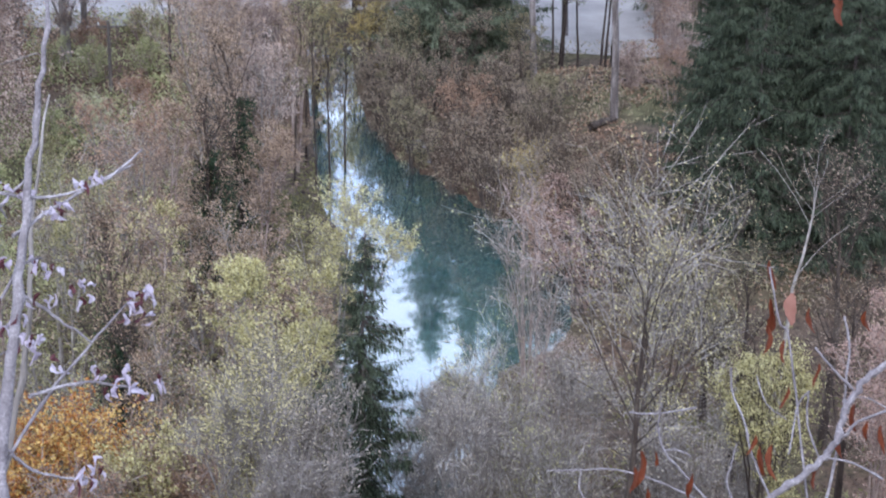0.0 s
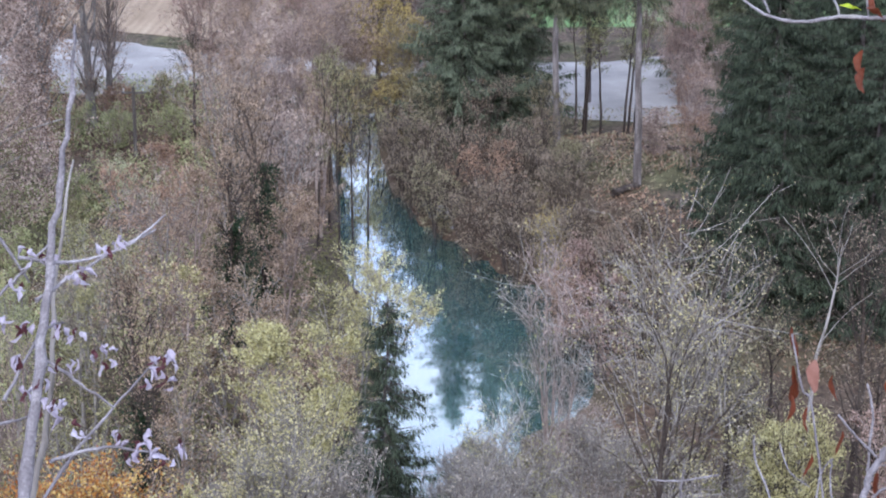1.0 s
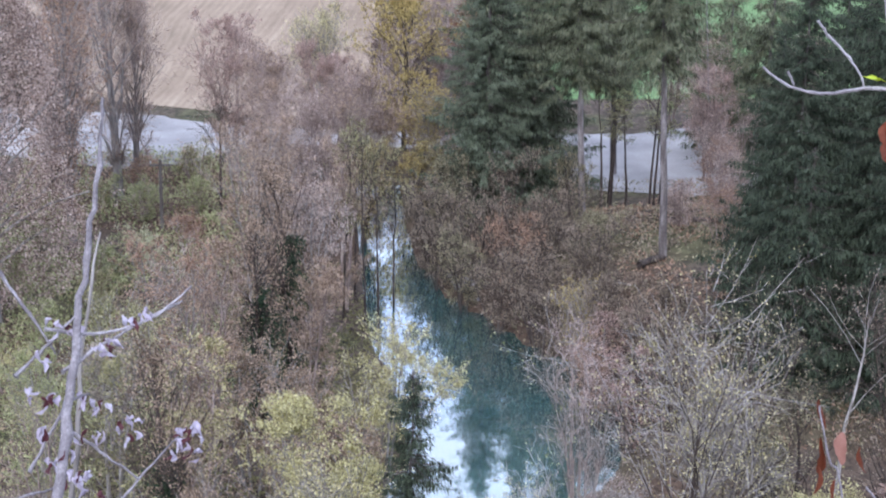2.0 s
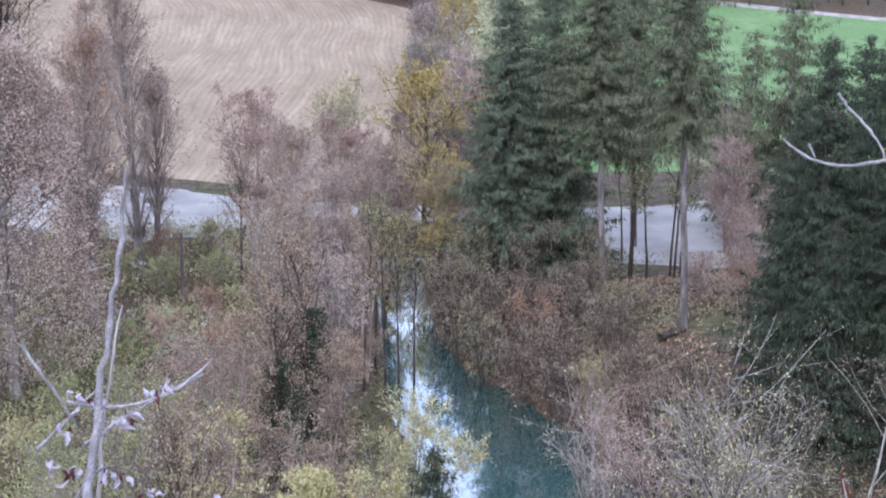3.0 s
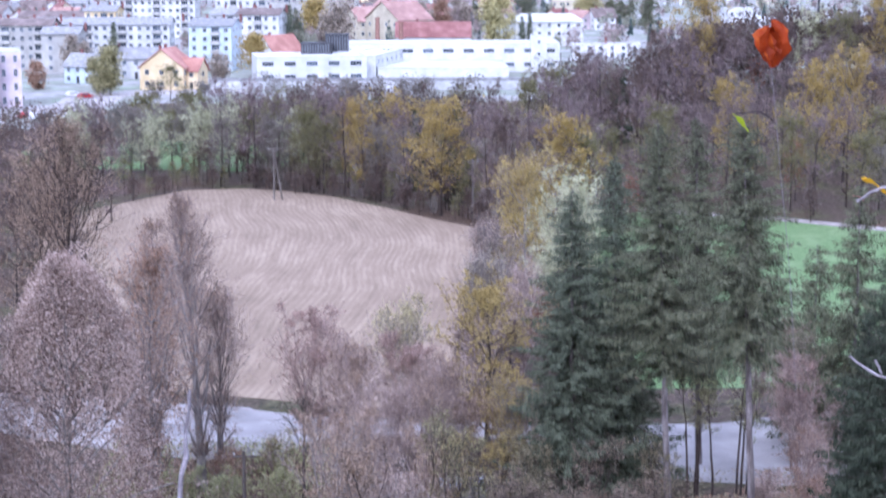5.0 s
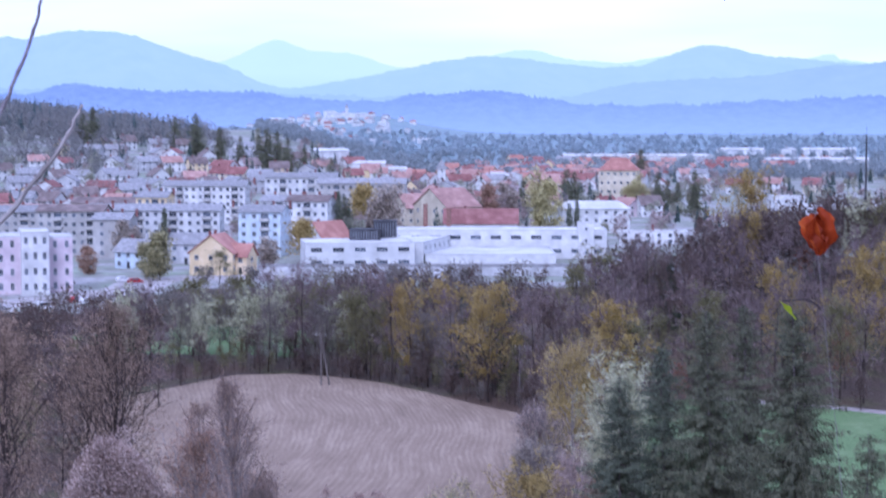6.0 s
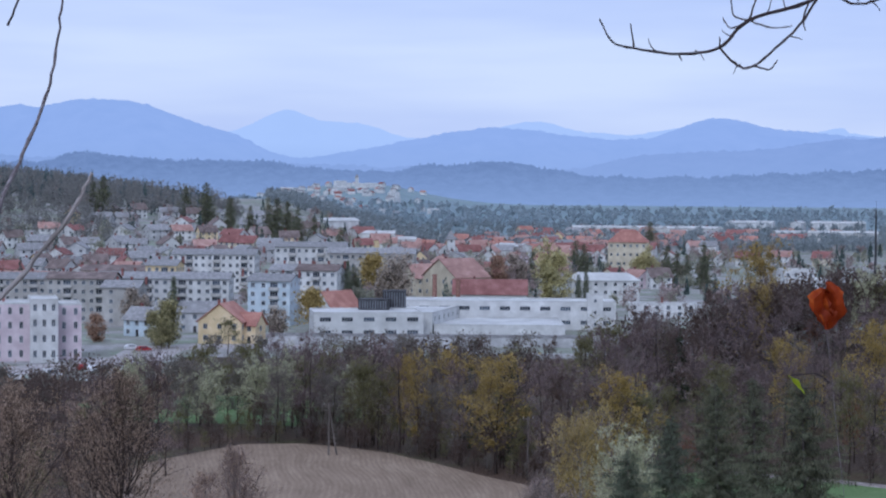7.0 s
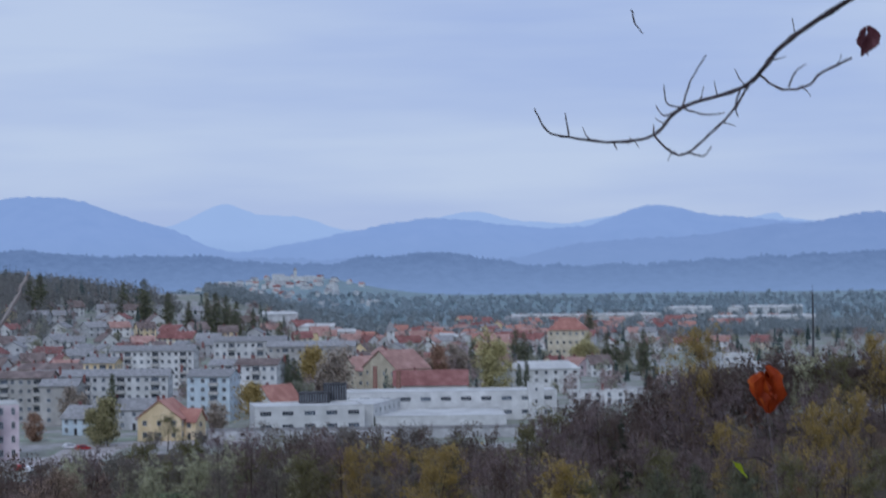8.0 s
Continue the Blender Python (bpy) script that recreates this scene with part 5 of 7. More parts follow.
for kind, x, y, h, wide in ((BARETREE, 21.5, 192, 9, 1.1), (SMALL, 9.0, 200, 5, 1.3), (OLIVE, 11.5, 230, 7, 1.2), (GOLD, 13.5, 233, 6.5, 1.2), (WILLOW, 15.4, 248, 6.5, 1.3), (SMALL, 16.0, 262, 6.5, 1.4), (OLIVE, 16.8, 268, 7, 1.3), (SMALL, 17.8, 284, 7, 1.4), (GREY, 10.2, 213, 6, 1.2), (SMALL, 14.2, 254, 5, 1.4), (SMALL, 15.6, 276, 5, 1.4), (SMALL, 17.0, 298, 6, 1.4)):
    stand(kind, x, y, h, wide)
# west of the field
belt(-66, 250, -50, 345, 9, (BROWN, BARETREE, OLIVE), 15, rows=1)
for kind, x, y, h, wide in ((BROWN, -50.0, 268, 15, 1.2), (BARETREE, -46.5, 280, 16, 1.0), (BROWN, -54.5, 262, 17, 1.2), (BROWN, -45.0, 236, 17, 1.1), (SMALL, -43.5, 262, 10, 1.2), (OLIVE, -52.0, 236, 15, 1.2), (BARETREE, -42.0, 300, 13, 1.1), (BROWN, -47.0, 310, 14, 1.2)):
    stand(kind, x, y, h, wide)
belt(-62, 215, -50, 250, 4, (BROWN, OLIVE, BARETREE), 17, rows=1)
# the wooded rise to the east
belt(32, 318, 92, 300, 10, (OLIVE, BARETREE, GREY, BARETREE), 18, rows=2)
belt(30, 352, 110, 340, 12, (BROWN, BARETREE, GREY, BARETREE, BROAD), 19, rows=2, gap=12)
belt(34, 306, 92, 296, 9, (SMALL, BROWN), 6, rows=1)
for kind, x, y, h, wide in ((GOLD, 28.2, 286, 18.5, 1.25), (GOLD, 10.0, 307, 18.5, 1.3), (RUST, 23.2, 297, 21, 0.9), (BARETREE, 51.5, 352, 20, 1.0), (RUST, 40, 300, 15, 1.0), (OLIVE, 47, 318, 21, 1.1), (GOLD, 62, 330, 20, 1.1), (RUST, 71, 322, 21, 1.0), (BROAD, 58, 345, 20, 1.1), (OLIVE, 86, 322, 20, 1.1)):
    stand(kind, x, y, h, wide)
for kind, x, y, h, wide in ((RUST, 55, 386, 18, 1.1), (GOLD, 64, 384, 18, 1.1), (OLIVE, 46, 386, 17, 1.1), (BROWN, 80, 384, 19, 1.1), (OLIVE, 93, 382, 19, 1.1), (GOLD, 102, 382, 19, 1.1), (BARETREE, 68, 366, 18, 1.1), (GREY, 38, 386, 16, 1.1), (GREY, 74, 388, 19, 1.1), (WILLOW, 87, 386, 18, 1.0), (WILLOW, -16, 350, 14, 1.2), (OLIVE, -9, 346, 16, 1.2), (GOLD, 71, 420, 23, 1.3), (GREY, 59, 400, 22, 1.0), (BROAD, 24, 402, 17, 1.0), (BROAD, 32, 410, 18, 1.1), (GOLD, 76, 330, 23, 1.0), (GOLD, 83, 338, 24, 1.0),
                            (GOLD, 4.5, 338, 17, 1.3), (GOLD, 9.5, 334, 16, 1.0), (WILLOW, -28, 358, 15, 1.3), (WILLOW, -34, 362, 15, 1.2), (WILLOW, -42, 362, 14, 1.2), (OLIVE, -56, 520, 12, 1.5)):
    stand(kind, x, y, h, wide)
# crowns along the top of the rise, and before the factory yard
for kind, x, y, h, wide in ((OLIVE, 30.5, 384, 20, 1.1), (OLIVE, 35.5, 386, 22, 1.1), (BROWN, 41.5, 385, 23, 1.0), (GREY, 47.5, 386, 22.5, 1.1), (BROWN, 52, 382, 21, 1.1), (BROAD, 57, 386, 23.5, 1.0), (BROWN, 63, 384, 21, 1.1), (BROWN, 69, 388, 20, 1.1), (RUST, 76.5, 386, 16.5, 1.2),
                            (BROWN, 83, 388, 15.5, 1.3), (OLIVE, 90, 386, 15.5, 1.2), (BARETREE, 44, 376, 20, 1.2), (BROWN, 38, 374, 19, 1.2), (BARETREE, 60, 376, 20, 1.2), (BROWN, 96, 388, 15, 1.3)):
    stand(kind, x, y, h, wide)
belt(-44, 400, 28, 392, 12, (OLIVE, GREY, WILLOW, BROWN), 14.5, rows=1)
for i, (x, y, h) in enumerate(((-1.0, 335, 9), (6.5, 337, 15), (13.5, 322, 18), (48.5, 380, 15))):
    spruce("spruce", x, y, h, h * 0.28, bare=0.03, dens=0.6, broad=1.8, seed=400 + i, label="dark spruce among the bare trees", group="")


# ---- the town ----
def window_mesh(w, h, bars):
    """A window in one piece: a proud frame with sunk panes."""
    f = 0.09
    cols = [-w / 2]
    for i in range(bars + 1):
        a, b = -w / 2 + w * i / (bars + 1), -w / 2 + w * (i + 1) / (bars + 1)
        cols += [a + f * (1 if i == 0 else .5), b - f * (1 if i == bars else .5)]
    cols.append(w / 2)
    rows = [-h / 2, -h / 2 + f, h / 2 - f, h / 2]
    bm = bmesh.new()
    g = [[bm.verts.new((x, -0.10, z)) for x in cols] for z in rows]
    panes = []
    for r in range(3):
        for c in range(len(cols) - 1):
            face = bm.faces.new((g[r][c], g[r][c + 1], g[r + 1][c + 1], g[r + 1][c]))
            if r == 1 and c % 2 == 1:
                panes.append(face)
    rim = [e for e in bm.edges if e.is_boundary]
    out = bmesh.ops.extrude_edge_only(bm, edges=rim)
    bmesh.ops.translate(bm, verts=[q for q in out["geom"] if isinstance(q, bmesh.types.BMVert)], vec=(0, 0.10, 0))
    bmesh.ops.inset_individual(bm, faces=panes, thickness=0.005, depth=-0.065)
    for p in panes:
        p.material_index = 1
    me = bpy.data.meshes.new("window")
    bm.to_mesh(me)
    bm.free()
    me.materials.append(M_FRAME)
    me.materials.append(M_GLASS)
    return me


WIN = {"plain": window_mesh(1.3, 1.5, 1), "wide": window_mesh(3.4, 1.4, 3), "small": window_mesh(0.9, 1.1, 0), "tall": window_mesh(1.0, 1.9, 1), "balcony": window_mesh(2.6, 1.9, 2)}
v, fs = boxes([(-1.6, -1.1, 0, 1.6, 0, .14), (-1.6, -1.1, .14, 1.6, -1.02, 1.0), (-1.6, -1.02, .14, -1.54, 0, 1.0), (1.54, -1.02, .14, 1.6, 0, 1.0)])
BALCONY = mesh_of("balcony", v, fs, WALL["concrete"])
v, fs = boxes([(-.5, -.06, 0, .5, 0, 2.1), (-.42, -.09, .1, .42, -.06, 2.0)])
DOOR = mesh_of("door", v, fs, M_DARK)
v, fs = boxes([(-.35, -.35, -1, .35, .35, 1.4), (-.43, -.43, 1.4, .43, .43, 1.55)])
CHIMNEY = mesh_of("chimney", v, fs, ROOF["red"])


def gable(w, d, h, rise):
    """Walls under a saddle roof: ridge along x."""
    v = [(-w / 2, -d / 2, -1), (w / 2, -d / 2, -1), (w / 2, d / 2, -1), (-w / 2, d / 2, -1), (-w / 2, -d / 2, h), (w / 2, -d / 2, h), (w / 2, d / 2, h), (-w / 2, d / 2, h), (-w / 2, 0, h + rise), (w / 2, 0, h + rise)]
    fs = [(0, 1, 5, 4), (2, 3, 7, 6), (1, 2, 6, 5), (3, 0, 4, 7), (5, 6, 9, 9), (7, 4, 8, 8)]
    tri = []
    for q in fs:
        tri.append(q[:3])
        if q[3] != q[2]:
            tri.append((q[0], q[2], q[3]))
    return v, tri


def saddle(w, d, h, rise, over=0.6, thick=0.25, hip=0.0):
    k = rise / (d / 2)
    lo = h - over * k
    e, s = w / 2 + over, d / 2 + over
    r = w / 2 + over - hip
    v = [(-e, -s, lo), (e, -s, lo), (e, s, lo), (-e, s, lo), (-r, 0, h + rise), (r, 0, h + rise)]
    v += [(x, y, z + thick) for x, y, z in v]
    quads = [(6, 7, 11, 10), (8, 9, 10, 11), (1, 0, 4, 5), (3, 2, 5, 4), (0, 1, 7, 6), (2, 3, 9, 8)]
    tri = []
    if hip:
        quads += [(1, 2, 8, 7), (3, 0, 6, 9)]
        tri += [(7, 8, 11), (9, 6, 10), (2, 1, 5), (0, 3, 4)]
    else:
        quads += [(1, 5, 11, 7), (5, 2, 8, 11), (4, 0, 6, 10), (3, 4, 10, 9)]
    for a, b, c, dd in quads:
        tri += [(a, b, c), (a, c, dd)]
    return v, tri


def building(name, x, y, w, d, h, yaw=0, wall="white", roof="grey", kind="gable", rise=3.0, storeys=2, bays=4, side_bays=2, win="plain", label="", group="", category="house", balconies=(), chimneys=1, hip=0.0, z=None, parapet=0.5, blank=False):
    """A house or block: walls, roof, each window, door, chimney, balconies."""
    root = tagged(new(name), label, category, group)
    zz = land(x, y) if z is None else z
    root.matrix_basis = pose(x, y, zz, 0, 0, yaw)
    if kind == "gable" and not hip:
        v, f = gable(w, d, h, rise)
        under("wall", mesh_of("wall", v, f, WALL[wall]), root)
    else:
        v, f = boxes([(-w / 2, -d / 2, -1, w / 2, d / 2, h)])
        under("wall", mesh_of("wall", v, f, WALL[wall]), root)
    if kind == "gable":
        v, f = saddle(w, d, h + 0.03, rise, hip=hip)
        rf = under("roof", mesh_of("roof", v, f, ROOF[roof]), root)
        for i in range(chimneys):
            c = under("chimney", CHIMNEY, rf)
            c.location = (w * (-0.22 + 0.4 * i), 0.1 * d, h + rise * 0.9)
    else:
        t = 0.3
        rf = under("roof", mesh_of("roof", *boxes([(-w / 2 + t, -d / 2 + t, h + .004, w / 2 - t, d / 2 - t, h + .12)]), ROOF[roof]), root)
        for q in ((-w / 2 - .05, -d / 2 - .05, h + .006, w / 2 + .05, -d / 2 + t, h + parapet), (-w / 2 - .05, d / 2 - t, h + .006, w / 2 + .05, d / 2 + .05, h + parapet),
                  (-w / 2 - .05, -d / 2 + t, h + .006, -w / 2 + t, d / 2 - t, h + parapet), (w / 2 - t, -d / 2 + t, h + .006, w / 2 + .05, d / 2 - t, h + parapet)):
            under("parapet", mesh_of("parapet", *boxes([q]), ROOF[roof]), rf)
        for i in range(chimneys):
            c = under("chimney", CHIMNEY, root)
            c.location = (w * (-0.3 + 0.6 * (i + .5) / max(1, chimneys)), 0.15 * d, h + .9)
    if blank:
        return root
    sh = h / storeys
    for s in range(storeys):
        zc = sh * s + sh * 0.55
        for i in range(bays):
            bx = -w / 2 + w * (i + 0.5) / bays
            if s == 0 and i == bays // 2 and category == "house":
                o = under("door", DOOR, root)
                o.location = (bx, -d / 2, 0)
                continue
            o = under("window", WIN["balcony" if i in balconies and s else win], root)
            o.location = (bx, -d / 2, zc)
            if i in balconies and s:
                o = under("balcony", BALCONY, root)
                o.location = (bx, -d / 2, sh * s)
        for i in range(side_bays):
            by = -d / 2 + d * (i + 0.5) / side_bays
            for sx in (-1, 1):
                o = under("window", WIN["small" if win == "small" else "plain"], root)
                o.matrix_basis = pose(sx * w / 2, by, zc, 0, 0, 90 * sx)
    return root


# works by the tree belt
building("factory_hall", -21, 586, 33, 20, 7.8, 8, "white", "flat", "flat", storeys=2, bays=5, side_bays=3, win="wide", label="white two-storey factory wing with flat light roof", category="factory", chimneys=0)
building("factory_hall", 20, 603, 40, 34, 3.6, 0, "white", "flat", "flat", storeys=1, bays=3, side_bays=0, win="wide", label="low factory hall under a broad light roof", category="factory", chimneys=0, blank=True)
building("factory_hall", 23, 630, 72, 18, 8.9, -1, "white", "flat", "flat", storeys=2, bays=11, side_bays=2, win="wide", label="long white factory wing with ribbon windows", category="factory", chimneys=0)
building("factory_hall", -5, 606, 18, 36, 7.2, -14, "white", "flat", "flat", storeys=2, bays=2, side_bays=6, label="white factory link wing with flat roof", category="factory", chimneys=0)
building("factory_tower", 52, 622, 5, 6, 11.4, 0, "white", "flat", "flat", storeys=3, bays=1, side_bays=1, win="small", label="white stair tower on the factory", category="factory", chimneys=0)
building("shed", -2, 556, 92, 6, 2.6, -1, "grey", "grey", "flat", storeys=1, bays=2, blank=True, label="long low grey store along the factory yard", category="shed", chimneys=0)
for x, y, w, h in ((-18.7, 594, 9.6, 3.2), (-12.6, 602, 7.2, 5.4)):
    tank = tagged(new("roof_unit"), "dark ribbed ventilation unit on the factory roof", "roof unit")
    tank.location = (x, y, 7.9)
    v, fs = boxes([(-w / 2, -3, 0, w / 2, 3, h), (-w / 2 - .15, -3.15, h, w / 2 + .15, 3.15, h + .2)])
    under("housing", mesh_of("housing", v, fs, M_DARK), tank)
    v, fs = boxes([(-w / 2 + .3 + i * .8, -3.08, .3, -w / 2 + .7 + i * .8, -3, h - .3) for i in range(int(w / .8))])
    under("louvre", mesh_of("louvre", v, fs, M_STEEL), tank)
for x, y, h in ((0.0, 660, 15.5), (8.0, 655, 14.0)):
    ob = new("brick_chimney", mesh_of("brick_chimney", *tubes([(0, 0, -1), (0, 0, h)], [(0, 0, h), (0, 0, h + .4)], [1.1, .95], [.75, .95], sides=10), WALL["brick"]))
    ob.location = (x, y, 0)
    tagged(ob, "tapering brick factory chimney", "chimney")

# offices, yellow villa and small houses before the blocks
building("office_block", -113, 503, 17, 16, 14.8, 14, "pink", "flat", "flat", storeys=4, bays=6, side_bays=4, win="tall", label="four-storey pink and white office block", category="office", chimneys=1)
building("office_block", -102.5, 502, 7, 17, 16.0, 14, "white", "flat", "flat", storeys=4, bays=3, side_bays=4, win="tall", label="four-storey white office block", category="office", chimneys=0)
building("office_block", -97, 508, 6, 15, 14.4, 14, "pink", "flat", "flat", storeys=4, bays=2, side_bays=3, win="tall", label="four-storey pink office wing", category="office", chimneys=0)
building("villa", -61, 562, 13, 13, 6.6, 79, "yellow", "vermilion", rise=5.0, storeys=2, bays=4, side_bays=3, label="yellow villa with a steep orange tile roof", chimneys=2)
building("villa_wing", -54.5, 561, 8, 7, 5.6, -20, "yellow", "vermilion", rise=3.2, storeys=2, bays=2, side_bays=1, label="yellow wing of the villa with orange roof", chimneys=0)
building("house", -88, 585, 10, 9, 5.2, -28, "blue", "grey", rise=3.4, storeys=2, bays=3, side_bays=2, label="pale blue house with grey roof")
building("house", -76, 602, 22, 9, 6.5, -6, "grey", "grey", rise=3.0, storeys=2, bays=6, side_bays=2, label="grey house with a long grey roof")
building("house", -33, 640, 14, 9, 6.0, 50, "white", "vermilion", rise=5.0, storeys=2, bays=3, side_bays=2, label="white house with a red-brown tile roof")

# apartment blocks
def flats(x, y, w, d, h, yaw, wall, st, bays, label, roof="grey", **k):
    building("apartment_block", x, y, w, d, h, yaw, wall, roof, rise=1.9, storeys=st, bays=bays, side_bays=3, label=label, category="apartments", chimneys=3, balconies=tuple(range(2, bays, 4)), **k)


flats(-92, 652, 46, 12, 14.4, -2, "white", 5, 16, "five-storey white apartment block with grey roof")
flats(-117, 640, 22, 12, 14.8, -4, "concrete", 5, 8, "five-storey grey-white apartment block with dark loggias", "brown")
flats(-101.5, 628, 12, 11, 12.6, -6, "concrete", 4, 2, "plain concrete end of an apartment block")
flats(-53.5, 640, 14, 20, 14.6, -6, "blue", 5, 4, "five-storey pale blue-white tower block")
flats(-41, 690, 15, 12, 15.6, -12, "white", 5, 5, "five-storey white apartment block with red stair panel", "brown")
flats(-52, 700, 14, 11, 15.0, -8, "white", 5, 5, "five-storey white apartment block")
flats(-26, 800, 36, 12, 17.5, -4, "concrete", 5, 12, "five-storey pale apartment block with grey roof")
flats(-52, 812, 30, 12, 17.8, -4, "white", 5, 10, "five-storey pale apartment block with grey roof")
flats(-90, 790, 34, 12, 15.2, -5, "white", 5, 12, "five-storey pale apartment block with grey roof")
flats(-143, 660, 26, 12, 13.5, 4, "concrete", 5, 9, "five-storey concrete apartment block")
flats(-122, 745, 28, 12, 11.5, -8, "cream", 4, 9, "four-storey cream apartment block", "brown")
flats(-104, 740, 12, 12, 14.0, -8, "yellow", 4, 4, "four-storey yellow apartment block", "grey")
flats(-160, 735, 30, 12, 9.5, 2, "white", 3, 9, "three-storey white apartment block", "orange")
flats(-168, 645, 18, 12, 9.0, 2, "yellow", 3, 6, "three-storey yellow apartment block", "red")

# halls and large houses to the east
building("hall", 20, 690, 26, 13, 8.0, -2, "white", "red", rise=4.8, storeys=2, bays=8, side_bays=2, label="long house with a red-brown tile roof", chimneys=1)
building("hall", 8, 724, 15, 22, 12.5, 34, "cream", "orange", rise=6.5, storeys=3, bays=4, side_bays=4, label="large cream house with orange tile roof", chimneys=1)
building("hall", 0, 760, 24, 12, 10.5, 30, "cream", "orange", rise=5.0, storeys=3, bays=6, side_bays=2, label="cream house with pale orange roof", chimneys=1)
building("hall", 67, 765, 27, 16, 9.6, 4, "white", "flat", rise=2.6, storeys=3, bays=7, side_bays=3, label="white hall with a low pale roof", chimneys=0, hip=4)
building("manor", 101, 1000, 20, 15, 18.5, -10, "cream", "vermilion", rise=6.0, storeys=4, bays=6, side_bays=4, label="tall cream building with an orange hipped roof", chimneys=0, hip=7)
building("hall", 82, 690, 24, 10, 4.6, -4, "white", "flat", "flat", storeys=2, bays=6, side_bays=2, label="low white hall with a flat roof", category="hall", chimneys=1)
building("hall", 151, 802, 13, 12, 12.5, 6, "white", "flat", "flat", storeys=3, bays=4, side_bays=3, label="white cube-shaped hall with flat roof", category="hall", chimneys=0)
building("hall", 172, 790, 40, 14, 9.2, -2, "grey", "flat", "flat", storeys=2, bays=9, side_bays=2, win="wide", label="long grey-white hall with a flat roof", category="hall", chimneys=0)
building("church", 9.8, 1180, 4.4, 4.4, 15.0, 10, "white", "grey", rise=4.2, storeys=3, bays=1, side_bays=1, label="small white church tower with a grey cap", category="church", chimneys=0, hip=2.5)

# family houses: eight looks, repeated over the hill and the plain
looks = []
for i, (wall, roof, w, d, h, rise, text) in enumerate([
        ("white", "orange", 11, 9, 5.4, 3.0, "white family house with orange tile roof"), ("cream", "red", 10, 9, 5.2, 3.4, "cream family house with red tile roof"),
        ("white", "grey", 12, 9, 5.6, 2.6, "white family house with grey roof"), ("yellow", "brown", 10, 8, 5.2, 3.2, "yellow family house with brown roof"),
        ("grey", "grey", 12, 10, 5.8, 2.8, "grey family house with grey roof"), ("white", "brown", 10, 9, 5.6, 3.6, "white family house with brown roof"),
        ("pink", "orange", 11, 9, 5.2, 3.0, "pinkish family house with orange roof"), ("white", "red", 13, 9, 5.4, 2.8, "long white house with red roof")]):
    looks.append(building("house", -60 + 18 * i, 1120, w, d, h, 20 * i, wall, roof, rise=rise, storeys=2, bays=3, side_bays=2, label=text, group="family houses"))
rng = np.random.default_rng(21)


def house(x, y, size=1.0, only=None):
    k = int(rng.integers(0, 8)) if only is None else only[int(rng.integers(0, len(only)))]
    m = pose(x, y, land(x, y) - 0.1, 0, 0, float(rng.choice([-60, -35, -15, 0, 20, 40, 65, 85])) + rng.uniform(-8, 8))
    return copy_thing(looks[k], m @ Matrix.Scale(size, 4))


for row, (y, a0, a1, n) in enumerate([(830, -13, -6.5, 9), (880, -13.5, -6, 10), (930, -14, -4.5, 12), (985, -13, -3.5, 12), (1050, -12, -3, 11), (1120, -11, -3.5, 9), (1190, -10, -5, 6)]):
    for i in range(n):
        a = a0 + (a1 - a0) * (i + rng.uniform(0.2, 0.8)) / n
        yy = y + rng.uniform(-18, 18)
        house(yy * math.tan(radians(a)), yy, 1.0, (2, 3, 4, 5, 1, 2, 4, 0, 5, 7))
for y, a0, a1, n in ((850, -1.5, 2.0, 5), (900, -3, 3.2, 7), (960, -3, 4.0, 7), (1030, -2.5, 4.8, 6), (880, 5, 7, 3), (1150, 3, 12, 8)):
    for i in range(n):
        a = a0 + (a1 - a0) * (i + rng.uniform(0.2, 0.8)) / n
        yy = y + rng.uniform(-15, 15)
        house(yy * math.tan(radians(a)), yy, 1.05, (0, 1, 6, 7, 0, 5))


# houses of the far quarters, too far off to show their windows
far_looks = []
for i, (wall, roof, w, d, h, rise, text) in enumerate([
        ("white", "orange", 11, 9, 5.4, 3.4, "far white house with orange tile roof"), ("cream", "vermilion", 12, 9, 5.2, 3.6, "far cream house with bright red roof"), ("white", "red", 14, 9, 5.6, 3.4, "far white house with red tile roof"),
        ("white", "grey", 12, 10, 5.8, 2.8, "far white house with grey roof"), ("yellow", "orange", 11, 9, 5.4, 3.4, "far yellow house with orange roof"), ("white", "flat", 26, 11, 8.5, 1.6, "far long white block with a pale roof")]):
    far_looks.append(building("house", -30 + 16 * i, 1235, w, d, h, 25 * i, wall, roof, rise=rise, label=text, group="houses of the far quarters", blank=True))


def far_house(x, y, size, only):
    m = pose(x, y, land(x, y) - 0.1, 0, 0, float(rng.choice([-50, -25, 0, 15, 35, 70])) + rng.uniform(-8, 8))
    return copy_thing(far_looks[only[int(rng.integers(0, len(only)))]], m @ Matrix.Scale(size, 4))


for y, a0, a1, n in ((1230, -2.5, 5.5, 13), (1300, -1.5, 6.5, 14), (1380, 1.0, 8.5, 14), (1470, 0.5, 9.5, 14), (1560, 1.5, 11, 14), (1670, 2.0, 12.5, 13)):
    for i in range(n):
        a = a0 + (a1 - a0) * (i + rng.uniform(0.1, 0.9)) / n
        yy = y + rng.uniform(-35, 35)
        far_house(yy * math.tan(radians(a)), yy, 1.1, (0, 1, 2, 0, 2, 4, 3))
for y, a0, a1, n in ((1720, 4.2, 8.6, 8), (1850, 8.5, 12.5, 5), (1250, -3.2, -0.6, 3), (1640, 10.0, 13.0, 4)):
    for i in range(n):
        a = a0 + (a1 - a0) * (i + rng.uniform(0.2, 0.8)) / n
        far_house(y * math.tan(radians(a)), y, 1.0, (5,))
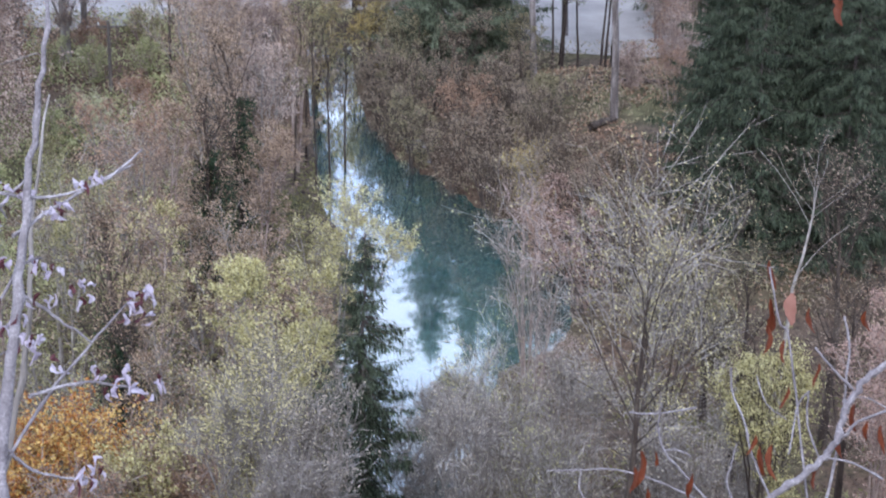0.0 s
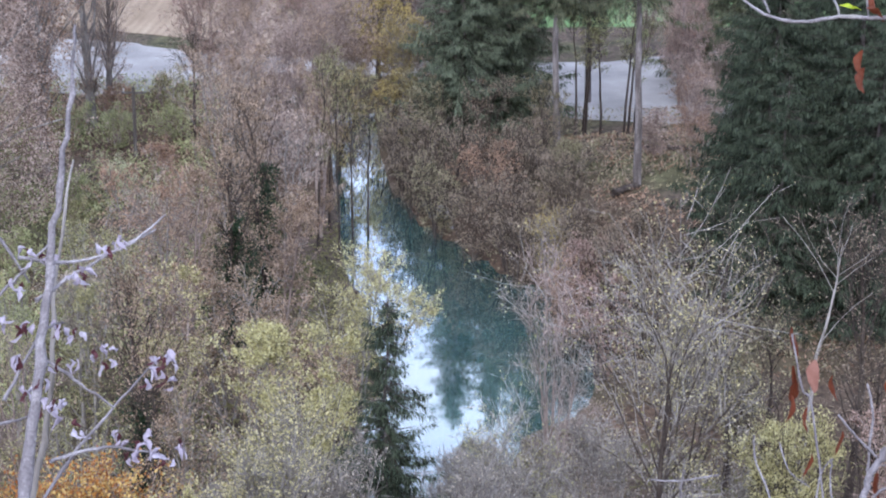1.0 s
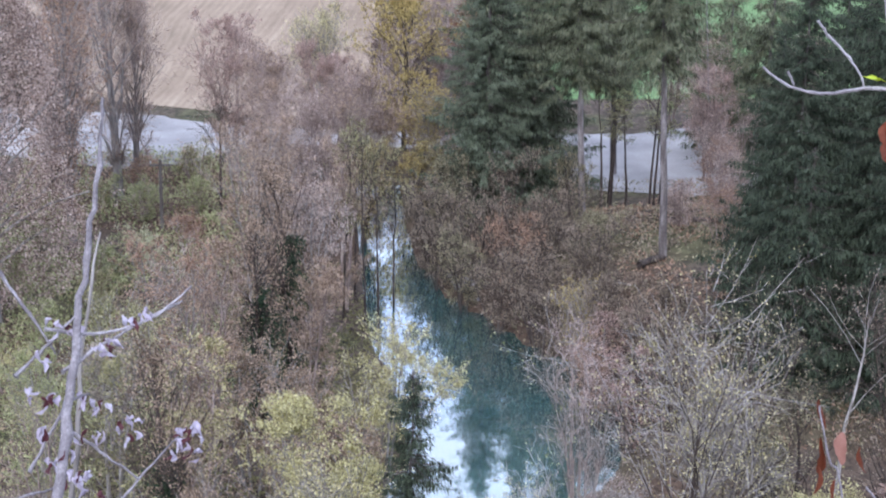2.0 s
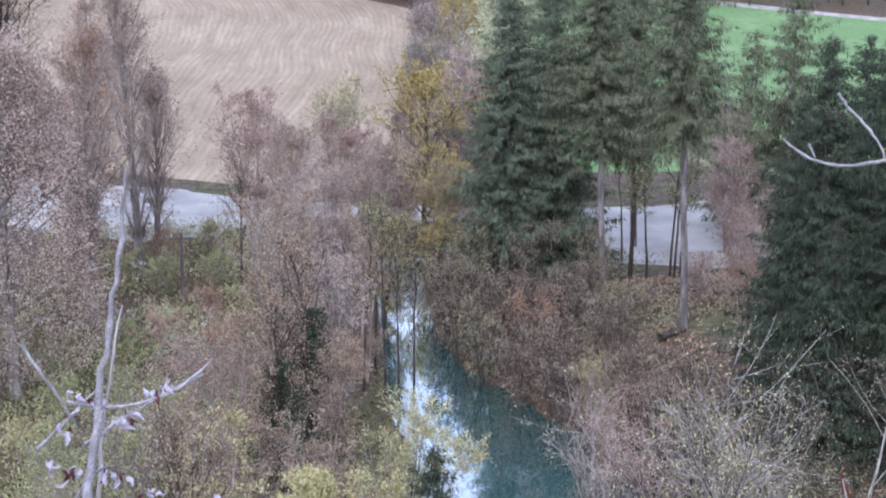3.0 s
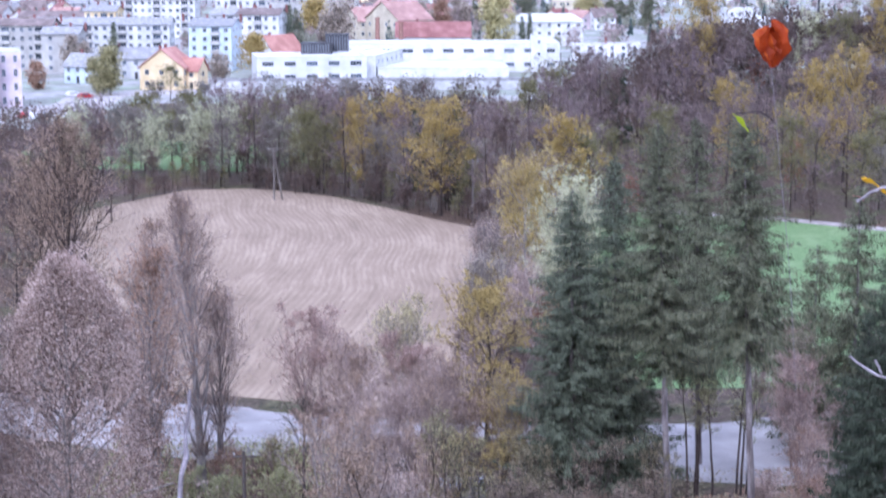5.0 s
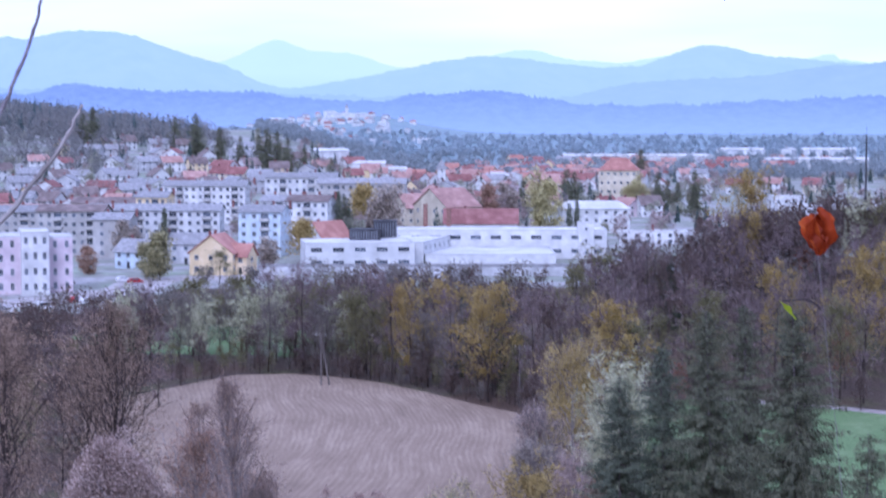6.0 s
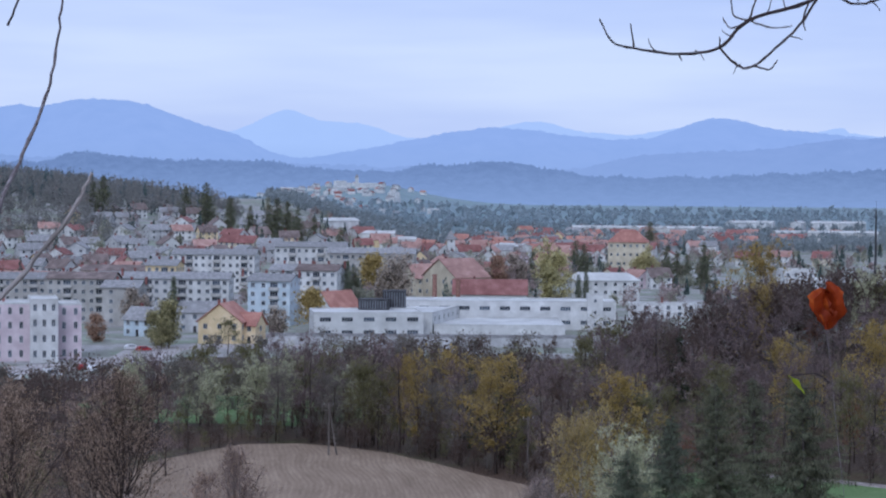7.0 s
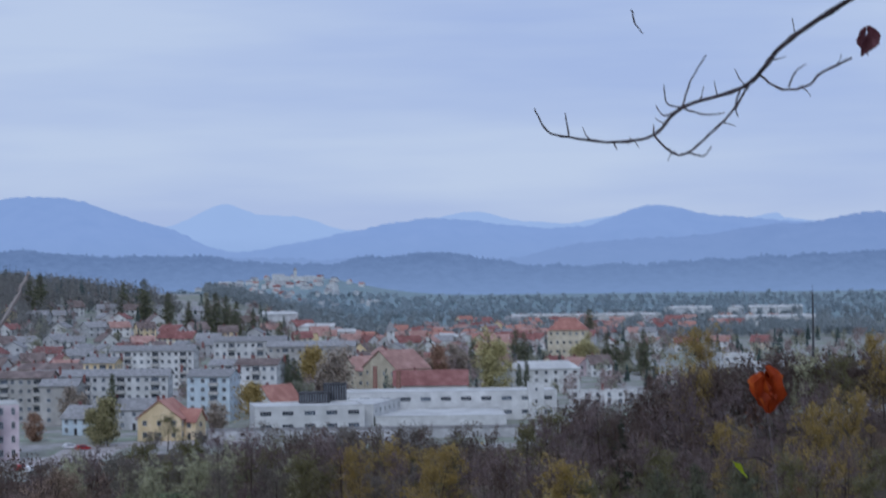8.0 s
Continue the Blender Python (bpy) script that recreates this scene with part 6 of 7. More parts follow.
# the village under the ridge
village = tagged(new("church"), "white village church far across the valley", "church")
village.location = (-99, 2420, land(-99, 2420))
v, f = boxes([(-2, -2, -1, 2, 2, 13), (2, -2.4, -1, 11, 2.4, 6.5)])
under("wall", mesh_of("wall", v, f, WALL["white"]), village)
under("roof", mesh_of("roof", *tubes([(0, 0, 13)], [(0, 0, 18)], [2.9], [0.1], sides=4), ROOF["grey"]), village)
for i in range(84):
    a, yy = float(np.clip(rng.normal(-2.6, 1.25), -5.2, 0.1)), rng.uniform(2080, 2500)
    far_house(yy * math.tan(radians(a)), yy, 0.62, (0, 3, 3, 2, 5, 3))


# cars on the car park
def car(x, y, yaw, paint, label, van=False):
    root = tagged(new("car"), label, "car", "cars on the car park")
    root.matrix_basis = pose(x, y, land(x, y) + 0.1, 0, 0, yaw)
    prof = [(-2.1, .3), (2.1, .3), (2.15, .75), (1.2, .95), (.6, 1.45), (-1.4, 1.5), (-2.1, 1.0)] if not van else [(-2.4, .3), (2.4, .3), (2.45, .95), (1.8, 1.2), (1.3, 2.0), (-2.35, 2.05), (-2.4, 1.0)]
    bm = bmesh.new()
    ring = [bm.verts.new((px, -.85, pz)) for px, pz in prof]
    face = bm.faces.new(ring)
    ext = bmesh.ops.extrude_face_region(bm, geom=[face])
    bmesh.ops.translate(bm, verts=[q for q in ext["geom"] if isinstance(q, bmesh.types.BMVert)], vec=(0, 1.7, 0))
    bmesh.ops.recalc_face_normals(bm, faces=bm.faces)
    bmesh.ops.bevel(bm, geom=bm.edges[:], offset=0.07, segments=2, affect="EDGES")
    part("body", bm, paint, root)
    t = prof[4][1] - .08
    v, f = boxes([(-1.2, -.875, .98, .55 if not van else 1.2, -.85, t - .1), (-1.2, .85, .98, .55 if not van else 1.2, .875, t - .1)])
    under("windows", mesh_of("windows", v, f, M_GLASS), root)
    for wx in (-1.3, 1.35):
        for wy in (-.82, .66):
            o = under("wheel", WHEEL, root)
            o.location = (wx, wy, .32)


WHEEL = mesh_of("wheel", *tubes([(0, 0, 0), (0, -.02, 0)], [(0, .16, 0), (0, .0, 0)], [.32, .2], [.32, .2], sides=14), M_DARK)
PAINT = {c: surface("car_paint_" + c, [lin(*q), lin(*[min(1, k * 1.15) for k in q])], .5, .3, 0, spec=.6) for c, q in (("white", (.80, .80, .80)), ("red", (.55, .12, .12)), ("grey", (.40, .41, .43)), ("blue", (.22, .28, .42)))}
for i, (x, y, yaw, c, van) in enumerate([(-90.5, 455, 10, "white", True), (-84, 470, 80, "white", False), (-81, 474, 80, "grey", False), (-87, 474, 75, "red", False), (-78, 470, 78, "white", False), (-98, 448, 15, "white", False), (-80, 528, 30, "red", False), (-84, 533, 30, "white", False), (-47, 560, 70, "white", False), (-43.5, 561, 72, "blue", False), (-50, 556, 74, "grey", False), (-102, 456, 12, "grey", False)]):
    car(x, y, yaw, PAINT[c], c + (" van" if van else " car") + " parked on the asphalt", van)

# utility poles
def utility_pole(x, y, h, label, twin=False):
    root = tagged(new("utility_pole"), label, "utility pole")
    root.location = (x, y, land(x, y))
    under("pole", mesh_of("pole", *tubes([(0, 0, -.5)], [(0, 0, h)], [.17], [.12], sides=8), M_WOODPOLE), root)
    if twin:
        under("brace", mesh_of("brace", *tubes([(1.5, 0.2, -.5)], [(0.1, 0, h * .9)], [.15], [.11], sides=8), M_WOODPOLE), root)
    v, f = boxes([(-.9, -.06, h - .5, .9, .06, h - .35)])
    under("crossarm", mesh_of("crossarm", v, f, M_WOODPOLE), root)
    for q in (-.75, 0, .75):
        o = under("insulator", mesh_of("insulator", *tubes([(0, 0, 0), (0, 0, .12)], [(0, 0, .12), (0, 0, .3)], [.03, .07], [.03, .05], sides=6), WALL["white"]), root)
        o.location = (q, 0, h - .35)


utility_pole(-17.8, 325, 9.2, "braced wooden utility pole standing in the field", True)
utility_pole(14.9, 301, 10.0, "wooden utility pole at the field's corner")
utility_pole(-10.7, 146, 5.6, "short dark wooden pole in the clearing")
utility_pole(-14.0, 165, 5.4, "thin wooden pole by the road")
mast = tagged(new("mast"), "tall slender grey lattice mast above the trees", "mast")
mast.location = (138, 600, 0)
under("pole", mesh_of("pole", *tubes([(0, 0, 0), (0, 0, 20)], [(0, 0, 20), (0, 0, 40)], [.55, .42], [.42, .25], sides=6), M_DARK), mast)
under("antenna", mesh_of("antenna", *tubes([(0, 0, 40)], [(0, 0, 43)], [.06], [.04], sides=5), M_DARK), mast)

# trees in the town
town_kinds = []
for i, (leaf, h, w, text) in enumerate([("grey", 11, 8, "grey-brown tree in a town garden"), ("gold", 10, 8, "golden-leaved tree in a town garden"), ("olive", 12, 9, "olive-leaved tree in a town garden"), ("rust", 11, 8, "rusty-leaved tree in a town garden"), ("yellow", 12, 11, "pale yellow willow in the town")]):
    town_kinds.append(tree("tree", 0, 0, h, w, leaf, "dark", 1500 if i < 4 else 2600, .55, 500 + i, text, "tree", "trees in the town", z=0.05, clear=.05, upright=36, limbs=16, subs=4, twigs=3, spread=.9, trunk_r=.2, simple=True, belly=.35, top=.4, core=26, core_r=1.1))
# firs take the paler needle colours in place of haze over the town
firs = [spruce("spruce", 0, 0, 16, 9.4, bare=.02, dens=.3, broad=2.4, leaf="spruce_olive", seed=510, label="dark spruce in the town", group="trees in the town"), spruce("spruce", 0, 0, 14, 3.4, bare=.03, dens=.3, broad=2.6, leaf="spruce_grey", seed=511, label="slim dark conifer in the town", group="trees in the town")]
placed = set()


def plant(ob, x, y, s):
    m = pose(x, y, land(x, y) - .1, 0, 0, rng.uniform(0, 360)) @ Matrix.Scale(s, 4)
    if ob.name in placed:
        return copy_thing(ob, m)
    placed.add(ob.name)
    ob.matrix_basis = m


for k, a, yy, s in ((4, 3.5, 745, 1.25), (0, 1.3, 820, 1.15), (3, 1.9, 830, 1.15), (0, 2.5, 840, 1.1), (4, 6.2, 900, .75), (1, -1.9, 770, 1.3), (0, -1.2, 720, 1.3), (2, -7.9, 540, .85), (2, -8.3, 545, .75), (2, -8.1, 536, .7), (0, -4.7, 575, .6), (1, -3.7, 605, .75), (3, -10, 560, .5), (0, -8.8, 620, .8)):
    plant(town_kinds[k], yy * math.tan(radians(a)), yy, s)
for k, a, yy, s in ((1, -7.75, 600, 1.3), (1, 4.3, 690, .85), (1, 4.52, 690, .9), (0, 2.9, 860, 1.1), (0, 4.2, 960, 1.15), (0, 4.45, 950, 1.1), (0, 6.9, 900, 1.1), (0, 7.2, 890, 1.0), (0, 8.0, 880, 1.25), (0, 7.5, 900, .9), (1, -2.6, 690, 1.1), (0, -2.4, 700, 1.0)):
    plant(firs[k], yy * math.tan(radians(a)), yy, s)
for k, a, yy, s in ((0, -4.7, 1080, 1.35), (0, -4.4, 1075, 1.3), (0, -4.95, 1090, 1.1), (0, -5.5, 1100, 1.0), (0, -6.1, 1130, 1.2), (0, -4.1, 1060, 1.2), (0, -3.6, 1060, 1.0), (0, -6.8, 1180, 1.5), (0, -7.4, 1200, 1.3), (0, -9.8, 1180, 1.5), (0, -10.1, 1190, 1.2), (0, -2.8, 1000, 1.0), (0, 5.6, 1060, 1.2), (0, 6.4, 1300, 1.4)):
    plant(firs[k], yy * math.tan(radians(a)), yy, s)


# far woods, each one mesh of many crowns
def far_woods(name, n, spot, mat, label, h=(9, 16), size=2.2, leaves=90, conifer=0.3, lobes=9):
    """Crowns built of overlapping lobes of leaves; a share of them pointed conifers."""
    C = []
    for i in range(n):
        x, y = spot()
        z, hh = land(x, y), rng.uniform(*h)
        if rng.uniform() < conifer:
            t = 1 - np.sqrt(rng.uniform(0, .9, leaves))
            r = hh * .19 * (1 - t) * np.sqrt(rng.uniform(.1, 1, leaves))
            b = rng.uniform(0, 6.3, leaves)
            C.append(np.stack([x + np.cos(b) * r, y + np.sin(b) * r, z + t * hh], axis=1))
        else:
            t = rng.uniform(.3, .88, lobes)
            r = hh * .30 * np.sqrt(np.maximum(0.05, 1 - (2 * t - 1.1) ** 2)) * np.sqrt(rng.uniform(0, 1, lobes))
            b = rng.uniform(0, 6.3, lobes)
            mid = np.stack([x + np.cos(b) * r, y + np.sin(b) * r, z + t * hh], axis=1)
            C.append(np.repeat(mid, leaves // lobes, axis=0) + np.clip(rng.normal(0, .085, (leaves // lobes * lobes, 3)), -.16, .16) * hh)
    C = np.concatenate(C)
    return tagged(new(name, mesh_of(name, *leaves_at(rng, C, size, 0, .8), mat)), label, "woods", kind="stuff")


# hill woods: leaf colours greyed and lightened to hold the distance haze
M_FARWOOD = leafy("far_wood_foliage_hazed", lin(.45, .445, .435), lin(.52, .515, .50), lin(.59, .58, .555), spread=.05, thin=.45)
M_FARFIR = leafy("far_conifer_foliage_hazed", lin(.27, .32, .32), lin(.36, .41, .41), lin(.45, .50, .49), spread=.06)
# trees on the plain: bluish haze is mixed into the leaf colours
M_FARWOOD3 = leafy("far_plain_foliage_hazed", lin(.60, .645, .67), lin(.635, .68, .70), lin(.67, .71, .73), spread=.04, thin=.45)
M_FARWOOD2 = leafy("plain_wood_foliage_hazed", lin(.53, .565, .575), lin(.58, .61, .615), lin(.63, .655, .66), spread=.04, thin=.45)


def on_hill():
    y = rng.uniform(1180, 1650)
    return y * math.tan(radians(rng.uniform(-18, -5.5 - (y - 1180) / 470 * 3))), y


def on_plain():
    y = 1350 + 500 * rng.uniform() ** 1.2
    return y * math.tan(radians(rng.uniform(-5, 18))), y


def on_far_plain():
    y = rng.uniform(1850, 2250)
    return y * math.tan(radians(rng.uniform(-6, 18))), y


def on_shoulder():
    y = rng.uniform(1000, 1350)
    return y * math.tan(radians(rng.uniform(-18, -9.5))), y


def in_town():
    y = rng.uniform(680, 1350)
    return y * math.tan(radians(rng.uniform(-14, 15))), y


def beyond_rise():
    y = rng.uniform(480, 660)
    return y * math.tan(radians(rng.uniform(8.2, 17))), y


# garden trees: haze over the town is put in as lighter foliage colours
M_GARDEN = leafy("garden_foliage_hazed", lin(.48, .48, .42), lin(.59, .59, .52), lin(.70, .69, .61), spread=.08)
M_GARDENROSE = leafy("garden_bare_twigs_hazed", lin(.48, .42, .40), lin(.59, .53, .51), lin(.70, .63, .61), spread=.08)
M_GARDENFIR = leafy("garden_conifers_hazed", lin(.22, .27, .26), lin(.30, .36, .34), lin(.38, .44, .42), spread=.06, thin=.1)
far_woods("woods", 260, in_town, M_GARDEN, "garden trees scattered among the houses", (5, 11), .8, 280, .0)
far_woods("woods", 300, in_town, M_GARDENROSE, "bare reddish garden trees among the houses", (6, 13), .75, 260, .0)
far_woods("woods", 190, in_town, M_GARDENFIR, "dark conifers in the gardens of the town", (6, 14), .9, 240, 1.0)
far_woods("woods", 30, beyond_rise, M_GARDEN, "trees and gardens behind the wooded rise", (3, 6), .9, 120, .1)
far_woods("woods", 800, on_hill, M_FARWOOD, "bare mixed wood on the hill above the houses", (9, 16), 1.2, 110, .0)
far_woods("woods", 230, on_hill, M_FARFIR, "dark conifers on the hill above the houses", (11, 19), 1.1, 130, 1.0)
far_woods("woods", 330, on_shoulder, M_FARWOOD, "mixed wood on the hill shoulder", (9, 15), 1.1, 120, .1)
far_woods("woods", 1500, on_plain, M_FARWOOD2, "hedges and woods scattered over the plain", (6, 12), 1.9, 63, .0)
far_woods("woods", 1400, on_far_plain, M_FARWOOD3, "hedges far over the plain, painted pale with haze", (5, 10), 2.6, 36, .0)


def grove(x0, y0, x1, y1, n, rows, gap, h, mat, label, size=.55, k_leaf=480):
    """Trees that stand close behind the belt, seen as one mass."""
    k = [0]

    def spot():
        k[0] += 1
        t = rng.uniform()
        return x0 + (x1 - x0) * t + rng.uniform(-3, 3), y0 + (y1 - y0) * t + (k[0] % rows) * gap + rng.uniform(-4, 4)
    return far_woods("woods", n * rows, spot, mat, label, (h * .75, h * 1.1), size, k_leaf, .0, 15)


M_GROVE = leafy("grove_foliage", lin(.42, .395, .365), lin(.48, .455, .42), lin(.55, .52, .48), spread=.05, thin=.45)
M_GROVE2 = leafy("grove_brown_foliage", lin(.33, .285, .26), lin(.39, .335, .305), lin(.45, .39, .355), spread=.05, thin=.45)
grove(-118, 432, -80, 402, 8, 2, 9, 6.5, M_GROVE, "grey-brown trees between belt and car park")
grove(-84, 400, -14, 388, 14, 2, 10, 11, M_GROVE, "grey-brown trees behind the belt")
grove(-60, 470, 30, 455, 16, 2, 30, 9, M_GROVE, "low trees along the factory yard")
grove(-16, 385, 30, 370, 9, 2, 10, 15, M_GROVE2, "brown trees behind the belt")
grove(-80, 250, -62, 345, 12, 2, 9, 15, M_GROVE2, "brown trees west of the field")
grove(36, 392, 122, 382, 20, 3, 10, 16, M_GROVE2, "brown wood on the rise", .65, 700)


# ---- twigs and leaves within arm's reach of the eye ----
def reach(az, el, dist):
    """A place by azimuth and height in degrees and its distance from the eye."""
    a, e = radians(az), radians(el)
    return Vector((dist * math.cos(e) * math.sin(a), dist * math.cos(e) * math.cos(a), EYE + dist * math.sin(e)))


def shoot(name, line, r0, r1, dist, parent, mat, drift=0.0, label=""):
    """A twig along directions, with small knots."""
    pts = [reach(a, e, dist + drift * i) for i, (a, e) in enumerate(line)]
    fine = []
    for i in range(len(pts) - 1):
        p0, p1, p2, p3 = pts[max(0, i - 1)], pts[i], pts[i + 1], pts[min(len(pts) - 1, i + 2)]
        for k in range(6):
            t = k / 6
            fine.append(0.5 * (2 * p1 + (p2 - p0) * t + (2 * p0 - 5 * p1 + 4 * p2 - p3) * t * t + (3 * p1 - p0 - 3 * p2 + p3) * t ** 3))
    fine.append(pts[-1])
    n = len(fine)
    rg = np.random.default_rng(abs(hash((round(line[0][0] * 100), n))) % 9999)
    p = np.array([tuple(q) for q in fine]) + rg.normal(0, r0 * 0.25, (n, 3))
    r = np.linspace(r0, r1, n) * (1 + 0.25 * (np.arange(n) % 5 == 0))
    return under(name, mesh_of(name, *pipe(p, r), mat, shade=True), parent, label)


def leaf_mesh(long, wide, fold, curl, crumple=0.0):
    """One leaf blade with a midrib, folded, curled and crumpled."""
    rows, v, fs = 9, [], []
    o = long * 977
    for i in range(rows):
        t = i / (rows - 1)
        w = wide * math.sin(math.pi * min(1, t * 0.93 + 0.05)) ** 0.8
        z = -curl * t * t
        for s in (-1, -0.5, 0, 0.5, 1):
            ww = w * (1 + crumple * (0.45 * math.sin(7 * t + o) + 0.25 * math.sin(19 * t + 2 * s + o)))
            v.append((s * ww * 0.5 + crumple * wide * 0.45 * math.sin(4.5 * t + o), t * long, z + fold * abs(s) * w + (0.04 + 0.2 * crumple) * w * math.sin(9 * t + 3 * s + o)))
    for i in range(rows - 1):
        for k in range(4):
            fs.append((5 * i + k, 5 * i + k + 1, 5 * i + k + 6, 5 * i + k + 5))
    return v, fs


def near_leaf(az, el, dist, long, wide, mat, parent, droop=80, turn=0, fold=0.35, curl=0.25, label="", crumple=0.35):
    v, fs = leaf_mesh(long, wide, fold, curl * long, crumple)
    ob = under("leaf", mesh_of("leaf", v, fs, mat, shade=True), parent, label)
    ob.matrix_basis = Matrix.Translation(reach(az, el, dist)) @ pose(0, 0, 0, 0, 0, turn) @ pose(0, 0, 0, -droop, 0, 0)
    return ob


def blade_mat(name, *c):
    return surface(name, [lin(*q) for q in c], 12, .6, .2, fine=6, spread=.2, thin=.35)


M_RUSTLEAF = blade_mat("dry_rust_leaf", (.32, .16, .11), (.46, .24, .15), (.60, .36, .24))
M_PINKLEAF = blade_mat("dry_pink_leaf", (.55, .38, .33), (.66, .48, .42), (.74, .57, .51))
M_VIOLET = blade_mat("dry_violet_leaf", (.60, .54, .60), (.78, .74, .79), (.92, .90, .93))
M_WINE = blade_mat("wine_red_leaf", (.26, .13, .15), (.38, .22, .24), (.50, .33, .35))
M_ORANGE = blade_mat("orange_red_leaf", (.45, .14, .05), (.66, .26, .07), (.82, .44, .16))
M_GOLDLEAF = blade_mat("golden_leaf", (.80, .55, .05), (.88, .68, .10), (.92, .78, .25))
M_LEMON = blade_mat("lemon_green_leaf", (.62, .70, .10), (.74, .80, .16), (.84, .88, .30))
M_DARKTWIG = surface("dark_twig_bark", [lin(.16, .13, .13), lin(.26, .22, .22), lin(.36, .32, .31)], 30, .85, .4)
M_PALETWIG = surface("pale_twig_bark", [lin(.40, .37, .38), lin(.53, .50, .51), lin(.66, .63, .64)], 25, .85, .4)
rng = np.random.default_rng(77)

# pale sapling on the west side, with dried violet leaves
sap = tagged(new("sapling"), "pale-barked sapling with dried violet leaves", "sapling")
D1 = 3.4
shoot("stem", [(-8.9, -32.5), (-8.49, -29.33), (-7.75, -25.14), (-7.17, -21.72), (-6.65, -18.9), (-6.05, -15.6), (-5.75, -13.6)], .0140, .0022, D1, sap, M_PALETWIG)
shoot("stem", [(-8.5, -29.0), (-7.3, -25.0), (-6.8, -21.0), (-6.1, -17.5)], .008, .002, D1 + .5, sap, BARK["grey"])
for line in ([(-8.36, -28.29), (-6.64, -26.22), (-5.19, -24.83), (-3.89, -23.61)], [(-7.42, -21.53), (-6.24, -20.87), (-4.71, -20.12), (-3.63, -19.62)], [(-7.38, -23.19), (-6.38, -23.92), (-5.15, -24.80)], [(-7.27, -26.25), (-5.45, -25.97), (-3.82, -26.24)],
             [(-8.6, -24.4), (-7.32, -22.53), (-6.60, -22.25)], [(-8.13, -27.74), (-7.10, -28.48), (-5.55, -28.77)], [(-7.9, -20.24), (-6.36, -20.5), (-4.6, -20.1), (-3.3, -19.2)], [(-8.9, -21.6), (-7.9, -20.8), (-6.9, -19.9)], [(-9.2, -18.5), (-8.2, -20.0), (-7.6, -21.0)], [(-9.4, -25.2), (-8.4, -25.0), (-7.7, -24.9)]):
    shoot("twig", line, .0036, .0017, D1, sap, M_PALETWIG, .03)
for i, (a, e) in enumerate([(-3.42, -23.85), (-3.22, -23.57), (-3.79, -24.08), (-3.6, -23.5), (-3.35, -24.3), (-5.24, -20.34), (-6.79, -22.4), (-6.29, -22.77), (-7.11, -24.73), (-6.9, -24.9), (-5.37, -23.57), (-4.1, -26.23), (-3.26, -26.11), (-3.56, -26.51), (-4.26, -25.88), (-4.6, -26.3),
                            (-5.65, -28.76), (-5.26, -28.55), (-5.9, -28.9), (-7.58, -20.37), (-7.06, -20.32), (-5.98, -20.88), (-4.79, -20.03), (-7.82, -24.31), (-7.26, -23.86), (-6.44, -23.67), (-5.71, -23.3), (-7.81, -22.5), (-8.3, -22.3), (-8.1, -23.3), (-8.0, -21.2), (-5.0, -25.9), (-6.0, -21.1), (-6.5, -25.4)]):
    for k in range(4):
        near_leaf(a + rng.uniform(-.3, .3), e + .2 + rng.uniform(-.22, .22), D1 + rng.uniform(-.05, .1), rng.uniform(.014, .030), rng.uniform(.007, .012), (M_VIOLET, M_VIOLET, M_VIOLET, M_WINE)[(i + k) % 4], sap, rng.uniform(0, 130), rng.uniform(0, 360), .6, .5, crumple=.8)

# pale crooked branch on the east side, with hanging rust leaves
bough = tagged(new("branch"), "pale crooked branch with hanging rusty dry leaves", "branch")
D2 = 3.2
shoot("limb", [(15.2, -30.6), (17.08, -29.12), (18.13, -28.29), (18.82, -27.66), (19.28, -26.94), (19.43, -26.14), (19.82, -25.37), (20.46, -24.7), (22.0, -23.4)], .0062, .0052, D2, bough, M_PALETWIG)
for line, r in (([(15.67, -25.26), (15.8, -26.03), (16.25, -26.78), (16.5, -27.55), (16.73, -27.98), (17.3, -28.9)], .0026), ([(19.08, -23.43), (19.34, -24.25), (19.35, -25.26), (19.39, -26.26), (19.29, -27.49), (19.13, -28.84)], .0028), ([(18.29, -24.42), (18.89, -24.98), (19.61, -25.51)], .0026),
                ([(18.22, -25.7), (18.26, -26.59), (18.66, -27.45), (18.81, -27.6)], .0022), ([(18.22, -25.7), (17.91, -26.18), (17.82, -27.08), (17.78, -27.6)], .0020), ([(13.52, -26.48), (13.44, -27.1), (13.7, -27.87), (14.36, -28.44), (15.33, -29.26), (16.2, -29.9)], .0026)):
    shoot("twig", line, r * .62, r * .85, D2, bough, M_PALETWIG, .015)
for line, r in (([(9.83, -28.68), (11.04, -28.61), (12.19, -28.53), (13.77, -28.83), (15.34, -29.37)], .0020), ([(10.98, -28.59), (10.96, -29.16), (11.31, -29.62)], .0018), ([(19.04, -27.57), (19.91, -27.64), (20.86, -27.97)], .0024), ([(21.5, -25.5), (20.62, -26.06), (19.89, -26.42), (19.51, -26.86), (19.13, -27.2)], .0034),
                ([(16.05, -27.48), (15.93, -28.15), (15.84, -28.6), (16.16, -29.3)], .0022), ([(16.6, -22.2), (17.06, -23.75), (17.41, -24.22), (18.02, -26.73), (18.58, -29.07)], .0024), ([(12.45, -26.83), (13.52, -26.77), (14.66, -26.52)], .0020), ([(14.58, -27.94), (14.1, -27.81), (13.7, -27.87)], .0018), ([(17.6, -26.6), (16.9, -26.2), (16.5, -25.4)], .0014), ([(19.3, -25.9), (20.0, -25.7), (20.9, -26.0)], .0014)):
    shoot("twig", line, r * .62, r * .85, D2, bough, M_PALETWIG, .015)
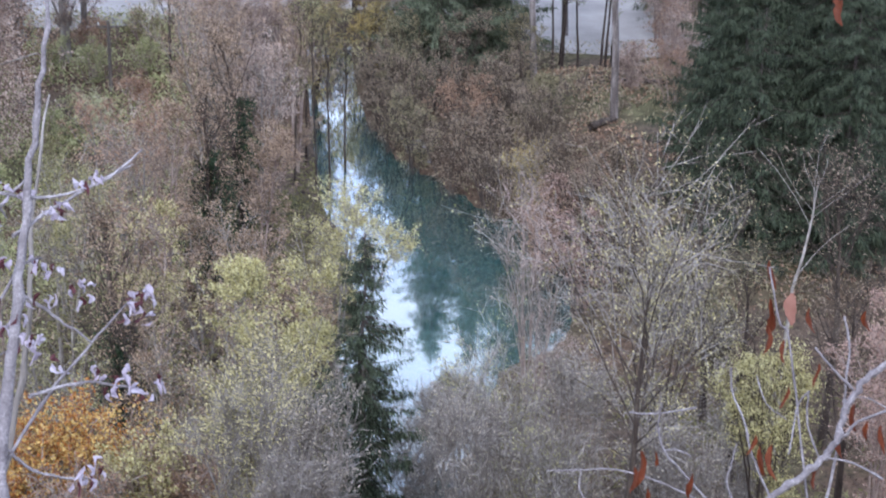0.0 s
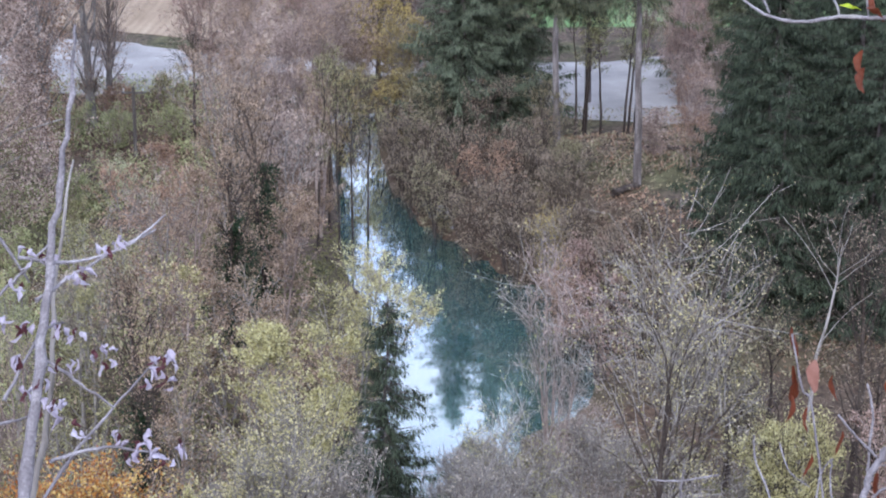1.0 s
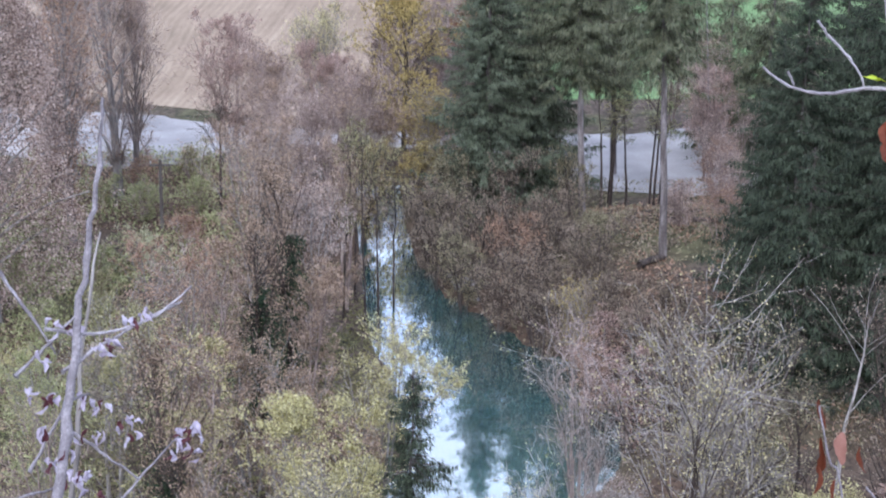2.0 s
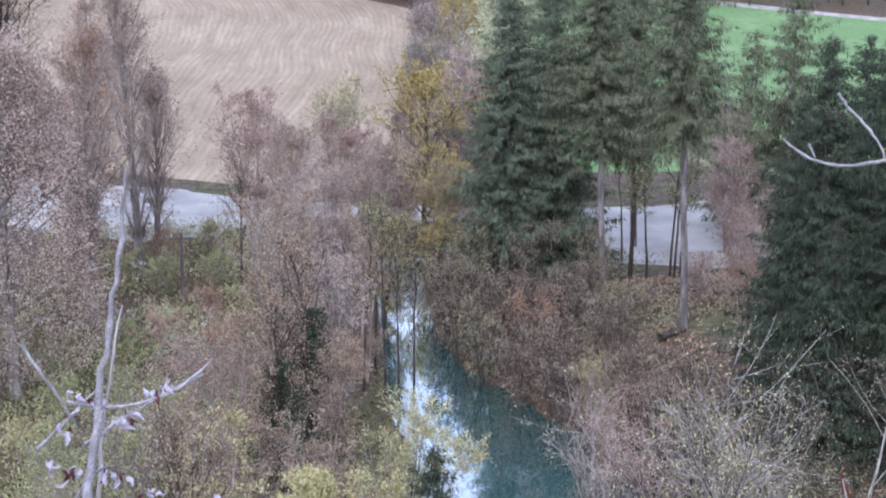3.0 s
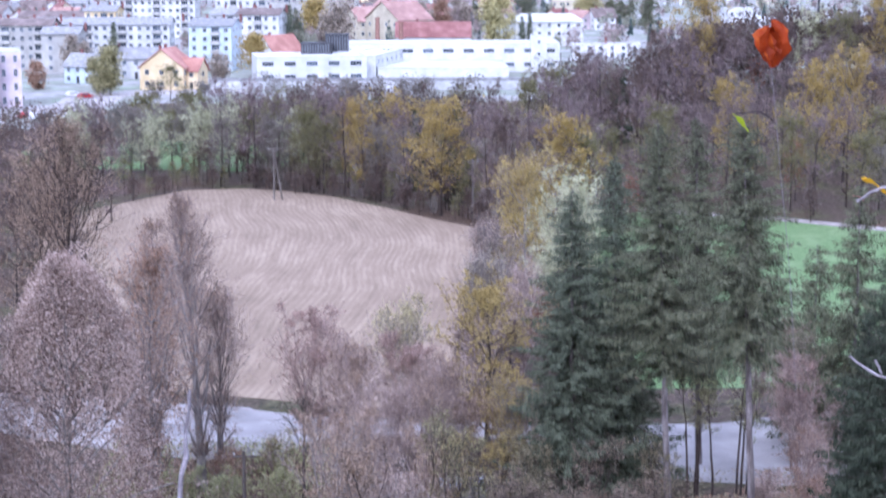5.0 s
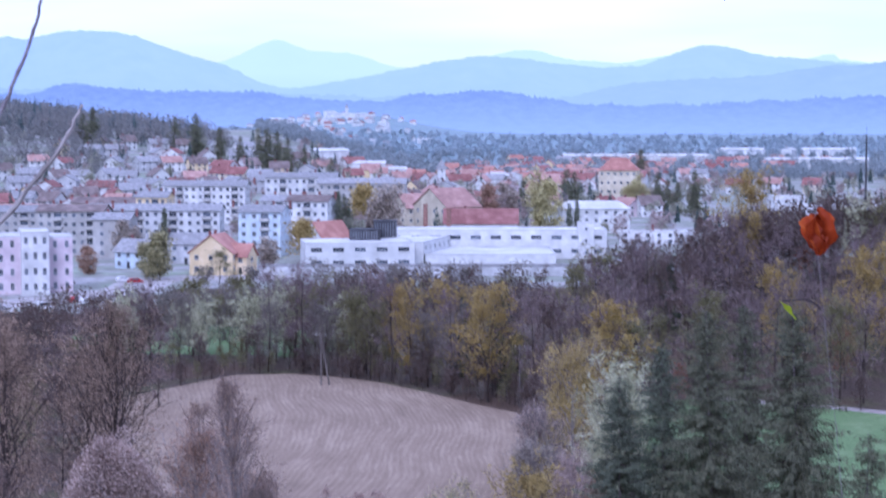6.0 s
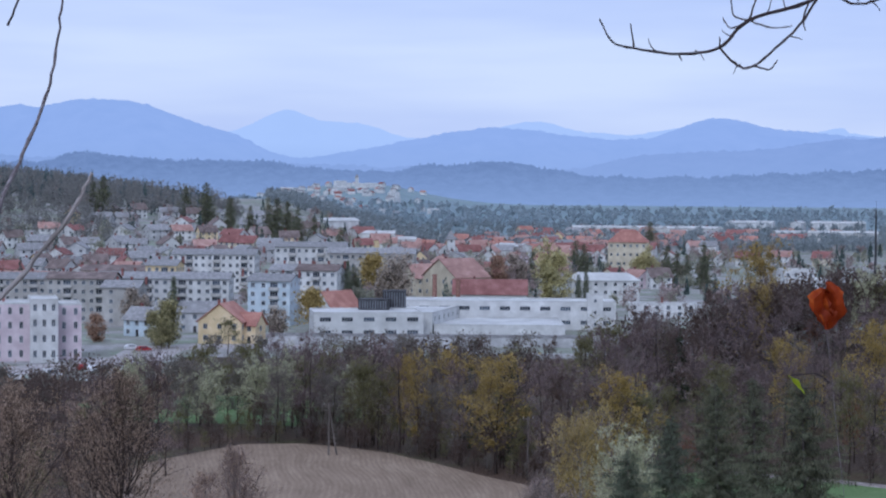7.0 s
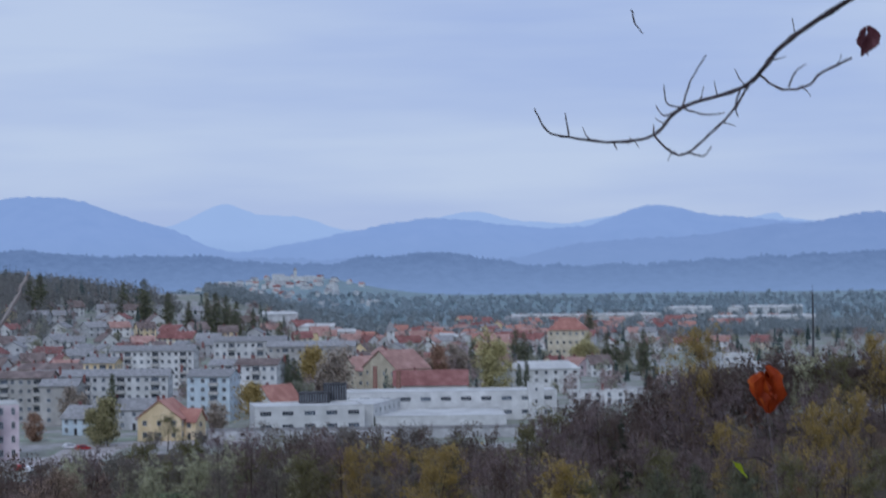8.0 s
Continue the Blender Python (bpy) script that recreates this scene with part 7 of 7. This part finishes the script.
for i, (a, e, s) in enumerate([(16.63, -22.25, 1), (16.76, -23.37, 1.6), (16.74, -24.21, 1), (17.26, -24.56, .8), (17.99, -23.54, .9), (18.42, -25.13, .8), (17.52, -25.89, .8), (19.73, -23.43, .9), (19.69, -26.17, 1.1), (20.16, -26.62, .9), (20.66, -26.68, 1), (19.37, -27.15, .9), (12.89, -28.21, 1.5), (12.75, -28.67, .9), (13.46, -28.17, .7), (14.64, -28.71, 1), (16.89, -27.74, 1.2), (17.19, -27.65, 1.2), (18.67, -28.06, .8), (16.62, -27.37, .8), (13.21, -29.25, .8)]):
    near_leaf(a, e + .25, D2 + .02 * (i % 3), .050 * s, .0085 * s, M_RUSTLEAF, bough, rng.uniform(82, 100), rng.uniform(0, 360), .9, crumple=.7)
near_leaf(17.4, -22.9, D2, .058, .021, M_PINKLEAF, bough, 84, 170, .15, .1, "large pale pink dry leaf")

# twigs at the upper east side, with single bright leaves
spray = tagged(new("branch"), "pale thin twig with golden autumn leaves", "branch")
shoot("limb", [(14.15, -12.42), (14.94, -12.94), (16.04, -13.1), (17.18, -12.88), (18.49, -12.81), (20.5, -12.2)], .0018, .0038, D2, spray, M_PALETWIG)
for line in ([(15.99, -11.39), (16.79, -12.16), (17.2, -12.88)], [(15.66, -11.0), (15.9, -11.3), (16.0, -11.5)], [(14.9, -12.5), (15.1, -12.9)], [(17.2, -8.0), (17.6, -10.5), (18.0, -12.8)], [(15.9, -7.3), (16.6, -7.1), (17.2, -8.0), (18.5, -8.2)], [(14.2, -7.9), (14.9, -7.5), (15.9, -7.3)]):
    shoot("twig", line, .0024, .0014, D2, spray, M_PALETWIG)
near_leaf(17.1, -12.55, D2 - .02, .045, .022, M_LEMON, spray, 8, -78, .1, .1, "lemon-yellow leaf")
near_leaf(17.9, -12.6, D2 - .02, .04, .02, M_RUSTLEAF, spray, 20, -80, .4)
near_leaf(14.3, -7.25, D2, .048, .028, M_GOLDLEAF, spray, 20, -85, .2, .2, "golden yellow leaf")
near_leaf(14.1, -7.75, D2, .024, .012, M_PINKLEAF, spray, 10, -60, .2)
near_leaf(15.9, -7.2, D2, .05, .026, M_ORANGE, spray, 12, -90, .3)
for a, e in ((17.9, -13.8), (18.0, -14.3), (18.1, -11.9)):
    near_leaf(a, e, D2, .04, .018, M_RUSTLEAF, spray, 88, 30, .5)

# upright shoot with one red leaf
red = tagged(new("shoot"), "upright dark shoot with one orange-red leaf", "shoot")
shoot("stem", [(12.6, -13.5), (12.31, -10.02), (11.96, -7.09), (11.75, -5.2), (11.6, -4.0)], .0003, .0004, 3.0, red, M_PALETWIG)
for da, de, size, lean, turn in ((0, 0, 1, -86, 20), (.12, .05, .85, -80, 60), (-.12, .1, .8, -82, -20), (.03, .12, .9, -94, 100)):
    near_leaf(11.6 + da, -4.05 + de, 3.0, .074 * size, .044 * size, M_ORANGE, red, lean, turn, .5, .1, "glowing orange-red leaf", .5)
near_leaf(10.5, -5.42, 3.0, .040, .022, M_LEMON, red, 40, -80, .15, .1, "yellow-green leaf")
shoot("twig", [(11.72, -5.6), (11.3, -5.35), (10.6, -5.4)], .0014, .0009, 3.0, red, M_DARKTWIG)

# thin leaning shoots on the west side
lean_shoot = tagged(new("shoot"), "thin leaning shoot with small buds", "shoot")
shoot("stem", [(-13.4, -3.2), (-12.67, -0.5), (-12.18, .65), (-11.6, 2.05), (-11.19, 3.45), (-10.98, 5.09), (-10.95, 6.2)], .0038, .0012, 3.0, lean_shoot, M_PALETWIG)
shoot("stem", [(-15.0, -5.4), (-13.67, -4.1), (-12.7, -3.29), (-11.56, -1.99), (-10.57, -.67), (-10.11, .36)], .0042, .0022, 2.6, lean_shoot, BARK["grey"])
shoot("twig", [(-12.5, 4.6), (-12.1, 5.6), (-11.9, 6.4)], .0018, .001, 3.0, lean_shoot, M_DARKTWIG)

# bare branch against the sky
top = tagged(new("branch"), "bare dark branch with one withered leaf", "branch")
D3 = 3.6
shoot("limb", [(4.87, 5.01), (5.26, 4.35), (5.96, 4.15), (7.21, 4.0), (8.39, 4.18), (9.23, 4.97), (10.89, 5.47), (11.51, 5.91), (12.14, 6.66), (13.29, 7.46), (15.12, 8.52)], .0014, .0052, D3, top, M_DARKTWIG)
for line in ([(8.39, 4.18), (8.93, 3.65), (9.42, 3.64), (10.02, 4.17), (10.73, 4.85), (11.2, 5.61)], [(11.51, 5.88), (12.19, 5.43), (12.96, 5.56), (13.31, 5.88), (14.18, 6.28)]):
    shoot("twig", line, .0022, .0022, D3, top, M_DARKTWIG)
for line in ([(9.23, 4.97), (8.79, 5.13), (8.72, 5.68)], [(9.26, 4.97), (9.5, 5.74), (9.98, 6.5)], [(5.88, 4.21), (5.78, 4.89)], [(9.42, 3.64), (9.86, 3.55), (10.09, 3.81)], [(10.97, 5.54), (10.81, 5.0), (10.88, 4.66)], [(9.2, 4.95), (8.71, 4.75), (8.48, 5.06)], [(12.35, 5.5), (12.58, 5.95), (12.89, 6.17)], [(7.8, 7.9), (7.89, 7.48), (8.12, 7.17)], [(7.21, 4.0), (7.3, 3.8)], [(8.39, 4.18), (8.4, 4.5)], [(9.3, 4.95), (9.9, 4.75), (10.5, 4.8)]):
    shoot("twig", line, .0019, .0009, D3, top, M_DARKTWIG)
for a, e, da, de in ((6.5, 4.1, -.2, .35), (7.7, 4.1, .25, -.3), (8.8, 4.5, -.35, .2), (9.7, 5.1, .2, .5), (10.3, 5.3, -.1, .45), (10.4, 4.5, .4, -.1), (11.1, 5.6, -.3, .5), (11.8, 6.3, .5, .1), (12.6, 7.0, -.1, .5), (12.7, 5.5, .3, -.3), (13.7, 6.05, .2, .35), (9.0, 3.7, -.2, -.3)):
    shoot("twig", [(a, e), (a + da * .6, e + de * .4), (a + da, e + de)], .0013, .0006, D3, top, M_DARKTWIG)
near_leaf(14.6, 7.2, D3, .055, .036, M_WINE, top, 88, 200, .5, .2, "withered dark leaf")
near_leaf(14.65, 7.15, D3 + .01, .05, .03, M_WINE, top, 80, 60, .5, .2)
